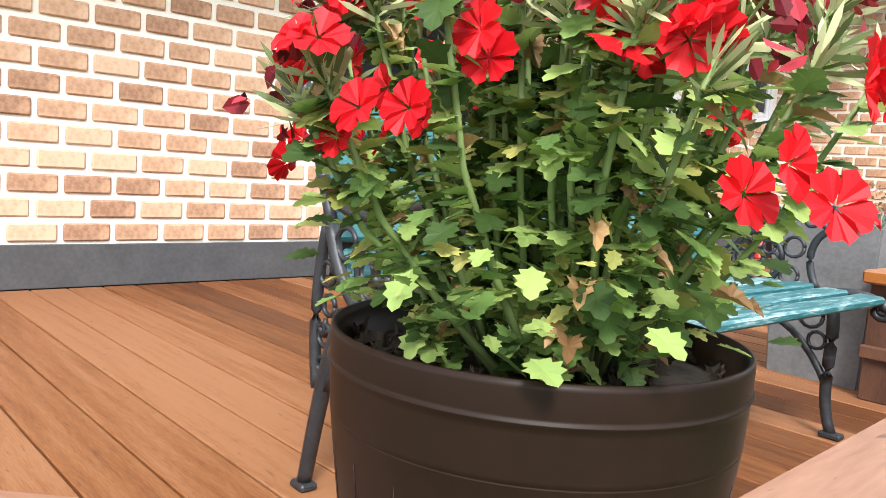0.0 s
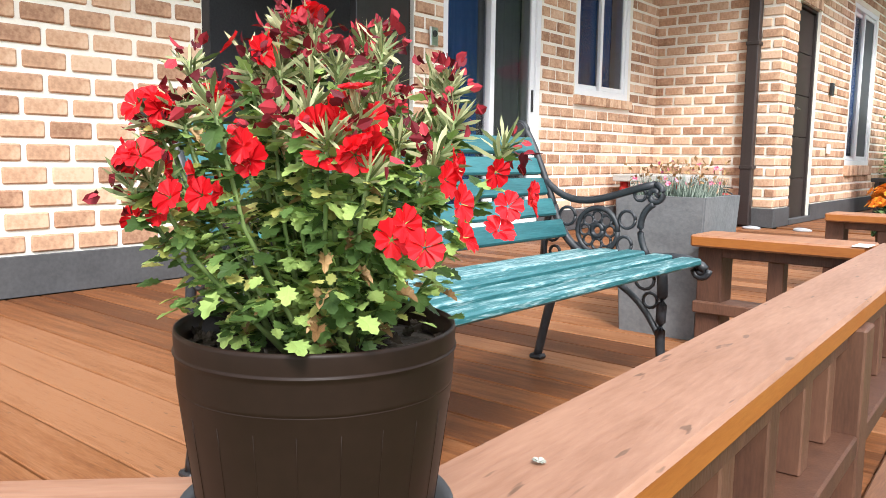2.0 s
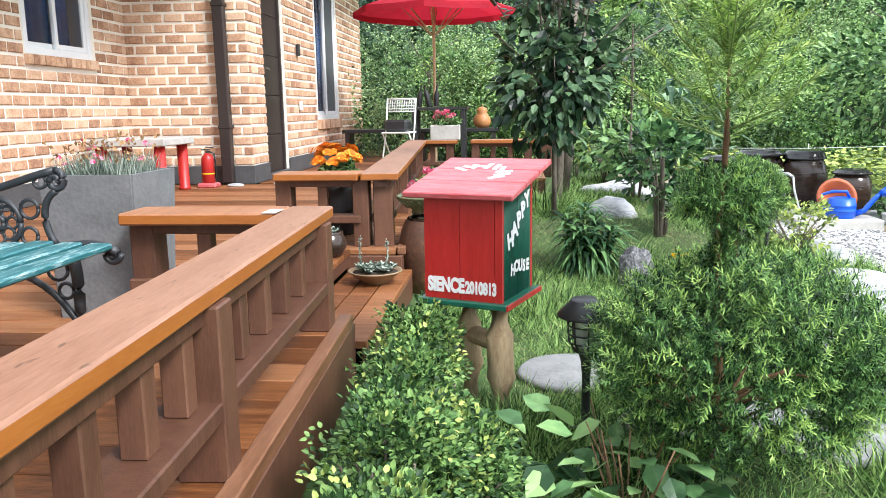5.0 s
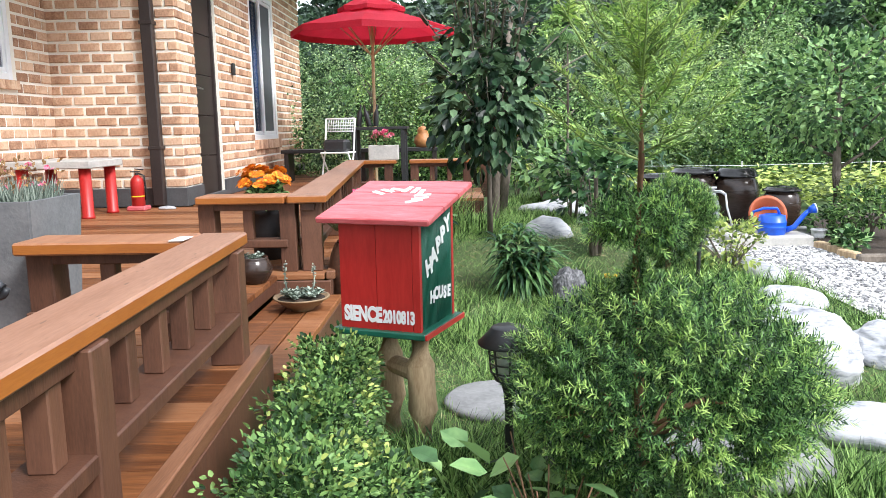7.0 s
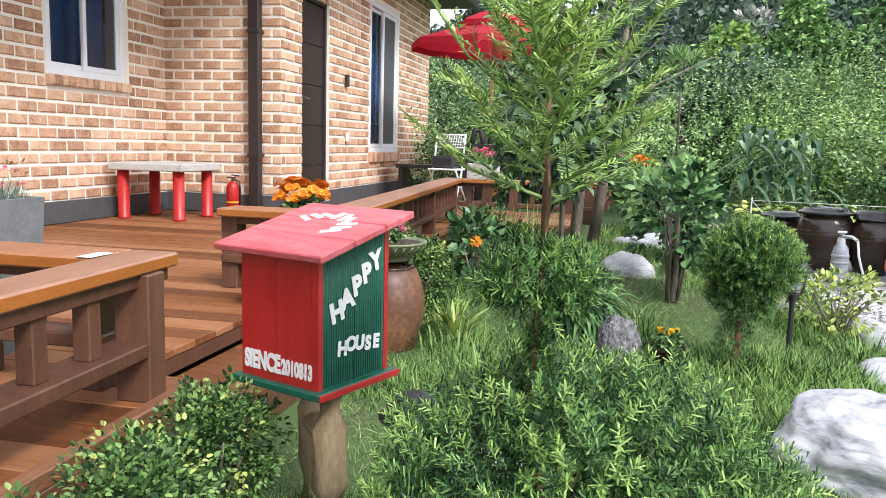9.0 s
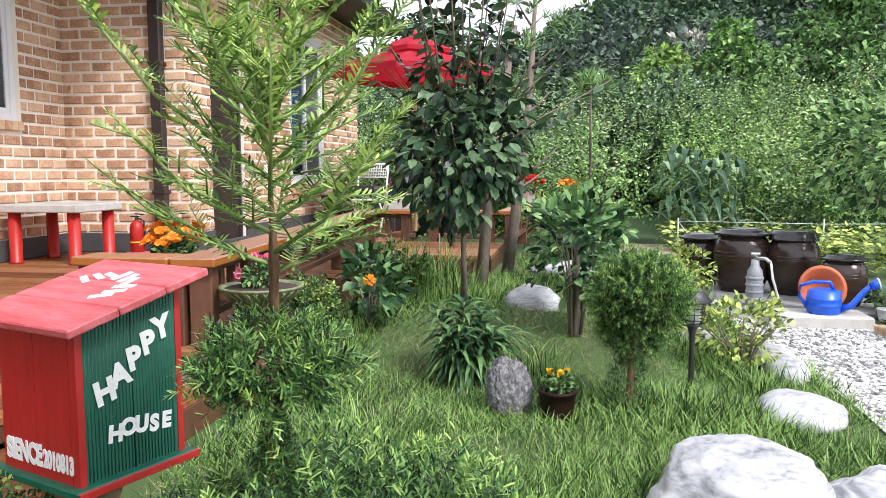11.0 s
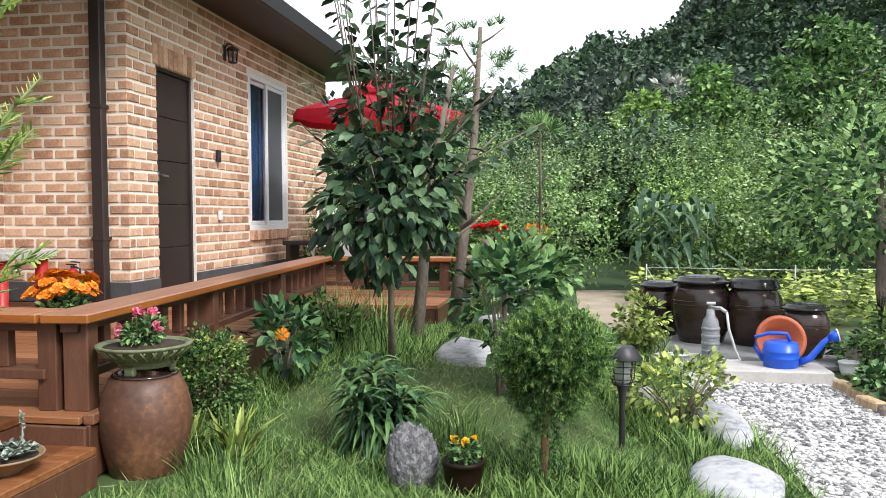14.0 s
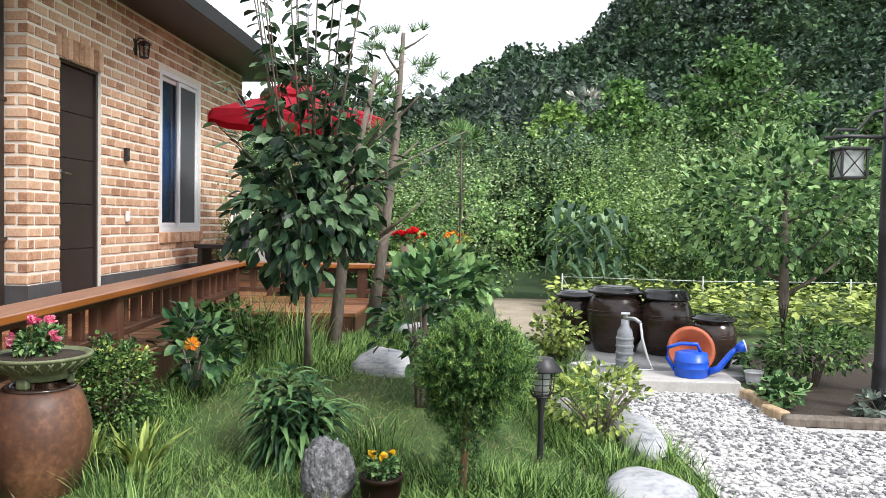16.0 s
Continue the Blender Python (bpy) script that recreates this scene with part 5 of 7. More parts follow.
tr = thing("trough_planter", pose(-0.15, 10.69, RT), "pale grey trough planter of crimson flowers on the railing", "planter")
bm = bmesh.new()
box(bm, (-0.155, -0.075, 0), (0.155, 0.075, 0.155), bev=0.006)
part("trough", bm, CONCRETE, tr)
crown("foliage", (0, 0, 0.19), (0.15, 0.08, 0.06), 30, 12, 0.035, BUSHLEAF, tr)
p, o = clumps((-0.01, 0, 0.26), (0.11, 0.08, 0.05), 16, 10, 0.25, 0.5)
v, f = scatter(PETAL5, PETAL5_F, p, ahead_random(len(p)), unit(len(p)), 0.035)
raw("blossom", v, f, PINKPETAL, tr)
bd = thing("dried_gourd", pose(0.12, 13.55, D + 0.451), "large orange-brown dried gourd standing on the dark bench", "gourd")
bm = bmesh.new()
lathe(bm, [(0.03, 0), (0.09, 0.01), (0.125, 0.07), (0.12, 0.13), (0.085, 0.18), (0.07, 0.205), (0.08, 0.24), (0.06, 0.28), (0.02, 0.295), (0.001, 0.297)], 28)
part("body", bm, GOURD, bd)
bm = bmesh.new()
tube(bm, [(0, 0, 0.294), (0.005, 0, 0.32), (0.02, 0, 0.335)], 0.009, 7, 0.006)
part("stalk", bm, LOG, bd)
wp = thing("white_flower_pot", pose(0.985, 12.2, RT), "white pot with orange-red geraniums on the railing", "potted plant")
bm = bmesh.new()
lathe(bm, [(0.07, 0), (0.075, 0.004), (0.095, 0.15), (0.10, 0.152), (0.085, 0.15), (0.08, 0.13)], 24)
part("body", bm, WHITEPAINT, wp)
crown("foliage", (0, 0, 0.19), (0.17, 0.15, 0.08), 30, 12, 0.05, BUSHLEAF, wp)
p, o = clumps((0, 0, 0.26), (0.18, 0.15, 0.06), 20, 10, 0.2, 0.6)
v, f = scatter(PETAL5, PETAL5_F, p, ahead_random(len(p)), unit(len(p)), 0.04)
raw("blossom", v, f, PETAL, wp, "orange-red flowers")

# ---- garden ----
def grav_x(y):
    """West edge of the gravel at y."""
    return 2.62 + 0.10 * math.sin((y - 5.5) * 1.3) + (0.25 * (6.0 - y) if y < 6.0 else 0.0)


gb = bmesh.new()
ys = [4.6 + 0.2 * i for i in range(24)]
prev = None
for y in ys:
    a, b = gb.verts.new((grav_x(y), y, 0.010)), gb.verts.new((7.5 if y < 7.75 else 3.5, y, 0.010))
    if prev:
        gb.faces.new((prev[0], prev[1], b, a))
    prev = (a, b)
tagged(part("gravel_path", gb, GRAVELBED), "path of white and grey gravel", "gravel path", kind="structure")

# pebbles
ICO = bmesh.new()
bmesh.ops.create_icosphere(ICO, subdivisions=1, radius=1)
ico_v = np.array([v.co[:] for v in ICO.verts])
ico_f = np.array([[v.index for v in f.verts] for f in ICO.faces])
ICO.free()


def pebbles(name, xy, z, size, label):
    n = len(xy)
    q = unit(n)
    s = size * (0.6 + 0.8 * rng.random(n))
    a = rng.random(n) * 2 * np.pi
    sc = np.stack([s, s * (0.55 + 0.4 * rng.random(n)), s * (0.35 + 0.25 * rng.random(n))], 1)
    v = ico_v[None] * sc[:, None]
    c, sn = np.cos(a)[:, None], np.sin(a)[:, None]
    w = np.stack([v[..., 0] * c - v[..., 1] * sn, v[..., 0] * sn + v[..., 1] * c, v[..., 2]], -1)
    w += 0.12 * s[:, None, None] * rng.normal(size=w.shape)
    w += np.stack([xy[:, 0], xy[:, 1], z + s * 0.15], 1)[:, None]
    f = (np.arange(n) * len(ico_v))[:, None, None] + ico_f[None]
    ob = raw(name, w.reshape(-1, 3), f.reshape(-1, 3), PEBBLE)
    return tagged(ob, label, "gravel", kind="stuff")


xy = np.stack([rng.uniform(2.3, 6.2, 30000), 5.2 + 3.9 * rng.random(30000) ** 1.0], 1)
keep = np.array([p[0] > grav_x(p[1]) + 0.02 and (p[1] < 7.72 or p[0] < 3.45 - 0.1 * (p[1] - 7.7)) and not (p[0] > 2.76 and p[1] > 8.56) and p[0] < 2.6 + (p[1] - 4.6) * 1.1 for p in xy])
pebbles("gravel", xy[keep], 0.012, 0.0125, "loose white and grey gravel stones")

# grass
n = 330000
xy = np.stack([rng.uniform(0.12, 2.85, n), 3.1 + 7.4 * rng.random(n)], 1)
dens = np.array([noise.noise(Vector((p[0] * 1.7, p[1] * 1.7, 0.3))) for p in xy])
xmin = np.where(xy[:, 1] < 6.3, 0.16, np.where(xy[:, 1] < 9.4, 0.04, 1.06))
keep = (xy[:, 0] > xmin) & (xy[:, 0] < np.array([grav_x(y) for y in xy[:, 1]]) + 0.03 * rng.normal(size=n)) & (rng.random(n) < np.maximum(0.5, 0.66 + 0.9 * dens))
for cx, cy, r in ((0.80, 5.15, 0.20), (1.50, 4.68, 0.25), (1.2, 4.85, 0.1), (1.92, 4.86, 0.2), (2.5, 7.25, 0.13), (2.52, 7.5, 0.12), (2.56, 7.75, 0.1), (2.44, 6.6, 0.15), (2.46, 6.8, 0.15)):
    keep &= np.hypot(xy[:, 0] - cx, xy[:, 1] - cy) > r + 0.015 * rng.normal(size=n)
xy, dens = xy[keep], dens[keep]
n = len(xy)
h = (0.028 + 0.092 * rng.random(n) ** 1.7) * (0.8 + 1.3 * np.clip(dens, -0.35, 0.6))
v, f = scatter(BLADE, BLADE_F, np.column_stack([xy, [gz(a, b) for a, b in xy]]), np.column_stack([rng.normal(0, 0.75, n), rng.normal(0, 0.75, n), np.ones(n)]), unit(n), h, 0.8)
tagged(raw("lawn_grass", v, f, GRASSBLADE), "uneven mown lawn grass with longer tufts", "grass", kind="stuff")
pick = rng.random(n) < 0.025 + 0.07 * (dens < -0.2)
m = int(pick.sum())
v, f = scatter(BLADE, BLADE_F, np.column_stack([xy[pick], [gz(a, b) + 0.012 for a, b in xy[pick]]]), np.column_stack([rng.normal(0, 1.0, m), rng.normal(0, 1.0, m), 0.4 * np.ones(m)]), unit(m), 0.025 + 0.035 * rng.random(m), 0.75)
tagged(raw("dry_grass", v, f, STRAW), "scattered straw-coloured dead grass in the lawn", "grass", kind="stuff")


def tussock(name, x, y, n, h, r, material, label, width=0.7, z=0.0):
    a = rng.random(n) * 2 * np.pi
    q = r * np.sqrt(rng.random(n))
    p = np.column_stack([q * np.cos(a), q * np.sin(a), np.zeros(n)])
    vs, fs = [], []
    L = h * (0.6 + 0.6 * rng.random(n))
    lean = 0.15 + 0.75 * rng.random(n)
    for i in range(n):
        d = np.array([np.cos(a[i] + rng.normal(0, 0.5)), np.sin(a[i] + rng.normal(0, 0.5)), 0])
        side = np.array([-d[1], d[0], 0]) * 0.006 * width * (L[i] / 0.25) ** 0.5
        k = len(vs)
        for s in (0, 0.35, 0.7, 1.0):
            c = p[i] + d * L[i] * lean[i] * s * s + np.array([0, 0, L[i] * (s - 0.38 * lean[i] * s * s)])
            w = side * (1 - s * 0.92)
            vs += [c - w, c + w]
        for j in range(3):
            fs.append((k + 2 * j, k + 2 * j + 1, k + 2 * j + 3, k + 2 * j + 2))
    o = raw(name, np.array(vs), fs, material)
    o.location = (x, y, z + gz(x, y))
    return tagged(o, label, "grass tuft")


for x, y, n, h, r in ((0.42, 8.3, 160, 0.40, 0.16), (0.55, 8.9, 160, 0.36, 0.2), (0.75, 8.1, 120, 0.28, 0.2), (2.25, 7.35, 120, 0.16, 0.15), (2.38, 7.0, 120, 0.15, 0.12), (1.35, 7.1, 90, 0.16, 0.16), (1.85, 6.65, 120, 0.14, 0.2), (0.62, 4.55, 130, 0.17, 0.14), (0.95, 4.45, 110, 0.16, 0.14), (0.5, 6.5, 120, 0.18, 0.2), (0.75, 6.15, 110, 0.15, 0.2), (2.3, 6.35, 60, 0.1, 0.1)):
    tussock("grass_tuft", x, y, n, h, r, GRASSBLADE, "clump of longer fresh green grass")
tussock("sedge_clump", -0.03, 10.05, 520, 0.42, 0.16, LIMELEAF, "rounded clump of fine pale sedge by the deck", 0.5)


# ---- stones ----
def flat_disc(x, y, r, seed):
    bm = bmesh.new()
    lathe(bm, [(r * 0.97, 0.0), (r, 0.008), (r * 0.99, 0.020), (r * 0.93, 0.025), (0.002, 0.027)], 40)
    for v in bm.verts:
        v.co.x *= 1 + 0.05 * noise.noise(Vector((v.co.x * 6, v.co.y * 6, seed)))
        v.co.y *= 1 + 0.05 * noise.noise(Vector((v.co.y * 6, seed, v.co.x * 6)))
    o = part("stepping_stone", bm, FLATSTONE)
    o.location = (x, y, 0.001)
    return tagged(o, "round grey stepping stone set in the lawn", "stepping stone", "stepping stones")


flat_disc(0.80, 5.15, 0.205, 1)
flat_disc(1.50, 4.68, 0.25, 2)
stone("edge_stone", pose(1.93, 4.86, -0.01), (0.22, 0.17, 0.06), WHITEROCK, "flat pale grey stone beside the stepping stone", 31, 0.15, 4)
stone("boulder", pose(2.00, 5.60, -0.02), (0.27, 0.34, 0.165), WHITEROCK, "large rounded white and grey boulder at the lawn's edge", 5, 0.22, 5)
stone("boulder", pose(2.47, 5.66, -0.02), (0.22, 0.24, 0.11), WHITEROCK, "low white and grey boulder beside the gravel", 8, 0.28, 5)
stone("edge_stone", pose(2.46, 6.68, -0.005), (0.17, 0.26, 0.06), WHITEROCK, "flat pale edging stone beside the gravel", 11, 0.15)
stone("edge_stone", pose(2.57, 7.50, -0.005), (0.11, 0.40, 0.07), WHITEROCK, "long flat pale edging stone beside the gravel", 14, 0.15)
stone("garden_rock", pose(1.27, 7.95, gz(1.27, 7.95) - 0.02), (0.17, 0.13, 0.11), WHITEROCK, "white rock lying in the lawn", 17, 0.3)
stone("garden_rock", pose(1.75, 8.6, gz(1.75, 8.6) - 0.02), (0.18, 0.14, 0.10), WHITEROCK, "small white rock near the shrubs", 21, 0.3)
stone("garden_rock", pose(1.5, 9.4, gz(1.5, 9.4) - 0.02), (0.35, 0.2, 0.10), WHITEROCK, "pale flat rock near the shrubs", 22, 0.3)
stone("garden_rock", pose(1.02, 4.62, -0.01), (0.13, 0.09, 0.07), FLATSTONE, "grey rock half hidden in the grass", 24, 0.3)
stone("garden_rock", pose(2.2, 7.9, -0.01), (0.10, 0.08, 0.10), FLATSTONE, "grey rock half hidden under the azalea", 27, 0.3)
bm = bmesh.new()
bmesh.ops.create_icosphere(bm, subdivisions=5, radius=1)
for v in bm.verts:
    c = v.co.copy()
    k = 1 + 0.16 * noise.noise(c * 1.4 + Vector((3, 1, 2))) + 0.075 * noise.noise(c * 5.5) - 0.07 * abs(noise.noise(c * 11))
    v.co = Vector((c.x * 0.098 * (1 - 0.28 * c.z), c.y * 0.088 * (1 - 0.28 * c.z), 0.115 + c.z * 0.145)) * k
    v.co.z = max(v.co.z, 0.0)
o = part("lava_rock", bm, LAVA)
o.location = (1.235, 6.53, 0)
o.rotation_euler.z = 0.5
tagged(o, "upright dark grey pitted lava rock in the grass", "rock")


# ---- garden lamps ----
def path_lamp(x, y, h, label):
    t = thing("garden_lamp", pose(x, y, 0), label, "garden lamp", "black garden path lamps")
    s = h / 0.46
    bm = bmesh.new()
    lathe(bm, [(0.012, 0), (0.014, 0.02), (0.012, 0.20 * s), (0.016, 0.25 * s), (0.026, 0.29 * s), (0.022, 0.295 * s)], 14)
    part("post", bm, BLACKMETAL, t)
    bm = bmesh.new()
    lathe(bm, [(0.020, 0.283 * s), (0.040, 0.289 * s), (0.042, 0.294 * s), (0.03, 0.298 * s)], 18)
    for k in range(8):
        a = k * math.pi / 4
        tube(bm, [(0.036 * math.cos(a), 0.036 * math.sin(a), 0.292 * s), (0.051 * math.cos(a), 0.051 * math.sin(a), 0.32 * s), (0.057 * math.cos(a), 0.057 * math.sin(a), 0.405 * s)], 0.0028, 5)
    for z, q in ((0.318, 0.052), (0.345, 0.054), (0.372, 0.056), (0.397, 0.058)):
        tube(bm, [(q * math.cos(a), q * math.sin(a), z * s) for a in [i * math.pi / 12 for i in range(25)]], 0.0028, 5)
    part("cage", bm, BLACKMETAL, t)
    bm = bmesh.new()
    lathe(bm, [(0.02, 0.298 * s), (0.030, 0.302 * s), (0.038, 0.40 * s), (0.02, 0.404 * s)], 16)
    part("glass", bm, FROST, t, "frosted glass")
    bm = bmesh.new()
    lathe(bm, [(0.055, 0.404 * s), (0.086, 0.400 * s), (0.088, 0.405 * s), (0.056, 0.440 * s), (0.050, 0.450 * s), (0.047, 0.453 * s), (0.002, 0.456 * s)], 28)
    part("cap", bm, BLACKMETAL, t)
    return t


path_lamp(0.795, 4.60, 0.435, "black solar garden lamp with a wire cage beside a stepping stone")
path_lamp(2.065, 7.06, 0.475, "black solar garden lamp with a wire cage in the lawn")

# tall lamp post
lp = thing("lamp_post", pose(4.06, 8.17, 0), "dark iron lamp post with a hanging square lantern", "lamp post")
bm = bmesh.new()
lathe(bm, [(0.085, 0), (0.09, 0.02), (0.06, 0.06), (0.05, 0.25), (0.058, 0.27), (0.046, 0.30), (0.044, 1.0), (0.05, 1.02), (0.044, 1.04), (0.042, 1.95), (0.02, 2.0)], 18)
part("post", bm, BLACKMETAL, lp)
bm = bmesh.new()
tube(bm, [(0, 0, 1.56), (-0.24, 0, 1.565), (-0.36, 0, 1.55)], 0.012)
tube(bm, [(0, 0, 1.72), (-0.10, 0, 1.70), (-0.18, 0, 1.60), (-0.30, 0, 1.60), (-0.33, 0, 1.57)], 0.009)
part("arm", bm, BLACKMETAL, lp)
lm = Matrix.Translation((-0.225, 0, 0))
bm = bmesh.new()
cyl(bm, (-0.225, 0, 1.50), (-0.225, 0, 1.565), 0.006, seg=8)
box(bm, (-0.085, -0.085, 1.485), (0.085, 0.085, 1.50), lm, 0.004)
box(bm, (-0.07, -0.07, 1.325), (0.07, 0.07, 1.338), lm, 0.004)
for sx in (-1, 1):
    for sy in (-1, 1):
        box(bm, (sx * 0.068 - 0.006, sy * 0.068 - 0.006, 1.338), (sx * 0.068 + 0.006, sy * 0.068 + 0.006, 1.485), lm)
for s in (-1, 1):
    for a, b in (((-0.06, 1.34), (0.06, 1.483)), ((0.06, 1.34), (-0.06, 1.483))):
        tube(bm, [(a[0] - 0.225, s * 0.068, a[1]), (b[0] - 0.225, s * 0.068, b[1])], 0.0035, 5)
        tube(bm, [(s * 0.068 - 0.225, a[0], a[1]), (s * 0.068 - 0.225, b[0], b[1])], 0.0035, 5)
part("lantern_frame", bm, BLACKMETAL, lp)
bm = bmesh.new()
box(bm, (-0.055, -0.055, 1.34), (0.055, 0.055, 1.483), lm)
part("lantern_glass", bm, FROST, lp, "pale frosted lantern glass")


# ---- jars, tap, can ----
cs = slab_part("concrete_slab", (2.78, 8.58, 0.0), (3.42, 8.90, 0.085), CONCRETE, None, 0.01)
tagged(cs, "pale concrete kerb block before the jars", "slab", kind="structure")
cs = slab_part("jar_stand", (2.42, 9.02, 0.0), (3.75, 10.6, 0.045), FLATSTONE, None, 0.01)
tagged(cs, "paved grey stand under the jars", "paving", kind="structure")


def onggi(x, y, r, h, lid, label):
    t = thing("onggi_jar", pose(x, y, 0.045), label, "jar", "dark glazed earthenware jars")
    bm = bmesh.new()
    lathe(bm, [(r * 0.70, 0), (r * 0.72, 0.004), (r * 0.89, h * 0.22), (r * 0.99, h * 0.48), (r, h * 0.62), (r * 0.96, h * 0.76), (r * 0.84, h * 0.88), (r * 0.78, h * 0.905), (r * 0.80, h * 0.93), (r * 0.72, h * 0.935)], 48)
    for z in (0.60, 0.66):
        lathe(bm, [(r * 0.985, h * z), (r * 1.012, h * (z + 0.004)), (r * 1.012, h * (z + 0.012)), (r * 0.985, h * (z + 0.016))], 48)
    part("body", bm, ONGGI, t)
    bm = bmesh.new()
    if lid == "dome":
        lathe(bm, [(r * 0.70, h * 0.936), (r * 0.90, h * 0.936), (r * 0.92, h * 0.955), (r * 0.90, h * 0.962), (r * 0.84, h * 1.04), (r * 0.76, h * 1.095), (r * 0.70, h * 1.11), (r * 0.62, h * 1.105), (0.002, h * 1.115)], 40)
    else:
        lathe(bm, [(r * 0.70, h * 0.936), (r * 0.97, h * 0.936), (r * 1.0, h * 0.965), (r * 0.96, h * 0.985), (r * 0.82, h * 1.0), (r * 0.80, h * 1.035), (r * 0.74, h * 1.045), (r * 0.66, h * 1.03), (0.002, h * 1.02)], 40)
    part("lid", bm, ONGGI_LID, t)
    return t


onggi(2.60, 10.30, 0.185, 0.42, "flat", "dark glazed earthenware jar with a flat lid")
onggi(2.87, 9.95, 0.228, 0.49, "flat", "big dark glazed earthenware jar with a glossy lid")
onggi(3.24, 9.85, 0.208, 0.46, "dome", "big dark glazed earthenware jar with a domed lid")
onggi(3.46, 9.34, 0.162, 0.355, "flat", "smaller dark glazed earthenware jar with a flat lid")
bx = thing("black_crate", pose(2.42, 9.95, 0.045), "small black plastic crate with seedlings", "crate")
slab_part("crate", (-0.09, -0.09, 0), (0.09, 0.09, 0.13), BLACKMETAL, bx, 0.008)
crown("seedling_foliage", (0, 0, 0.16), (0.08, 0.08, 0.05), 12, 8, 0.05, BUSHLEAF, bx)
tp = thing("standpipe", pose(2.80, 9.15, 0.045), "garden standpipe in a grey sleeve with a white hose", "tap")
bm = bmesh.new()
lathe(bm, [(0.055, 0), (0.06, 0.01), (0.058, 0.22), (0.05, 0.27), (0.03, 0.30), (0.028, 0.345)], 20)
for z in (0.05, 0.10, 0.15, 0.20):
    lathe(bm, [(0.058, z), (0.063, z + 0.006), (0.063, z + 0.018), (0.058, z + 0.024)], 20)
part("sleeve", bm, surf("grey_wrap", (0.20, 0.21, 0.23), (0.36, 0.37, 0.39), 12, 0.5, bump=0.4), tp)
bm = bmesh.new()
cyl(bm, (0, 0, 0.34), (0, 0, 0.375), 0.018)
cyl(bm, (-0.03, 0, 0.385), (0.03, 0, 0.385), 0.010)
tube(bm, [(0, -0.01, 0.355), (0.06, -0.03, 0.355), (0.095, -0.05, 0.33)], 0.013)
part("tap", bm, STEEL, tp, "worn steel tap")
bm = bmesh.new()
tube(bm, [(0.095, -0.05, 0.33), (0.11, -0.05, 0.22), (0.15, -0.06, 0.08), (0.18, -0.08, 0.012), (0.10, -0.11, 0.012), (-0.06, 0.10, 0.012), (-0.2, 0.14, 0.012), (-0.32, 0.12, 0.012), (-0.36, 0.07, 0.012), (-0.3, 0.03, 0.012), (-0.16, 0.05, 0.012), (-0.08, 0.06, 0.012)], 0.0085)
part("hose", bm, WHITEPAINT, tp, "white hose")
for x_, y_, sx_, sy_, rz_ in ((2.56, 8.90, 0.15, 0.10, 20), (2.28, 9.25, 0.17, 0.13, -15), (2.24, 9.72, 0.18, 0.15, 10), (2.30, 10.2, 0.2, 0.15, -5)):
    bm = bmesh.new()
    box(bm, (-sx_, -sy_, 0), (sx_, sy_, 0.028), bev=0.008)
    for v in bm.verts:
        v.co.x *= 1 + 0.25 * noise.noise(Vector((v.co.y * 9, x_ * 7, 0)))
        v.co.y *= 1 + 0.25 * noise.noise(Vector((v.co.x * 9, y_ * 7, 3)))
    o = part("slate_slab", bm, FLATSTONE)
    o.matrix_world = pose(x_, y_, 0.002, 0, 0, rz_)
    tagged(o, "flat grey slate slab laid in the gravel", "slab", "slate slabs")
wc = thing("watering_can", pose(3.15, 8.74, 0.085, 0, 0, -8) @ Matrix.Scale(1.12, 4), "bright blue plastic watering can", "watering can")
bm = bmesh.new()
lathe(bm, [(0.088, 0), (0.092, 0.006), (0.096, 0.05), (0.099, 0.052), (0.096, 0.056), (0.096, 0.085), (0.099, 0.088), (0.095, 0.092), (0.088, 0.135), (0.05, 0.145), (0.045, 0.14)], 30)
part("tank", bm, BLUEPLASTIC, wc)
bm = bmesh.new()
tube(bm, [(0.085, 0, 0.025), (0.15, 0, 0.05), (0.215, 0, 0.14), (0.25, 0, 0.175)], 0.022, 10, 0.014)
tube(bm, [(0.245, 0, 0.17), (0.285, 0, 0.185)], 0.022, 12, 0.036)
part("spout", bm, BLUEPLASTIC, wc)
bm = bmesh.new()
cyl(bm, (0.285, 0, 0.185), (0.292, 0, 0.187), 0.037, seg=16)
part("rose", bm, WHITEPAINT, wc, "white rose")
bm = bmesh.new()
tube(bm, [(0.05, 0, 0.14), (0.03, 0, 0.185), (-0.06, 0, 0.185), (-0.13, 0, 0.16), (-0.135, 0, 0.10), (-0.09, 0, 0.03)], 0.011, 8)
part("handle", bm, BLUEPLASTIC, wc)
bs = thing("plastic_basin", pose(3.22, 9.06, 0.045) @ pose(0, 0, 0.152, 74, 0, 0) @ Matrix.Diagonal((0.93, 0.93, 0.93, 1.0)), "terracotta coloured plastic basin leaning against the jars", "basin")
bm = bmesh.new()
lathe(bm, [(0.10, -0.06), (0.105, -0.058), (0.148, 0.045), (0.172, 0.05), (0.174, 0.056), (0.145, 0.054), (0.10, -0.048), (0.002, -0.05)], 40)
part("bowl", bm, ORANGEPLASTIC, bs)

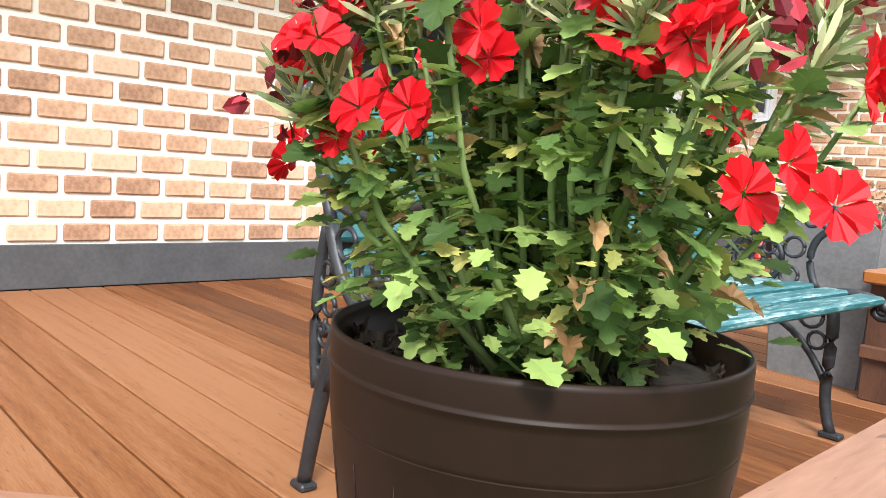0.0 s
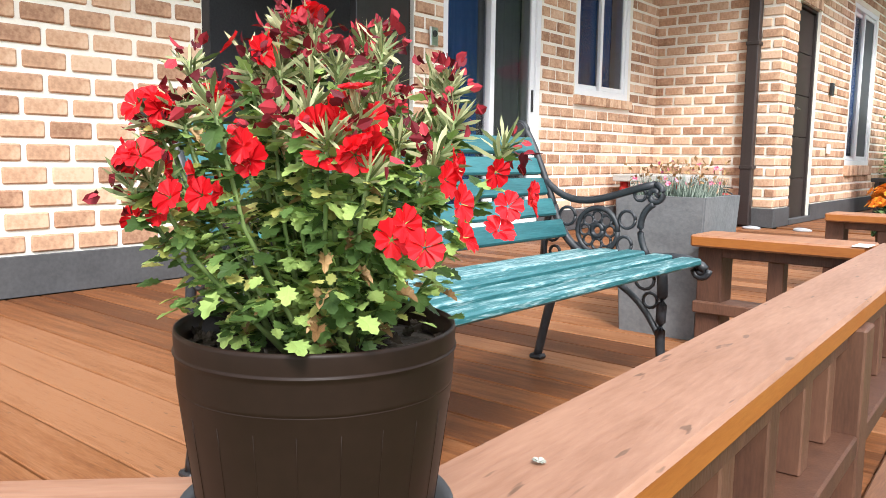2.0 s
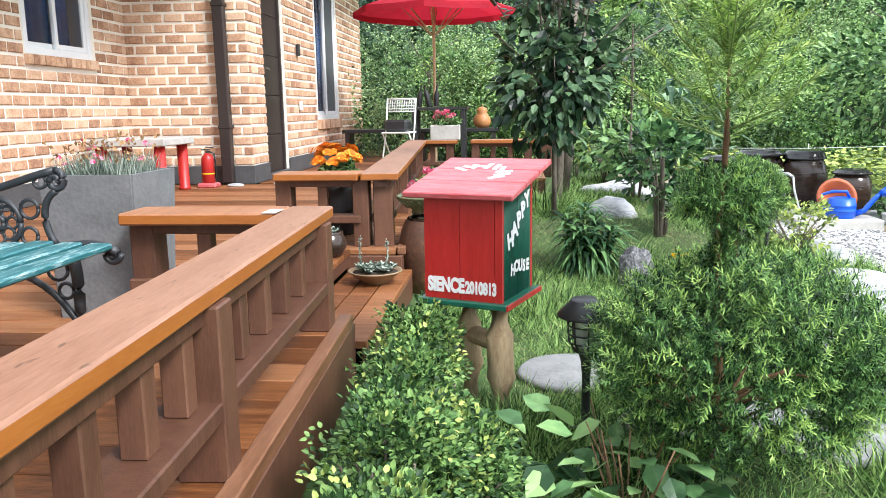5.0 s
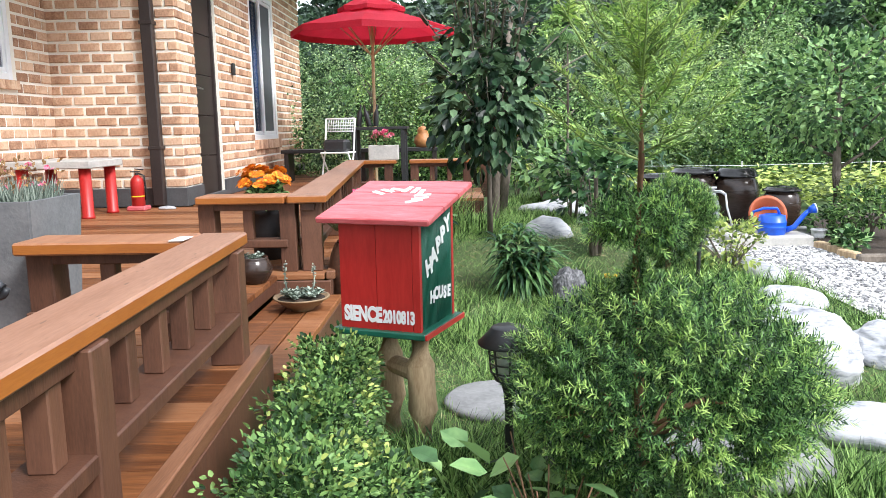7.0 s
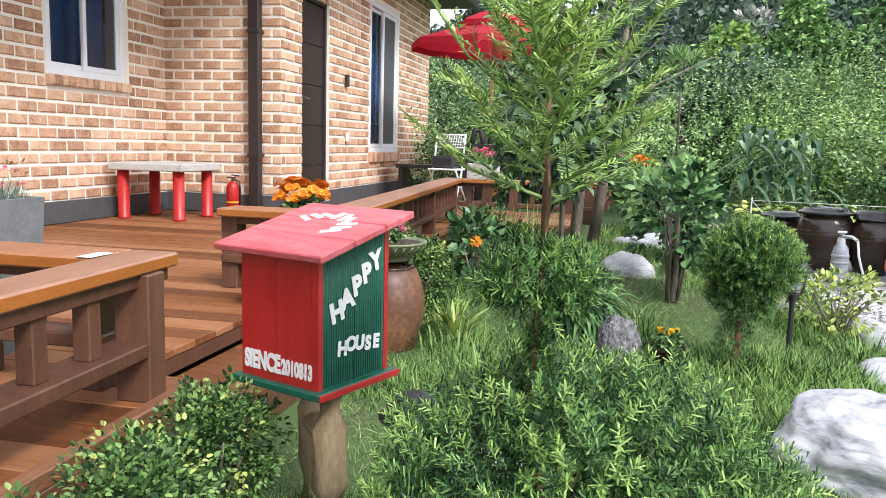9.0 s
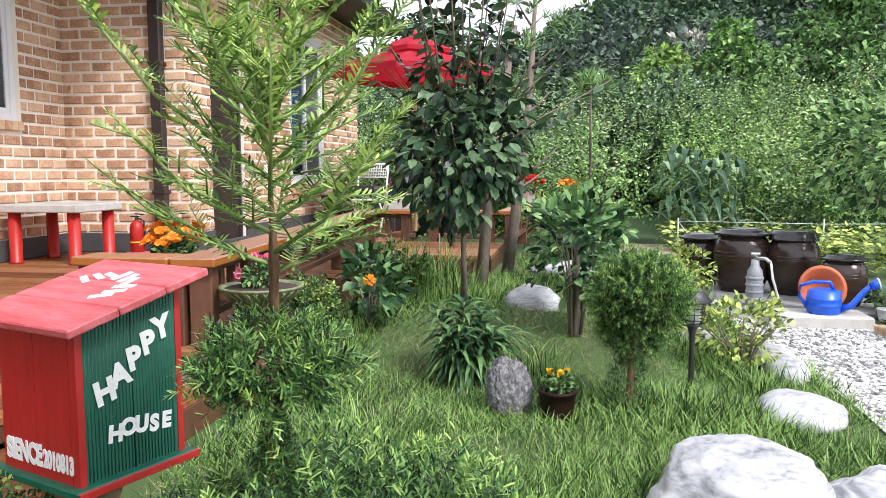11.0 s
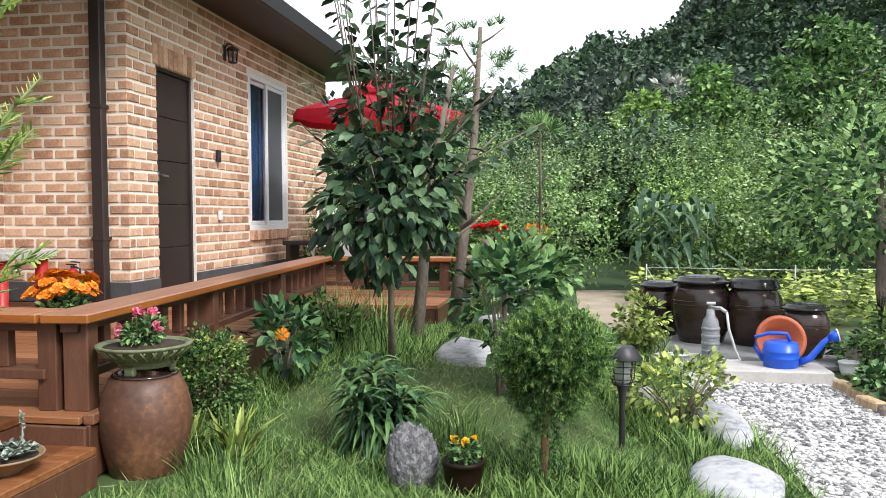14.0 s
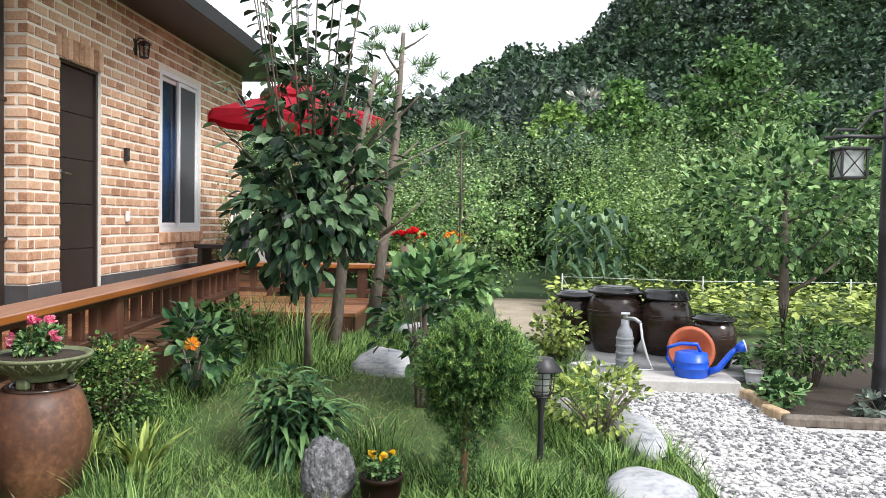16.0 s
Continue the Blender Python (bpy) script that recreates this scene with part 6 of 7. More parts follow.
# border timbers of the bed
for x0, y0, x1, y1 in ((3.40, 7.86, 4.15, 7.80), (4.17, 7.80, 5.1, 7.72)):
    bm = bmesh.new()
    L = math.hypot(x1 - x0, y1 - y0)
    box(bm, (0, -0.04, 0), (L, 0.04, 0.06), bev=0.012)
    o = part("edging_timber", bm, BARK)
    o.matrix_world = pose(x0, y0, 0, 0, 0, math.degrees(math.atan2(y1 - y0, x1 - x0)))
    tagged(o, "weathered grey timber edging the flower bed", "edging", "bed edging")
for i, (x, y) in enumerate(((3.42, 8.02), (3.44, 8.22), (3.43, 8.42))):
    bm = bmesh.new()
    box(bm, (-0.035, -0.09, 0), (0.035, 0.09, 0.06), bev=0.008)
    o = part("edging_brick", bm, LOG)
    o.matrix_world = pose(x, y, 0, 0, 0, 12)
    tagged(o, "pale brick edging the flower bed", "brick", "edging bricks")
fb = bmesh.new()
vs = [fb.verts.new(p) for p in ((3.47, 7.9, 0.02), (7.0, 7.7, 0.02), (7.0, 10.6, 0.02), (3.75, 10.6, 0.02))]
fb.faces.new(vs)
tagged(part("flower_bed", fb, SOIL), "brown earth of the flower bed", "soil", kind="structure")


# ---- small pots ----
mg = pot("marigold_pot", pose(1.445, 6.48, 0), 0.078, 0.058, 0.125, POTBROWN, "dark brown plastic pot of yellow marigolds", "potted plant")
crown("foliage", (0, 0, 0.16), (0.06, 0.06, 0.045), 26, 12, 0.022, BUSHLEAF, mg)
P = np.array([(-0.03, -0.02, 0.205), (0.012, -0.03, 0.20), (0.04, 0.01, 0.198)])
P = np.repeat(P, 14, 0) + 0.007 * unit(42)
v, f = scatter(PETAL5, PETAL5_F, P, ahead_random(42), unit(42), 0.022)
raw("blossom", v, f, YELLOWPETAL, mg)
bm = bmesh.new()
stalks(bm, (0, 0, 0.10), 9, 0.05, 0.1, 0.002)
part("branchwork", bm, STEM, mg)

ur = thing("earthen_urn", pose(0.13, 6.545, 0), "tall brown earthenware urn standing in the grass", "urn")
bm = bmesh.new()
lathe(bm, [(0.138, 0), (0.143, 0.005), (0.166, 0.10), (0.182, 0.19), (0.180, 0.26), (0.162, 0.335), (0.139, 0.388), (0.128, 0.393)], 48)
part("body", bm, TERRA, ur)
bm = bmesh.new()
lathe(bm, [(0.108, 0.390), (0.126, 0.391), (0.130, 0.397), (0.124, 0.404), (0.110, 0.405), (0.106, 0.395)], 48)
part("rim", bm, ONGGI, ur, "dark rim")
ub = thing("glazed_bowl", pose(0.13, 6.545, 0.430), "mossy green relief bowl with pink geraniums on the urn", "potted plant")
bm = bmesh.new()
lathe(bm, [(0.10, 0), (0.105, 0.006), (0.10, 0.018), (0.13, 0.03), (0.178, 0.078), (0.188, 0.085), (0.187, 0.094), (0.17, 0.092), (0.16, 0.08)], 48)
part("bowl", bm, GLAZEGREEN, ub)
for k in range(3):
    bm = bmesh.new()
    a = k * 2.094 + 0.5
    box(bm, (-0.022, -0.014, -0.025), (0.022, 0.014, 0.012), Matrix.Translation((0.105 * math.cos(a), 0.105 * math.sin(a), 0)) @ Matrix.Rotation(a + 1.57, 4, "Z"), bev=0.006)
    part("foot", bm, GLAZEGREEN, ub)
bm = bmesh.new()
for i in range(26):
    a = 2 * math.pi * i / 26
    for s in (-1, 1):
        tube(bm, [(0.135 * math.cos(a), 0.135 * math.sin(a), 0.033), (0.180 * math.cos(a + s * 0.16), 0.180 * math.sin(a + s * 0.16), 0.077)], 0.004, 5)
part("relief", bm, GLAZEGREEN, ub)
bm = bmesh.new()
lathe(bm, [(0.001, 0.06), (0.158, 0.079), (0.16, 0.084), (0.001, 0.092)], 24)
part("soil", bm, SOIL, ub)
crown("foliage", (0.0, 0, 0.145), (0.085, 0.085, 0.06), 44, 14, 0.026, BUSHLEAF, ub)
P = np.repeat(np.array([(-0.01, -0.02, 0.22), (0.075, -0.03, 0.165), (-0.09, -0.03, 0.15), (0.03, 0.02, 0.21), (-0.11, 0.0, 0.13)]), 9, 0) + 0.016 * unit(45)
v, f = scatter(PETAL5, PETAL5_F, P, ahead_random(45), unit(45), 0.026)
raw("blossom", v, f, PINKPETAL, ub)


# ---- yews ----
def needle_sprays(starts, dirs, lengths, per, nlen, material, parent, name="needle_foliage", droop=0.15, label="", twig=None, round_=False):
    """Needles along curved twigs, ranked in two rows or set all round."""
    starts, dirs = np.asarray(starts, float), np.asarray(dirs, float)
    dirs = dirs / np.linalg.norm(dirs, axis=1, keepdims=True)
    n = len(starts)
    lengths = np.broadcast_to(np.asarray(lengths, float), (n,))
    s = (np.arange(per) + 0.5) / per
    pos = starts[:, None] + dirs[:, None] * (lengths[:, None] * s)[..., None]
    pos[..., 2] -= droop * lengths[:, None] * s * s
    up = unit(n) * 0.5 + np.array([0, 0, 1.0])
    side = np.cross(dirs, up)
    side /= np.linalg.norm(side, axis=1, keepdims=True)
    sign = np.where(np.arange(per) % 2 == 0, 1.0, -1.0)[None, :, None]
    ah = side[:, None] * sign + dirs[:, None] * (0.55 + 0.5 * s[None, :, None]) + 0.16 * rng.normal(size=(n, per, 3))
    if round_:
        top = np.cross(side, dirs)
        turn = (np.arange(per) * 2.4)[None, :, None]
        ah = side[:, None] * np.cos(turn) + top[:, None] * np.sin(turn) + dirs[:, None] * (0.35 + 1.1 * s[None, :, None] ** 2) + 0.14 * rng.normal(size=(n, per, 3))
    size = nlen * (0.75 + 0.4 * rng.random((n, per))) * (1 - 0.35 * s[None] ** 3)
    v, f = scatter(NEEDLE, NEEDLE_F, pos.reshape(-1, 3), ah.reshape(-1, 3), np.repeat(up, per, 0), size.reshape(-1), 1.5)
    ob = raw(name, v, f, material, parent, label)
    if twig is not None:
        for i in range(n):
            e = dirs[i] * lengths[i]
            tube(twig, [starts[i], starts[i] + e * 0.5 - np.array([0, 0, droop * lengths[i] * 0.25]), starts[i] + e - np.array([0, 0, droop * lengths[i]])], 0.0017, 4, 0.0008)
    return ob


def yew_mound(parent, centre, radii, n, length, per, nlen, material, tips=0.35, under=-0.35):
    d = unit(n)
    d = d[d[:, 2] > under]
    q = 0.55 + 0.45 * rng.random(len(d)) ** 0.5
    bump = np.array([1 + 0.16 * noise.noise(Vector(v) * 2.2) for v in d])
    p = np.asarray(centre) + d * np.asarray(radii) * (q * bump)[:, None]
    ah = d * np.array([1, 1, 0.7]) + np.array([0, 0, 0.45]) + 0.45 * unit(len(d))
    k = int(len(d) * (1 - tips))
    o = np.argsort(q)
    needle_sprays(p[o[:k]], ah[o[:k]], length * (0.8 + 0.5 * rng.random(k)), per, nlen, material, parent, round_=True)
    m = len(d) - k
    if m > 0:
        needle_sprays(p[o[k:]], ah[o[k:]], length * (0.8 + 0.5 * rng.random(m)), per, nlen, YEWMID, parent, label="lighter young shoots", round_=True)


yew = thing("clipped_yew", pose(1.085, 4.305, 0), "tiered clipped yew with a broad skirt and open upper branches", "yew tree")
tw = bmesh.new()
tube(tw, [(0.0, 0, 0), (0.012, 0, 0.3), (-0.004, 0.004, 0.62), (0.004, 0, 0.9), (0.0, 0, 1.10)], 0.015, 10, 0.006)
for i in range(14):
    a = i * 2.4
    tube(tw, [(0, 0, 0.12 + 0.008 * i), (0.15 * math.cos(a), 0.15 * math.sin(a), 0.22 + 0.008 * i), (0.24 * math.cos(a), 0.24 * math.sin(a), 0.27 + 0.004 * i)], 0.006, 6, 0.003)
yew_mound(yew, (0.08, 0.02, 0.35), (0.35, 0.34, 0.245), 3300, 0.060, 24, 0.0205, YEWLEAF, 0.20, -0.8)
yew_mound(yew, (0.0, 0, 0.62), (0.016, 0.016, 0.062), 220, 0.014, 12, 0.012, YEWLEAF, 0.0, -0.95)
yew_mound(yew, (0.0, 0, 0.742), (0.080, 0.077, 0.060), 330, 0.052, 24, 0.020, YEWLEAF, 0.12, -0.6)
tw2 = bmesh.new()
S, A, L = [], [], []
S2, A2, L2 = [], [], []
for i in range(19):
    # main limbs leave the stem in whorls and curve upwards
    f_ = i / 18
    a = i * 2.399 + 0.9
    z = 0.885 + 0.27 * f_
    up_ = 0.45 + 0.75 * f_ + rnd.uniform(-0.08, 0.15)
    ln = (0.30 + 0.10 * f_ - 0.22 * max(0.0, f_ - 0.55)) * rnd.uniform(0.72, 1.05)
    if math.sin(a) < -0.5:
        ln *= 0.8
    d = Vector((math.cos(a), math.sin(a), up_)).normalized()
    lift = Vector((0, 0, 0.10 * ln))
    root = Vector((0, 0, z))
    mid_, tip_ = root + d * ln * 0.55 - lift * 0.5, root + d * ln + lift
    tube(tw2, [root, mid_, tip_], 0.0036, 5, 0.0014)
    S.append(mid_[:]); A.append((tip_ - mid_)[:]); L.append((tip_ - mid_).length * 1.06)
    S2.append((root + (mid_ - root) * 0.25)[:]); A2.append((mid_ - root)[:]); L2.append((mid_ - root).length * 0.75)
    for k in range(10):
        t = 0.12 + 0.80 * (k + rnd.random() * 0.6) / 10
        q = root + d * ln * t + lift * (t * t * 1.6 - 0.6 * t)
        side = d.cross(Vector((0, 0, 1))).normalized() * (1 if k % 2 else -1)
        e = (d * 0.7 + side * rnd.uniform(0.7, 1.2) + Vector((0, 0, rnd.uniform(-0.25, 0.45)))).normalized()
        n_ = rnd.uniform(0.06, 0.125) * (1.2 - 0.8 * t)
        (S if k > 7 else S2).append(q[:]); (A if k > 7 else A2).append(e[:]); (L if k > 7 else L2).append(n_)
for i in range(5):
    a = i * 1.9 + 0.5
    d = Vector((0.30 * math.cos(a), 0.30 * math.sin(a), 1)).normalized()
    ln = 0.17 + 0.03 * (i % 3)
    S.append((0, 0, 1.08)); A.append(d[:]); L.append(ln)
    tube(tw2, [(0, 0, 1.06), Vector((0, 0, 1.08)) + d * ln], 0.0032, 5, 0.0014)
    for k in range(4):
        side = d.cross(Vector((math.cos(k * 1.7), math.sin(k * 1.7), 0))).normalized()
        S.append((Vector((0, 0, 1.08)) + d * ln * (0.2 + 0.18 * k))[:]); A.append((d + side * 0.8)[:]); L.append(0.055)
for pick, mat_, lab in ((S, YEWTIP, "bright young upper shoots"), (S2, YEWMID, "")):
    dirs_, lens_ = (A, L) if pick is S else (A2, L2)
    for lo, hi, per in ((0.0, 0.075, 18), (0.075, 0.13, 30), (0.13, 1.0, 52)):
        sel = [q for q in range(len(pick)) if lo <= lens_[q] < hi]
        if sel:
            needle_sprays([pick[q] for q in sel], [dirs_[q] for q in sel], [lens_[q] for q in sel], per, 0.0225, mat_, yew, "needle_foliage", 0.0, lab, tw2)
part("trunk", tw, REDBARK, yew, "thin reddish trunk and lower limbs")
part("branchwork", tw2, STEM, yew, "thin green upper twigs")

yb = thing("clipped_yew", pose(1.755, 6.55, 0), "small round-headed clipped yew on a dark stem", "yew tree")
tw = bmesh.new()
tube(tw, [(-0.02, 0, 0), (-0.01, 0, 0.15), (0.0, 0, 0.36), (0.02, 0, 0.5)], 0.017, 10, 0.011)
part("trunk", tw, REDBARK, yb)
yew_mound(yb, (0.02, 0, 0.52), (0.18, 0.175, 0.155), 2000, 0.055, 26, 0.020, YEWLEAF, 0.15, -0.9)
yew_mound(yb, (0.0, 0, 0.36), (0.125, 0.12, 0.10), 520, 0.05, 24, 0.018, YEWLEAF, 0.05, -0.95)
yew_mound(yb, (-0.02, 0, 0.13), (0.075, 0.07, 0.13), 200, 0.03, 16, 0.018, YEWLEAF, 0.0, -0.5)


# ---- shrubs ----
def shrub(name, x, y, centre_z, radii, n_clump, n_leaf, size, material, label, category="shrub", stems=8, spread=0.25, shape=LEAF, faces=LEAF_F, fill=0.5, droop=0.0, bark=BARK, width=1.0):
    t = thing(name, pose(x, y, gz(x, y)), label, category)
    bm = bmesh.new()
    for i in range(stems):
        a = rnd.uniform(0, 6.283)
        q = rnd.uniform(0.3, 0.85)
        tube(bm, [(0.03 * math.cos(a), 0.03 * math.sin(a), 0), (0.4 * q * radii[0] * math.cos(a), 0.4 * q * radii[1] * math.sin(a), centre_z * 0.6), (q * radii[0] * math.cos(a), q * radii[1] * math.sin(a), centre_z + radii[2] * 0.5 * rnd.uniform(-0.2, 1))], 0.008, 6, 0.003)
    part("branchwork", bm, bark, t)
    crown("foliage", (0, 0, centre_z), radii, n_clump, n_leaf, size, material, t, spread, shape, faces, droop, fill, width=width)
    return t


HEDGE = [(0.36, 3.45, 0.22, (0.16, 0.22, 0.18)), (0.34, 3.85, 0.23, (0.15, 0.22, 0.19)), (0.32, 4.25, 0.23, (0.15, 0.20, 0.18)), (0.28, 4.62, 0.22, (0.15, 0.18, 0.18)), (0.46, 4.02, 0.15, (0.13, 0.2, 0.13))]
for x, y, cz, r in HEDGE:
    h = shrub("boxwood_bush", x, y, cz, r, 150, 38, 0.0155, BOXLEAF, "dense fresh green boxwood bush against the deck", "bush", 10, 0.22, LEAF, LEAF_F, 0.35)
    crown("young_growth", (0, 0, cz + 0.03), tuple(v * 1.0 for v in r), 26, 12, 0.015, LIMELEAF, h, 0.16, fill=0.85)
shrub("boxwood_bush", 0.14, 7.12, 0.22, (0.17, 0.2, 0.23), 190, 34, 0.019, BOXLEAF, "upright boxwood bush with bright tips beside the urn", "bush", 8, 0.22)
crown("young_growth", (0, 0, 0.32), (0.15, 0.17, 0.12), 34, 14, 0.02, LIMELEAF, bpy.data.objects["boxwood_bush.005"], 0.2, fill=0.7)

# lily with long drooping leaves
ly = thing("lily_plant", pose(0.99, 6.92, gz(0.99, 6.92)), "leafy plant with long arching dark green leaves", "plant")
bm = bmesh.new()
LV, LF = [], []
for sx, sy, hh in ((0, 0, 0.40), (0.15, -0.06, 0.27), (-0.12, 0.03, 0.33), (0.08, 0.10, 0.34), (-0.05, -0.10, 0.27), (0.20, 0.05, 0.22)):
    tube(bm, [(sx * 0.4, sy * 0.4, 0), (sx * 0.8, sy * 0.8, hh * 0.6), (sx, sy, hh)], 0.008, 6, 0.005)
    for k in range(58):
        t = 0.16 + 0.84 * (k / 58)
        a = k * 2.399
        c = Vector((sx * t, sy * t, hh * t))
        d = Vector((math.cos(a), math.sin(a), 0))
        w = Vector((-d.y, d.x, 0))
        ln = (0.22 - 0.07 * t) * rnd.uniform(0.85, 1.2)
        b = len(LV)
        for s, wd in ((0, 0.4), (0.25, 1.0), (0.5, 0.95), (0.75, 0.6), (1.0, 0.05)):
            pt = c + d * ln * (s * 0.9) + Vector((0, 0, ln * ((0.55 + 0.3 * t) * s - (1.05 - 0.35 * t) * s * s * 1.1)))
            wv = w * 0.0135 * wd
            LV += [(pt - wv)[:], (pt + Vector((0, 0, -0.003)))[:], (pt + wv)[:]]
        for j in range(4):
            q = b + 3 * j
            LF += [(q, q + 1, q + 4, q + 3), (q + 1, q + 2, q + 5, q + 4)]
part("branchwork", bm, STEM, ly)
raw("foliage", LV, LF, LILYLEAF, ly)

# broad-leaved shrub beside the deck
fs_ = shrub("rose_of_sharon", 0.36, 7.5, 0.24, (0.18, 0.18, 0.18), 30, 7, 0.075, LILYLEAF, "broad-leaved shrub with one orange flower in front of the deck", "shrub", 7, 0.3)
v, f = scatter(PETAL5, PETAL5_F, [(0.05, -0.15, 0.29)], [(0.1, -1, 0.4)], [(0, 0, 1)], 0.06)
raw("flower", v, f, ORANGEPETAL, fs_, "single orange flower")
shrub("dark_shrub", 0.30, 8.2, 0.20, (0.22, 0.26, 0.16), 60, 16, 0.045, BOXLEAF, "low rounded green shrub before the railing", "shrub")
shrub("leafy_shrub", 1.52, 7.45, 0.47, (0.23, 0.22, 0.27), 44, 10, 0.068, LILYLEAF, "open leafy shrub with large mid-green leaves", "shrub", 9, 0.3)
bm = bmesh.new()
tube(bm, [(0, 0, 0), (0.01, 0, 0.2), (0.0, 0.01, 0.5)], 0.02, 8, 0.014)
part("trunk", bm, BARK, bpy.data.objects["leafy_shrub"])
shrub("azalea", 2.36, 7.42, 0.22, (0.27, 0.23, 0.15), 62, 11, 0.036, LIMELEAF, "sparse azalea with pale green leaves and bare twigs", "shrub", 16, 0.2, fill=0.6)
shrub("azalea", 2.36, 9.4, 0.28, (0.2, 0.18, 0.16), 50, 13, 0.045, LIMELEAF, "bright green bush beside the jars", "shrub", 8, 0.22)
shrub("leafy_shrub", 1.55, 8.7, 0.42, (0.3, 0.3, 0.24), 40, 10, 0.08, BUSHLEAF, "leafy green shrub among the rocks", "shrub", 7)
shrub("leafy_shrub", 1.5, 10.2, 0.4, (0.4, 0.3, 0.25), 50, 10, 0.08, BUSHLEAF, "leafy green shrub near the path", "shrub", 7)
shrub("small_bush", 3.95, 8.85, 0.27, (0.32, 0.28, 0.16), 80, 18, 0.035, BOXLEAF, "flat-topped fine leaved bush in the flower bed", "shrub", 12)
shrub("bed_plant", 3.55, 8.25, 0.10, (0.14, 0.13, 0.08), 20, 10, 0.06, BUSHLEAF, "low broad-leaved bed plant", "plant", 4)
shrub("bed_plant", 4.0, 8.05, 0.08, (0.13, 0.12, 0.06), 20, 10, 0.055, SILVERLEAF, "low grey-green bed plant", "plant", 4)
shrub("bed_plant", 4.5, 8.5, 0.12, (0.25, 0.2, 0.1), 26, 10, 0.06, BUSHLEAF, "low broad-leaved bed plant", "plant", 4)
shrub("bed_plant", 3.75, 9.1, 0.12, (0.2, 0.2, 0.1), 22, 10, 0.05, BUSHLEAF, "low broad-leaved bed plant", "plant", 4)
wp2 = pot("white_pot", pose(3.62, 8.95, 0.0), 0.06, 0.045, 0.09, WHITEPAINT, "small white plastic pot in the flower bed")
# broad leaves in the near grass
nb = thing("climbing_plant", pose(0.86, 4.18, 0), "sprawling plant with broad pointed green leaves", "plant")
bm = bmesh.new()
stalks(bm, (0, 0, 0), 12, 0.22, 0.24, 0.003)
part("branchwork", bm, REDBARK, nb)
n = 46
p, dd = ring_leaves(n, 0.05, 0.26, 0.06, 0.26, (0, 0, 0), 0.3)
v, f = scatter(LEAF, LEAF_F, p, dd, unit(n) * 0.4 + np.array([0, 0, 1.0]), 0.06 + 0.045 * rng.random(n), 1.15)
raw("foliage", v, f, BUSHLEAF, nb)
n = 50
p, dd = ring_leaves(n, 0.02, 0.2, 0.03, 0.14, (0, 0, 0), 0.3)
v, f = scatter(LEAF, LEAF_F, p + np.array([0.05, 0.0, 0]), dd, unit(n) * 0.4 + np.array([0, 0, 1.0]), 0.05 + 0.04 * rng.random(n), 1.1)
raw("foliage", v, f, BUSHLEAF, nb)
for x, y in ((0.20, 6.75), (0.42, 6.75)):
    tussock("dock_leaves", x, y, 40, 0.22, 0.06, LIMELEAF, "young weed with soft upright leaves beside the urn", 5.0)


# ---- trees ----
def branchy(bm, base, top, r, limbs, reach, lift, twig=0.004):
    base, top = Vector(base), Vector(top)
    pts = [base, base.lerp(top, 0.3) + Vector((rnd.gauss(0, 0.02), rnd.gauss(0, 0.02), 0)), base.lerp(top, 0.65) + Vector((rnd.gauss(0, 0.03), rnd.gauss(0, 0.03), 0)), top]
    tube(bm, pts, r, 10, r * 0.3)
    for i in range(limbs):
        t = 0.3 + 0.68 * (i + 0.5) / limbs
        a = i * 2.4 + rnd.uniform(-0.3, 0.3)
        p = base.lerp(top, t)
        q = reach * (1.05 - 0.55 * t)
        e = p + Vector((q * math.cos(a), q * math.sin(a), lift * q * rnd.uniform(0.8, 1.3)))
        tube(bm, [p, p.lerp(e, 0.5) + Vector((0, 0, -0.04 * q)), e], r * 0.4 * (1.1 - 0.6 * t), 6, twig)


pear = thing("pear_tree", pose(0.86, 7.85, gz(0.86, 7.85) - 0.01), "upright young tree with dense dark glossy leaves", "tree")
bm = bmesh.new()
branchy(bm, (0, 0, 0), (0.02, 0, 1.6), 0.022, 14, 0.4, 1.2, 0.003)
shoots = []
for i in range(20):
    a, q = i * 2.4, 0.10 + 0.34 * rnd.random()
    b0 = Vector((q * 0.6 * math.cos(a), q * 0.6 * math.sin(a), 1.15 + 0.3 * rnd.random()))
    e = Vector((q * 1.2 * math.cos(a), q * 1.2 * math.sin(a), 1.75 + 0.7 * rnd.random()))
    tube(bm, [b0, b0.lerp(e, 0.5), e], 0.006, 6, 0.002)
    shoots.append((b0, e))
for a, q, z in ((10, 0.85, 1.35), (25, 0.7, 1.2), (165, 0.5, 1.6), (190, 0.5, 1.35), (350, 0.6, 1.5)):
    b0 = Vector((0, 0, 0.8))
    e = Vector((q * math.cos(radians(a)), q * math.sin(radians(a)), z))
    tube(bm, [b0, b0.lerp(e, 0.5) + Vector((0, 0, 0.05)), e], 0.009, 6, 0.003)
    shoots.append((b0.lerp(e, 0.5), e))
part("trunk", bm, BARK, pear)
crown("crown", (0.0, 0, 0.93), (0.40, 0.38, 0.44), 92, 12, 0.092, PEARLEAF, pear, 0.24, droop=0.9, fill=0.25)
crown("crown", (0.0, 0, 1.40), (0.33, 0.32, 0.34), 13, 8, 0.085, PEARLEAF, pear, 0.22, droop=0.7, fill=0.5)
P, A = [], []
for b0, e in shoots:
    for k in range(14):
        P.append(b0.lerp(e, 0.05 + 0.95 * k / 13)[:])
        A.append((rnd.gauss(0, 1), rnd.gauss(0, 1), -0.35))
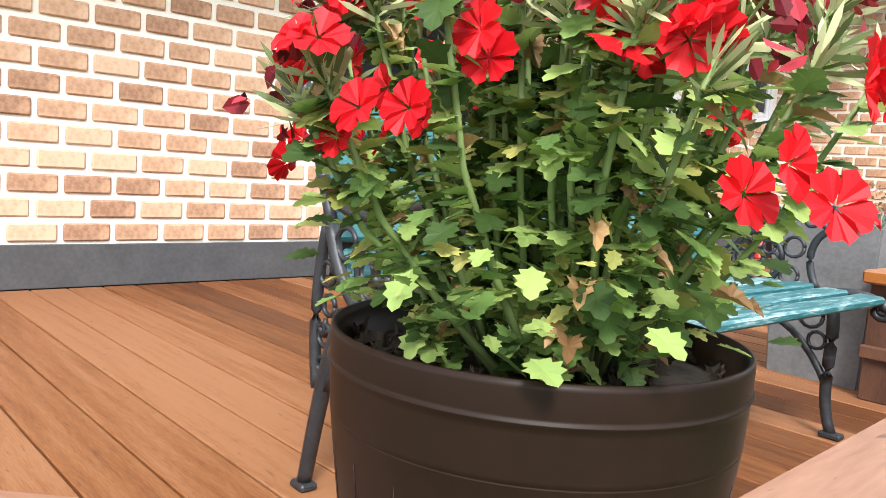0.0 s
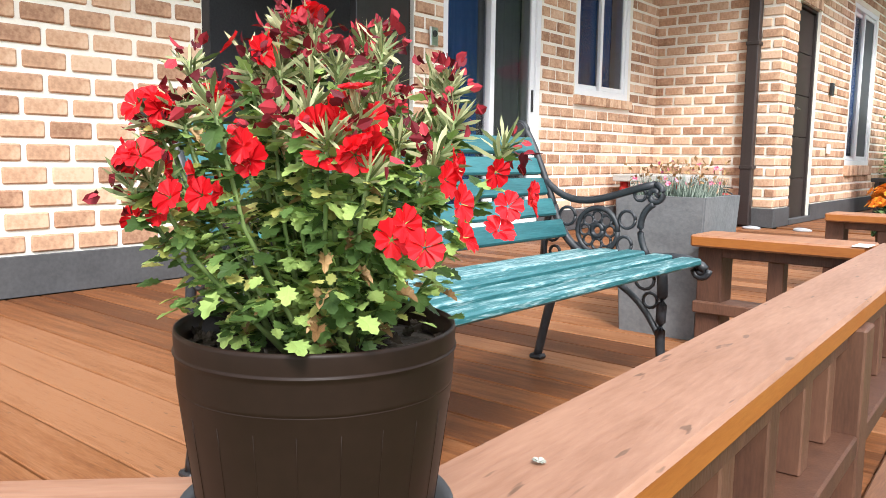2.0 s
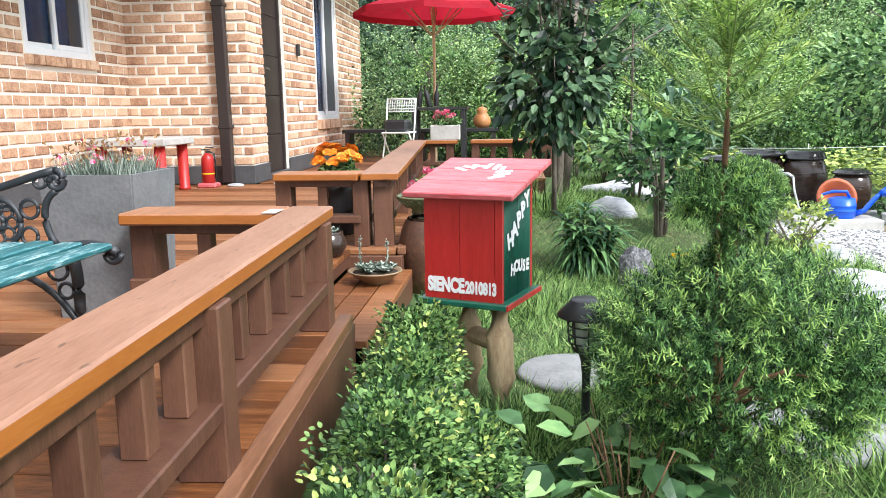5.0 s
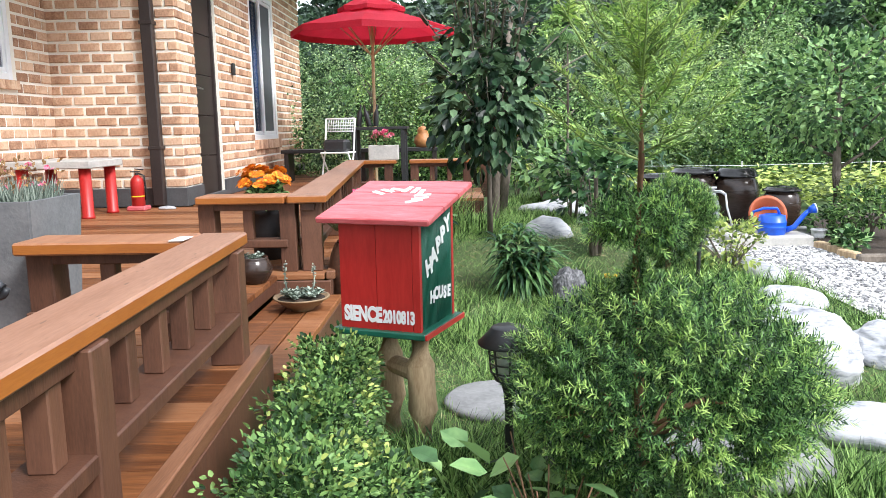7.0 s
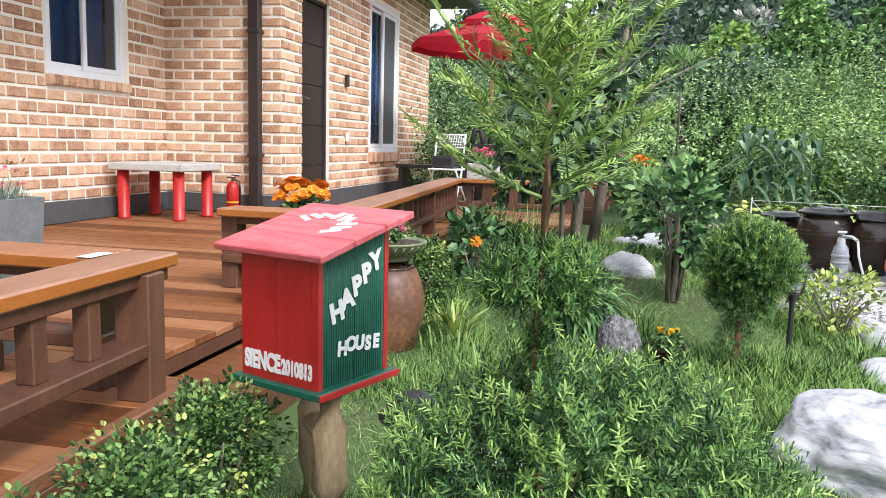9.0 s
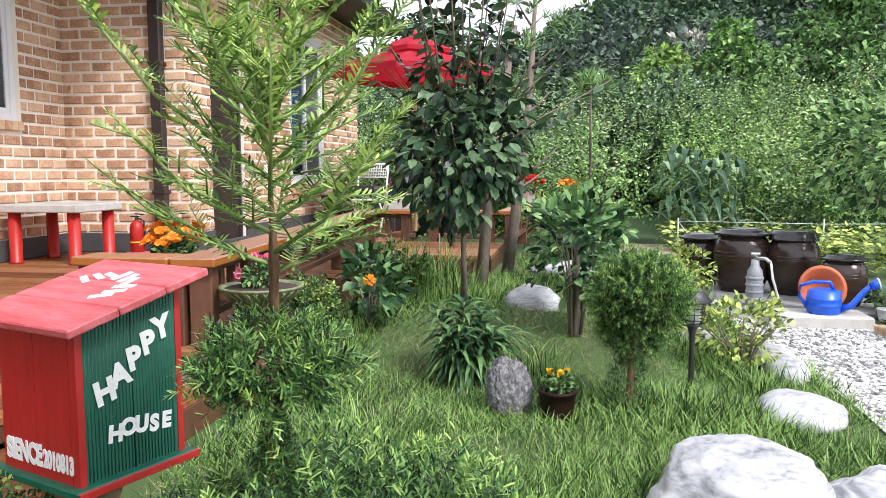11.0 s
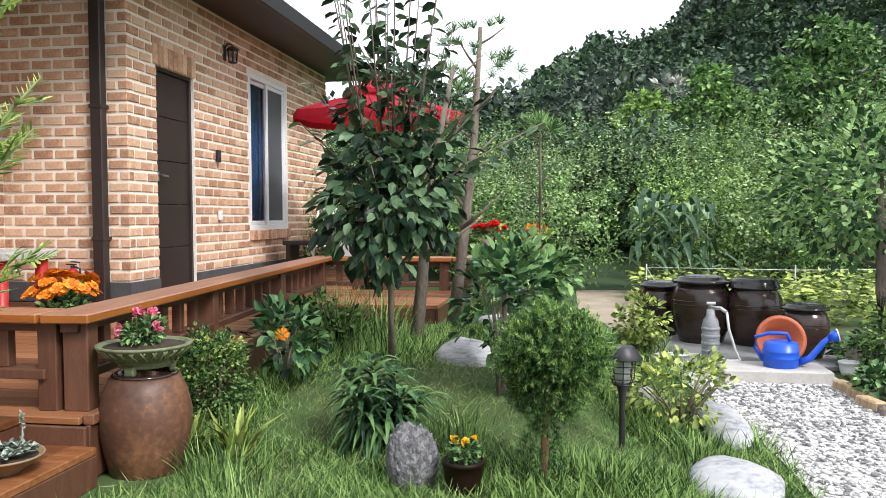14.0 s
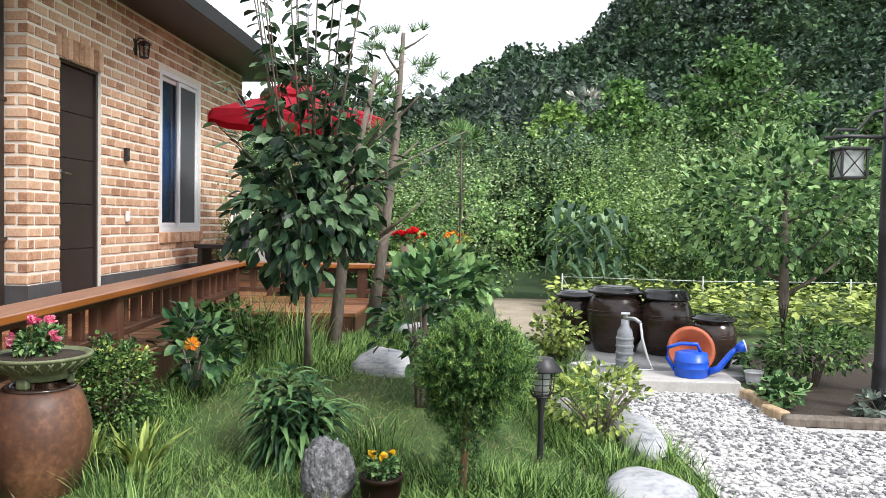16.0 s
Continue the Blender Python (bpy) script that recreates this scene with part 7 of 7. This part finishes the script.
v, f = scatter(LEAF, LEAF_F, P, A, unit(len(P)) * 0.5 + np.array([0, 0, 1.0]), 0.07 + 0.03 * rng.random(len(P)))
raw("shoot_foliage", v, f, PEARLEAF, pear)


def pine(x, y, h, lean, r, n_tuft, label, cr=(0.5, 0.5, 0.4), cz=None):
    t = thing("pine_tree", pose(x, y, gz(x, y) - 0.01), label, "tree")
    bm = bmesh.new()
    top = (lean[0], lean[1], h)
    branchy(bm, (0, 0, 0), top, r, 9, cr[0], 0.7)
    part("trunk", bm, BARK, t)
    cz = cz or h * 0.85
    d = unit(n_tuft)
    c = np.array([lean[0] * 0.85, lean[1] * 0.85, cz]) + d * np.asarray(cr) * (0.5 + 0.5 * rng.random(n_tuft))[:, None]
    k = 60
    p = np.repeat(c, k, 0)
    ah = unit(n_tuft * k) * 0.8 + np.repeat(d * 0.4 + np.array([0, 0, 0.6]), k, 0)
    v, f = scatter(NEEDLE, NEEDLE_F, p, ah, unit(len(p)), (0.10 if x < 0.5 or x > 1.3 else 0.055) + 0.04 * rng.random(len(p)), 0.35)
    raw("needle_foliage", v, f, BUSHLEAF, t)
    return t


pine(0.90, 8.35, 1.8, (0.2, 0.3), 0.045, 10, "slender pine with a rough grey trunk", (0.4, 0.4, 0.25))
pine(1.0, 9.22, 2.2, (0.2, 0.1), 0.05, 26, "slender pine with bare candle-like tips", (0.36, 0.34, 0.3), 2.0)
pine(1.62, 9.6, 1.5, (0.0, 0.0), 0.022, 10, "young pine with a tufted head", (0.13, 0.13, 0.08), 1.48)
pine(-1.2, 17.5, 2.0, (0.2, 0.0), 0.08, 90, "low spreading pine behind the terrace", (1.2, 0.9, 0.45), 1.75)
pine(0.6, 17.5, 1.9, (0.2, 0.0), 0.08, 80, "low spreading pine behind the terrace", (0.9, 0.9, 0.4), 1.65)

rt = thing("round_tree", pose(4.05, 9.62, 0), "round-headed small tree with fine green leaves", "tree")
bm = bmesh.new()
branchy(bm, (0, 0, 0), (0, 0, 1.6), 0.05, 10, 0.75, 0.6)
part("trunk", bm, BARK, rt)
crown("crown", (0, 0, 1.22), (0.76, 0.74, 0.50), 190, 16, 0.065, BUSHLEAF, rt, 0.22, fill=0.4)

# ---- field, thicket and wooded hill ----
def smooth(t):
    t = np.clip(t, 0, 1)
    return t * t * (3 - 2 * t)


RIDGE_X = (-40, -9, -3.2, 2.8, 10.6, 15.7, 24, 36, 60)
RIDGE_Z = (2.5, 3.0, 6.0, 10.0, 12.6, 17.0, 25.0, 35.0, 44.0)


def land(x, y):
    """Height of the far ground: a bank behind the field, then the wooded hill."""
    x, y = np.asarray(x, float), np.asarray(y, float)
    bank = 1.0 * smooth((y - 15) / 12) + 2.0 * smooth((y - 26) / 14)
    ridge = np.interp(x, RIDGE_X, RIDGE_Z) + 0.7 * np.sin(x * 0.55) + 0.5 * np.sin(x * 1.3 + 1.0)
    return bank + ridge * smooth((y - 34) / 52) * (1 - 0.55 * smooth((y - 95) / 60)) + 0.5 * np.sin(x * 0.35) * smooth((y - 30) / 20)


gx = np.concatenate([np.linspace(-160, -12, 22), np.linspace(-9, 45, 46), np.linspace(50, 190, 22)])
gy = np.concatenate([np.linspace(14.5, 34, 16), np.linspace(36, 150, 40)])
X, Y = np.meshgrid(gx, gy)
Z = land(X, Y) + 0.004
nx = len(gx)
vs = np.stack([X.ravel(), Y.ravel(), Z.ravel()], 1)
fs = [(j * nx + i, j * nx + i + 1, (j + 1) * nx + i + 1, (j + 1) * nx + i) for j in range(len(gy) - 1) for i in range(nx - 1)]
tagged(raw("hillside", vs, fs, FORESTFLOOR, smooth=True), "wooded hillside rising behind the garden", "hill", kind="structure")


def thicket(name, spots, size, n_leaf, material, label, category, n_clump=60, shape=QLEAF, faces=QLEAF_F, fill=0.45, spread=0.2):
    V, F = [], []
    k = 0
    for x, y, z, r, h in spots:
        p, o = clumps((x, y, z + h * 0.5), (r, r, h * 0.56), n_clump, n_leaf, spread, fill)
        p = p[p[:, 2] > z - 0.05]
        v, f = scatter(shape, faces, p, unit(len(p)) + (p - np.array([x, y, z + h * 0.5])) / max(r, h) * 0.8, unit(len(p)) * 0.8 + np.array([0, 0, 1.0]), size * (0.7 + 0.6 * rng.random(len(p))), 1.25)
        V.append(v)
        F += [tuple(i + k for i in q) for q in f]
        k += len(v)
    return tagged(raw(name, np.concatenate(V), F, material), label, category, kind="stuff")


def shoots_of(name, spots, per, length, leaf, material, label):
    """Upright leafy shoots rising out of the shrubs."""
    V, F, k = [], [], 0
    for x, y, z, r, h in spots:
        a = rng.random(per) * 2 * np.pi
        q = r * np.sqrt(rng.random(per)) * 0.95
        base = np.column_stack([x + q * np.cos(a), y + q * np.sin(a), z + h * (1.02 - 0.45 * (q / r) ** 2)])
        lean = np.column_stack([rng.normal(0, 0.16, per), rng.normal(0, 0.16, per), np.ones(per)])
        ln = length * (0.5 + 0.9 * rng.random(per))
        m = 15
        t = np.linspace(-0.3, 1.0, m)
        p = (base[:, None] + lean[:, None] * (ln[:, None] * t)[..., None]).reshape(-1, 3)
        ah = unit(len(p)) * np.array([1, 1, 0.25]) + np.array([0, 0, 0.35])
        v, f = scatter(QLEAF, QLEAF_F, p, ah, unit(len(p)) * 0.5 + np.array([0, 0, 1.0]), leaf * (0.6 + 0.7 * rng.random(len(p))), 1.3)
        V.append(v)
        F += [tuple(i + k for i in g) for g in f]
        k += len(v)
    return tagged(raw(name, np.concatenate(V), F, material), label, "thicket", kind="stuff")


bands = ([], [], [], [])
for i in range(128):
    x = rnd.uniform(-4.5, 13)
    y = rnd.uniform(14.4, 22)
    if 1.9 < x < 3.6 and y < 15.6:
        continue
    h = rnd.uniform(0.75, 1.5) + 0.17 * (y - 14)
    bands[rnd.choice((0, 0, 1, 1, 2, 3))].append((x, y, float(land(x, y)), rnd.uniform(0.55, 1.1), h))
sp3 = []
for i in range(26):
    x = rnd.uniform(-8, 4)
    sp3.append((x, rnd.uniform(19, 26), 0.4, rnd.uniform(1.0, 1.5), rnd.uniform(2.0, 2.9) + (0.8 if x < -2.5 else 0)))
for spots_, mat_, lab in zip(bands, (FARLEAF, ORCHARDLEAF, THICKLIME, THICKDARK), ("dense green thicket of shrubs behind the field", "grey-green orchard shrubs in the thicket", "brighter yellow-green shrubs in the thicket", "dark green shrubs in the thicket")):
    thicket("thicket", spots_, 0.058, 30, mat_, lab, "thicket", 72, fill=0.3, spread=0.17)
    if mat_ is not THICKDARK:
        shoots_of("thicket_shoots", spots_, 34, 0.5, 0.060, ORCHARDLEAF if mat_ is FARLEAF else mat_, "upright leafy shoots above the shrubs")
thicket("far_woods", sp3, 0.17, 18, FORESTLEAF, "dark trees behind the terrace", "woods", 90)


def big_tree(x, y, h, r, material, label, leaf=0.16, n=190):
    z = float(land(x, y))
    t = thing("broadleaf_tree", pose(x, y, z), label, "tree")
    bm = bmesh.new()
    branchy(bm, (0, 0, -0.1), (0.1, 0, h * 0.85), 0.13, 12, r * 0.85, 0.7, 0.01)
    part("trunk", bm, BARK, t)
    for k in range(13):
        a = k * 2.4
        f_ = k / 12
        q = r * (0.62 - 0.50 * f_) * rnd.uniform(0.8, 1.15)
        w = r * (0.50 - 0.20 * f_)
        crown("crown", (q * math.cos(a), q * math.sin(a), h * (0.42 + 0.54 * f_ + rnd.uniform(-0.03, 0.03))), (w, w, h * 0.085), n // 5, 15, leaf, material, t, 0.22, QLEAF, QLEAF_F, 0.35, 0.35, width=1.2)
    return t


big_tree(8.3, 24.5, 4.7, 2.6, TREELEAF, "large spreading broadleaf tree behind the thicket")
big_tree(6.0, 27.0, 3.9, 2.0, FARLEAF, "green broadleaf tree behind the thicket")
big_tree(4.2, 27.5, 3.5, 1.8, THICKLIME, "bright green broadleaf tree behind the thicket")
big_tree(2.0, 26.0, 2.3, 1.5, FARLEAF, "green broadleaf tree behind the thicket")
big_tree(12.0, 23.0, 3.6, 2.2, TREELEAF, "green broadleaf tree behind the thicket")
big_tree(-2.5, 25.0, 4.2, 2.2, FORESTLEAF, "dark tree behind the terrace")
big_tree(15.5, 27.0, 4.4, 2.6, FORESTMID, "dark broadleaf tree at the foot of the hill")
big_tree(10.5, 31.0, 3.6, 2.4, FORESTMID, "dark broadleaf tree at the foot of the hill")

# canopy of the wooded hill
spots = []
while len(spots) < 2700:
    y = 33 + 65 * rnd.random() ** 0.8
    x = rnd.uniform(-0.42 * y, 0.66 * y)
    spots.append((x, y))
# the third leaf colour carries the hill's haze
for mat_, lab, part_ in ((FORESTLEAF, "dark green woods covering the hill", 0), (FORESTMID, "mid green broadleaf trees on the hill", 1), (FORESTBLUE, "greyish haze-tinted pines on the hill", 2)):
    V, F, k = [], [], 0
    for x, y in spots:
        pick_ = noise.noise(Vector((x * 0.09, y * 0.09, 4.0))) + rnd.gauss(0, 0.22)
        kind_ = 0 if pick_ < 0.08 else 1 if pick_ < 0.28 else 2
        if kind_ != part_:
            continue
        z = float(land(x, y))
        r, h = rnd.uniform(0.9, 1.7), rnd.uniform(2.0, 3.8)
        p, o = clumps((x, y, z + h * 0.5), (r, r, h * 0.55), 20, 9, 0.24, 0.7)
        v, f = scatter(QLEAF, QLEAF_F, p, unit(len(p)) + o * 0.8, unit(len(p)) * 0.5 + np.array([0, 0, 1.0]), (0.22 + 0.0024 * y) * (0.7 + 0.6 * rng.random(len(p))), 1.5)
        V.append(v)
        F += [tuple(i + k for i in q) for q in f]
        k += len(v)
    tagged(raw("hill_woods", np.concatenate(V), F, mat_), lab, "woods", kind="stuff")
pk = thing("blossom_tree", pose(6.5, 38, float(land(6.5, 38))), "pale blossoming tree at the foot of the hill", "tree")
crown("crown", (0, 0, 2.6), (1.0, 1.0, 1.0), 40, 14, 0.3, DRYPALE, pk, 0.25, QLEAF, QLEAF_F)

# bean field, string and corn
n = 9000
xy = np.stack([rng.uniform(2.6, 9, n), 10.9 + 3.2 * rng.random(n)], 1)
row = np.sin(xy[:, 1] * 9) > -0.4
xy = xy[row]
n = len(xy)
v, f = scatter(LEAF, LEAF_F, np.column_stack([xy, 0.05 + 0.30 * rng.random(n)]), unit(n) * np.array([1, 1, 0.3]), unit(n) * 0.4 + np.array([0, 0, 1.0]), 0.06 + 0.05 * rng.random(n), 1.2)
tagged(raw("bean_field", v, f, LIMELEAF), "rows of pale green bean plants", "field", kind="stuff")
bm = bmesh.new()
box(bm, (1.95, 10.7, -0.02), (2.75, 14.4, 0.012))
tagged(part("dirt_path", bm, SANDY), "pale trodden dirt path beside the field", "path", kind="structure")
fe2 = thing("string_fence", Matrix(), "low green string fence on thin stakes round the field", "fence")
for x in (2.75, 4.4, 6.1, 7.8, 9.4):
    bm = bmesh.new()
    cyl(bm, (x, 13.0, 0), (x, 13.0, 0.46), 0.008, seg=6)
    part("stake", bm, WHITEPAINT, fe2)
bm = bmesh.new()
tube(bm, [(2.75, 13.0, 0.42), (4.4, 13.0, 0.40), (6.1, 13.0, 0.42), (7.8, 13.0, 0.40), (9.4, 13.0, 0.42)], 0.0035, 5)
tube(bm, [(2.75, 13.0, 0.42), (2.8, 11.0, 0.14)], 0.0035, 5)
part("string", bm, WHITEPAINT, fe2)
def corn(x, y, h):
    t = thing("corn_plant", pose(x, y, 0), "tall corn plant with broad arching leaves", "corn", "corn plants")
    bm = bmesh.new()
    tube(bm, [(0, 0, 0), (0.01, 0, h * 0.5), (0.0, 0.01, h)], 0.014, 6, 0.006)
    part("stalk", bm, STEM, t)
    vs, fs = [], []
    for k in range(12):
        a = k * 2.7 + rnd.uniform(-0.4, 0.4)
        z = h * (0.25 + 0.72 * k / 11)
        ln = rnd.uniform(0.42, 0.62)
        d, w = Vector((math.cos(a), math.sin(a), 0)), Vector((-math.sin(a), math.cos(a), 0))
        b = len(vs)
        for q, wd in ((0, 0.5), (0.2, 1.0), (0.45, 1.0), (0.7, 0.7), (0.88, 0.4), (1, 0.03)):
            c = Vector((0, 0, z)) + d * ln * q * 0.85 + Vector((0, 0, ln * (1.05 * q - 1.35 * q * q)))
            vs += [(c - w * 0.050 * wd + Vector((0, 0, 0.012 * wd)))[:], c[:], (c + w * 0.050 * wd + Vector((0, 0, 0.012 * wd)))[:]]
        for g in range(5):
            e = b + 3 * g
            fs += [(e, e + 1, e + 4, e + 3), (e + 1, e + 2, e + 5, e + 4)]
    raw("foliage", vs, fs, CORNLEAF, t)


for x, y, h in ((2.75, 13.9, 1.15), (3.0, 14.2, 1.25), (3.25, 13.9, 1.1), (3.45, 14.3, 1.2), (2.95, 14.6, 1.3), (3.2, 14.6, 1.25), (3.6, 14.0, 1.1)):
    corn(x, y, h)
for x, y, m_, l_ in ((0.9, 13.6, ORANGEPETAL, "orange garden flowers beyond the terrace"), (1.45, 13.6, ORANGEPETAL, "orange flowers beyond the terrace railing")):
    s_ = shrub("flower_bush", x, y, 0.55, (0.22, 0.2, 0.35), 40, 12, 0.06, LIMELEAF, l_, "bush", 6)
    p, o = clumps((0, 0, 0.85), (0.16, 0.15, 0.10), 8, 5, 0.2, 0.6)
    v, f = scatter(PETAL5, PETAL5_F, p, ahead_random(len(p)), unit(len(p)), 0.045)
    tagged(raw("blossom", v, f, m_, s_), kind="stuff")

# ---- bricks, boards and other pieces ----
def brick_data(name, length):
    bm = bmesh.new()
    box(bm, (0, -0.012, 0), (length, 0.004, BH), bev=0.007)
    me = bpy.data.meshes.new(name)
    bm.to_mesh(me)
    bm.free()
    me.materials.append(BRICK)
    return me


BRICK_ME = {}


def lay_bricks(wall, length, z0, z1, holes, near):
    """Running bond over a wall's face. Bricks in the stretch 'near' (x0, x1, z0, z1) are single pieces, the rest one joined piece."""
    inv = []
    single = 0
    row = 0
    z = z0 + JOINT / 2
    while z + BH < z1:
        x = 0.0 if row % 2 == 0 else -PITCH / 2
        while x < length:
            a, b = max(x, 0.0), min(x + PITCH - JOINT, length)
            for h in holes:
                if h[2] - 0.02 < z + BH / 2 < h[3] + 0.02:
                    if h[0] <= a and b <= h[1]:
                        b = a
                    elif a < h[0] < b and b <= h[1] + 0.3:
                        b = h[0] - 0.004
                    elif a < h[1] < b:
                        a = h[1] + 0.004
            if b - a > 0.03:
                w = round(b - a, 2)
                if single < 300 and near[0] < a < near[1] and near[2] < z < near[3]:
                    if w not in BRICK_ME:
                        BRICK_ME[w] = brick_data("brick", w)
                    o = new("brick", BRICK_ME[w])
                    o.parent = wall
                    o.location = (a, rnd.uniform(-0.002, 0.003), z)
                    o.rotation_euler = (rnd.uniform(-0.01, 0.01), rnd.uniform(-0.006, 0.006), 0)
                    single += 1
                else:
                    inv.append((a, b, z, rnd.uniform(-0.002, 0.003)))
            x += PITCH
        z += COURSE
        row += 1
    vs, fs = [], []
    for a, b, z, dy in inv:
        k = len(vs)
        c = 0.007
        y = -0.012 + dy
        vs += [(a, 0.004, z), (b, 0.004, z), (b, 0.004, z + BH), (a, 0.004, z + BH), (a, y + c, z), (b, y + c, z), (b, y + c, z + BH), (a, y + c, z + BH), (a + c, y, z + c), (b - c, y, z + c), (b - c, y, z + BH - c), (a + c, y, z + BH - c)]
        for i in range(4):
            j = (i + 1) % 4
            fs.append((k + i, k + j, k + 4 + j, k + 4 + i))
            fs.append((k + 4 + i, k + 4 + j, k + 8 + j, k + 8 + i))
        fs.append((k + 8, k + 9, k + 10, k + 11))
    ob = raw("brickwork", vs, fs, BRICK_J, wall)
    tagged(ob, kind="stuff")


def grow(h, s, t=0.0):
    return (h[0] - s, h[1] + s, h[2] - s, h[3] + t)


lay_bricks(west, FY - Y0 - 0.016, PLINTH_TOP, TOP, [grow(ENTRY, 0), grow(SLIDE, 0), (WIN1[0] - 0.03, WIN1[1] + 0.05, WIN1[2] - 0.095, WIN1[3])], (2.9 + 0.5, 4.7 + 0.5, 0.4, 2.2))
lay_bricks(face, EX - WX + 0.012, PLINTH_TOP, TOP, [], (0, 2, 0.4, 3.2))
lay_bricks(east, YF - FY, PLINTH_TOP, TOP, [(DOOR2[0] - 0.05, DOOR2[1] + 0.05, DOOR2[3] - 0.01, DOOR2[3] + 0.21), DOOR2, (WIN2[0] - 0.04, WIN2[1] + 0.04, WIN2[2] - 0.14, WIN2[3])], (0, 2.2, 0.4, 3.2))

# deck boards, each its own piece
y = 1.35
first = None
while y < 16.4:
    xe = edge_x(y + BW / 2) + (0.02 if 5.0 < y + BW / 2 < 6.36 or y < 2.55 else -0.036)
    x_in = WX if y + BW < FY else EX
    if y + BW < FY or y > FY:
        bm = bmesh.new()
        box(bm, (x_in + 0.024, y, D - 0.028), (xe, y + BW - 0.006, D), bev=0.003)
        b = part("plank", bm, DECKWOOD, deck)
    y += BW
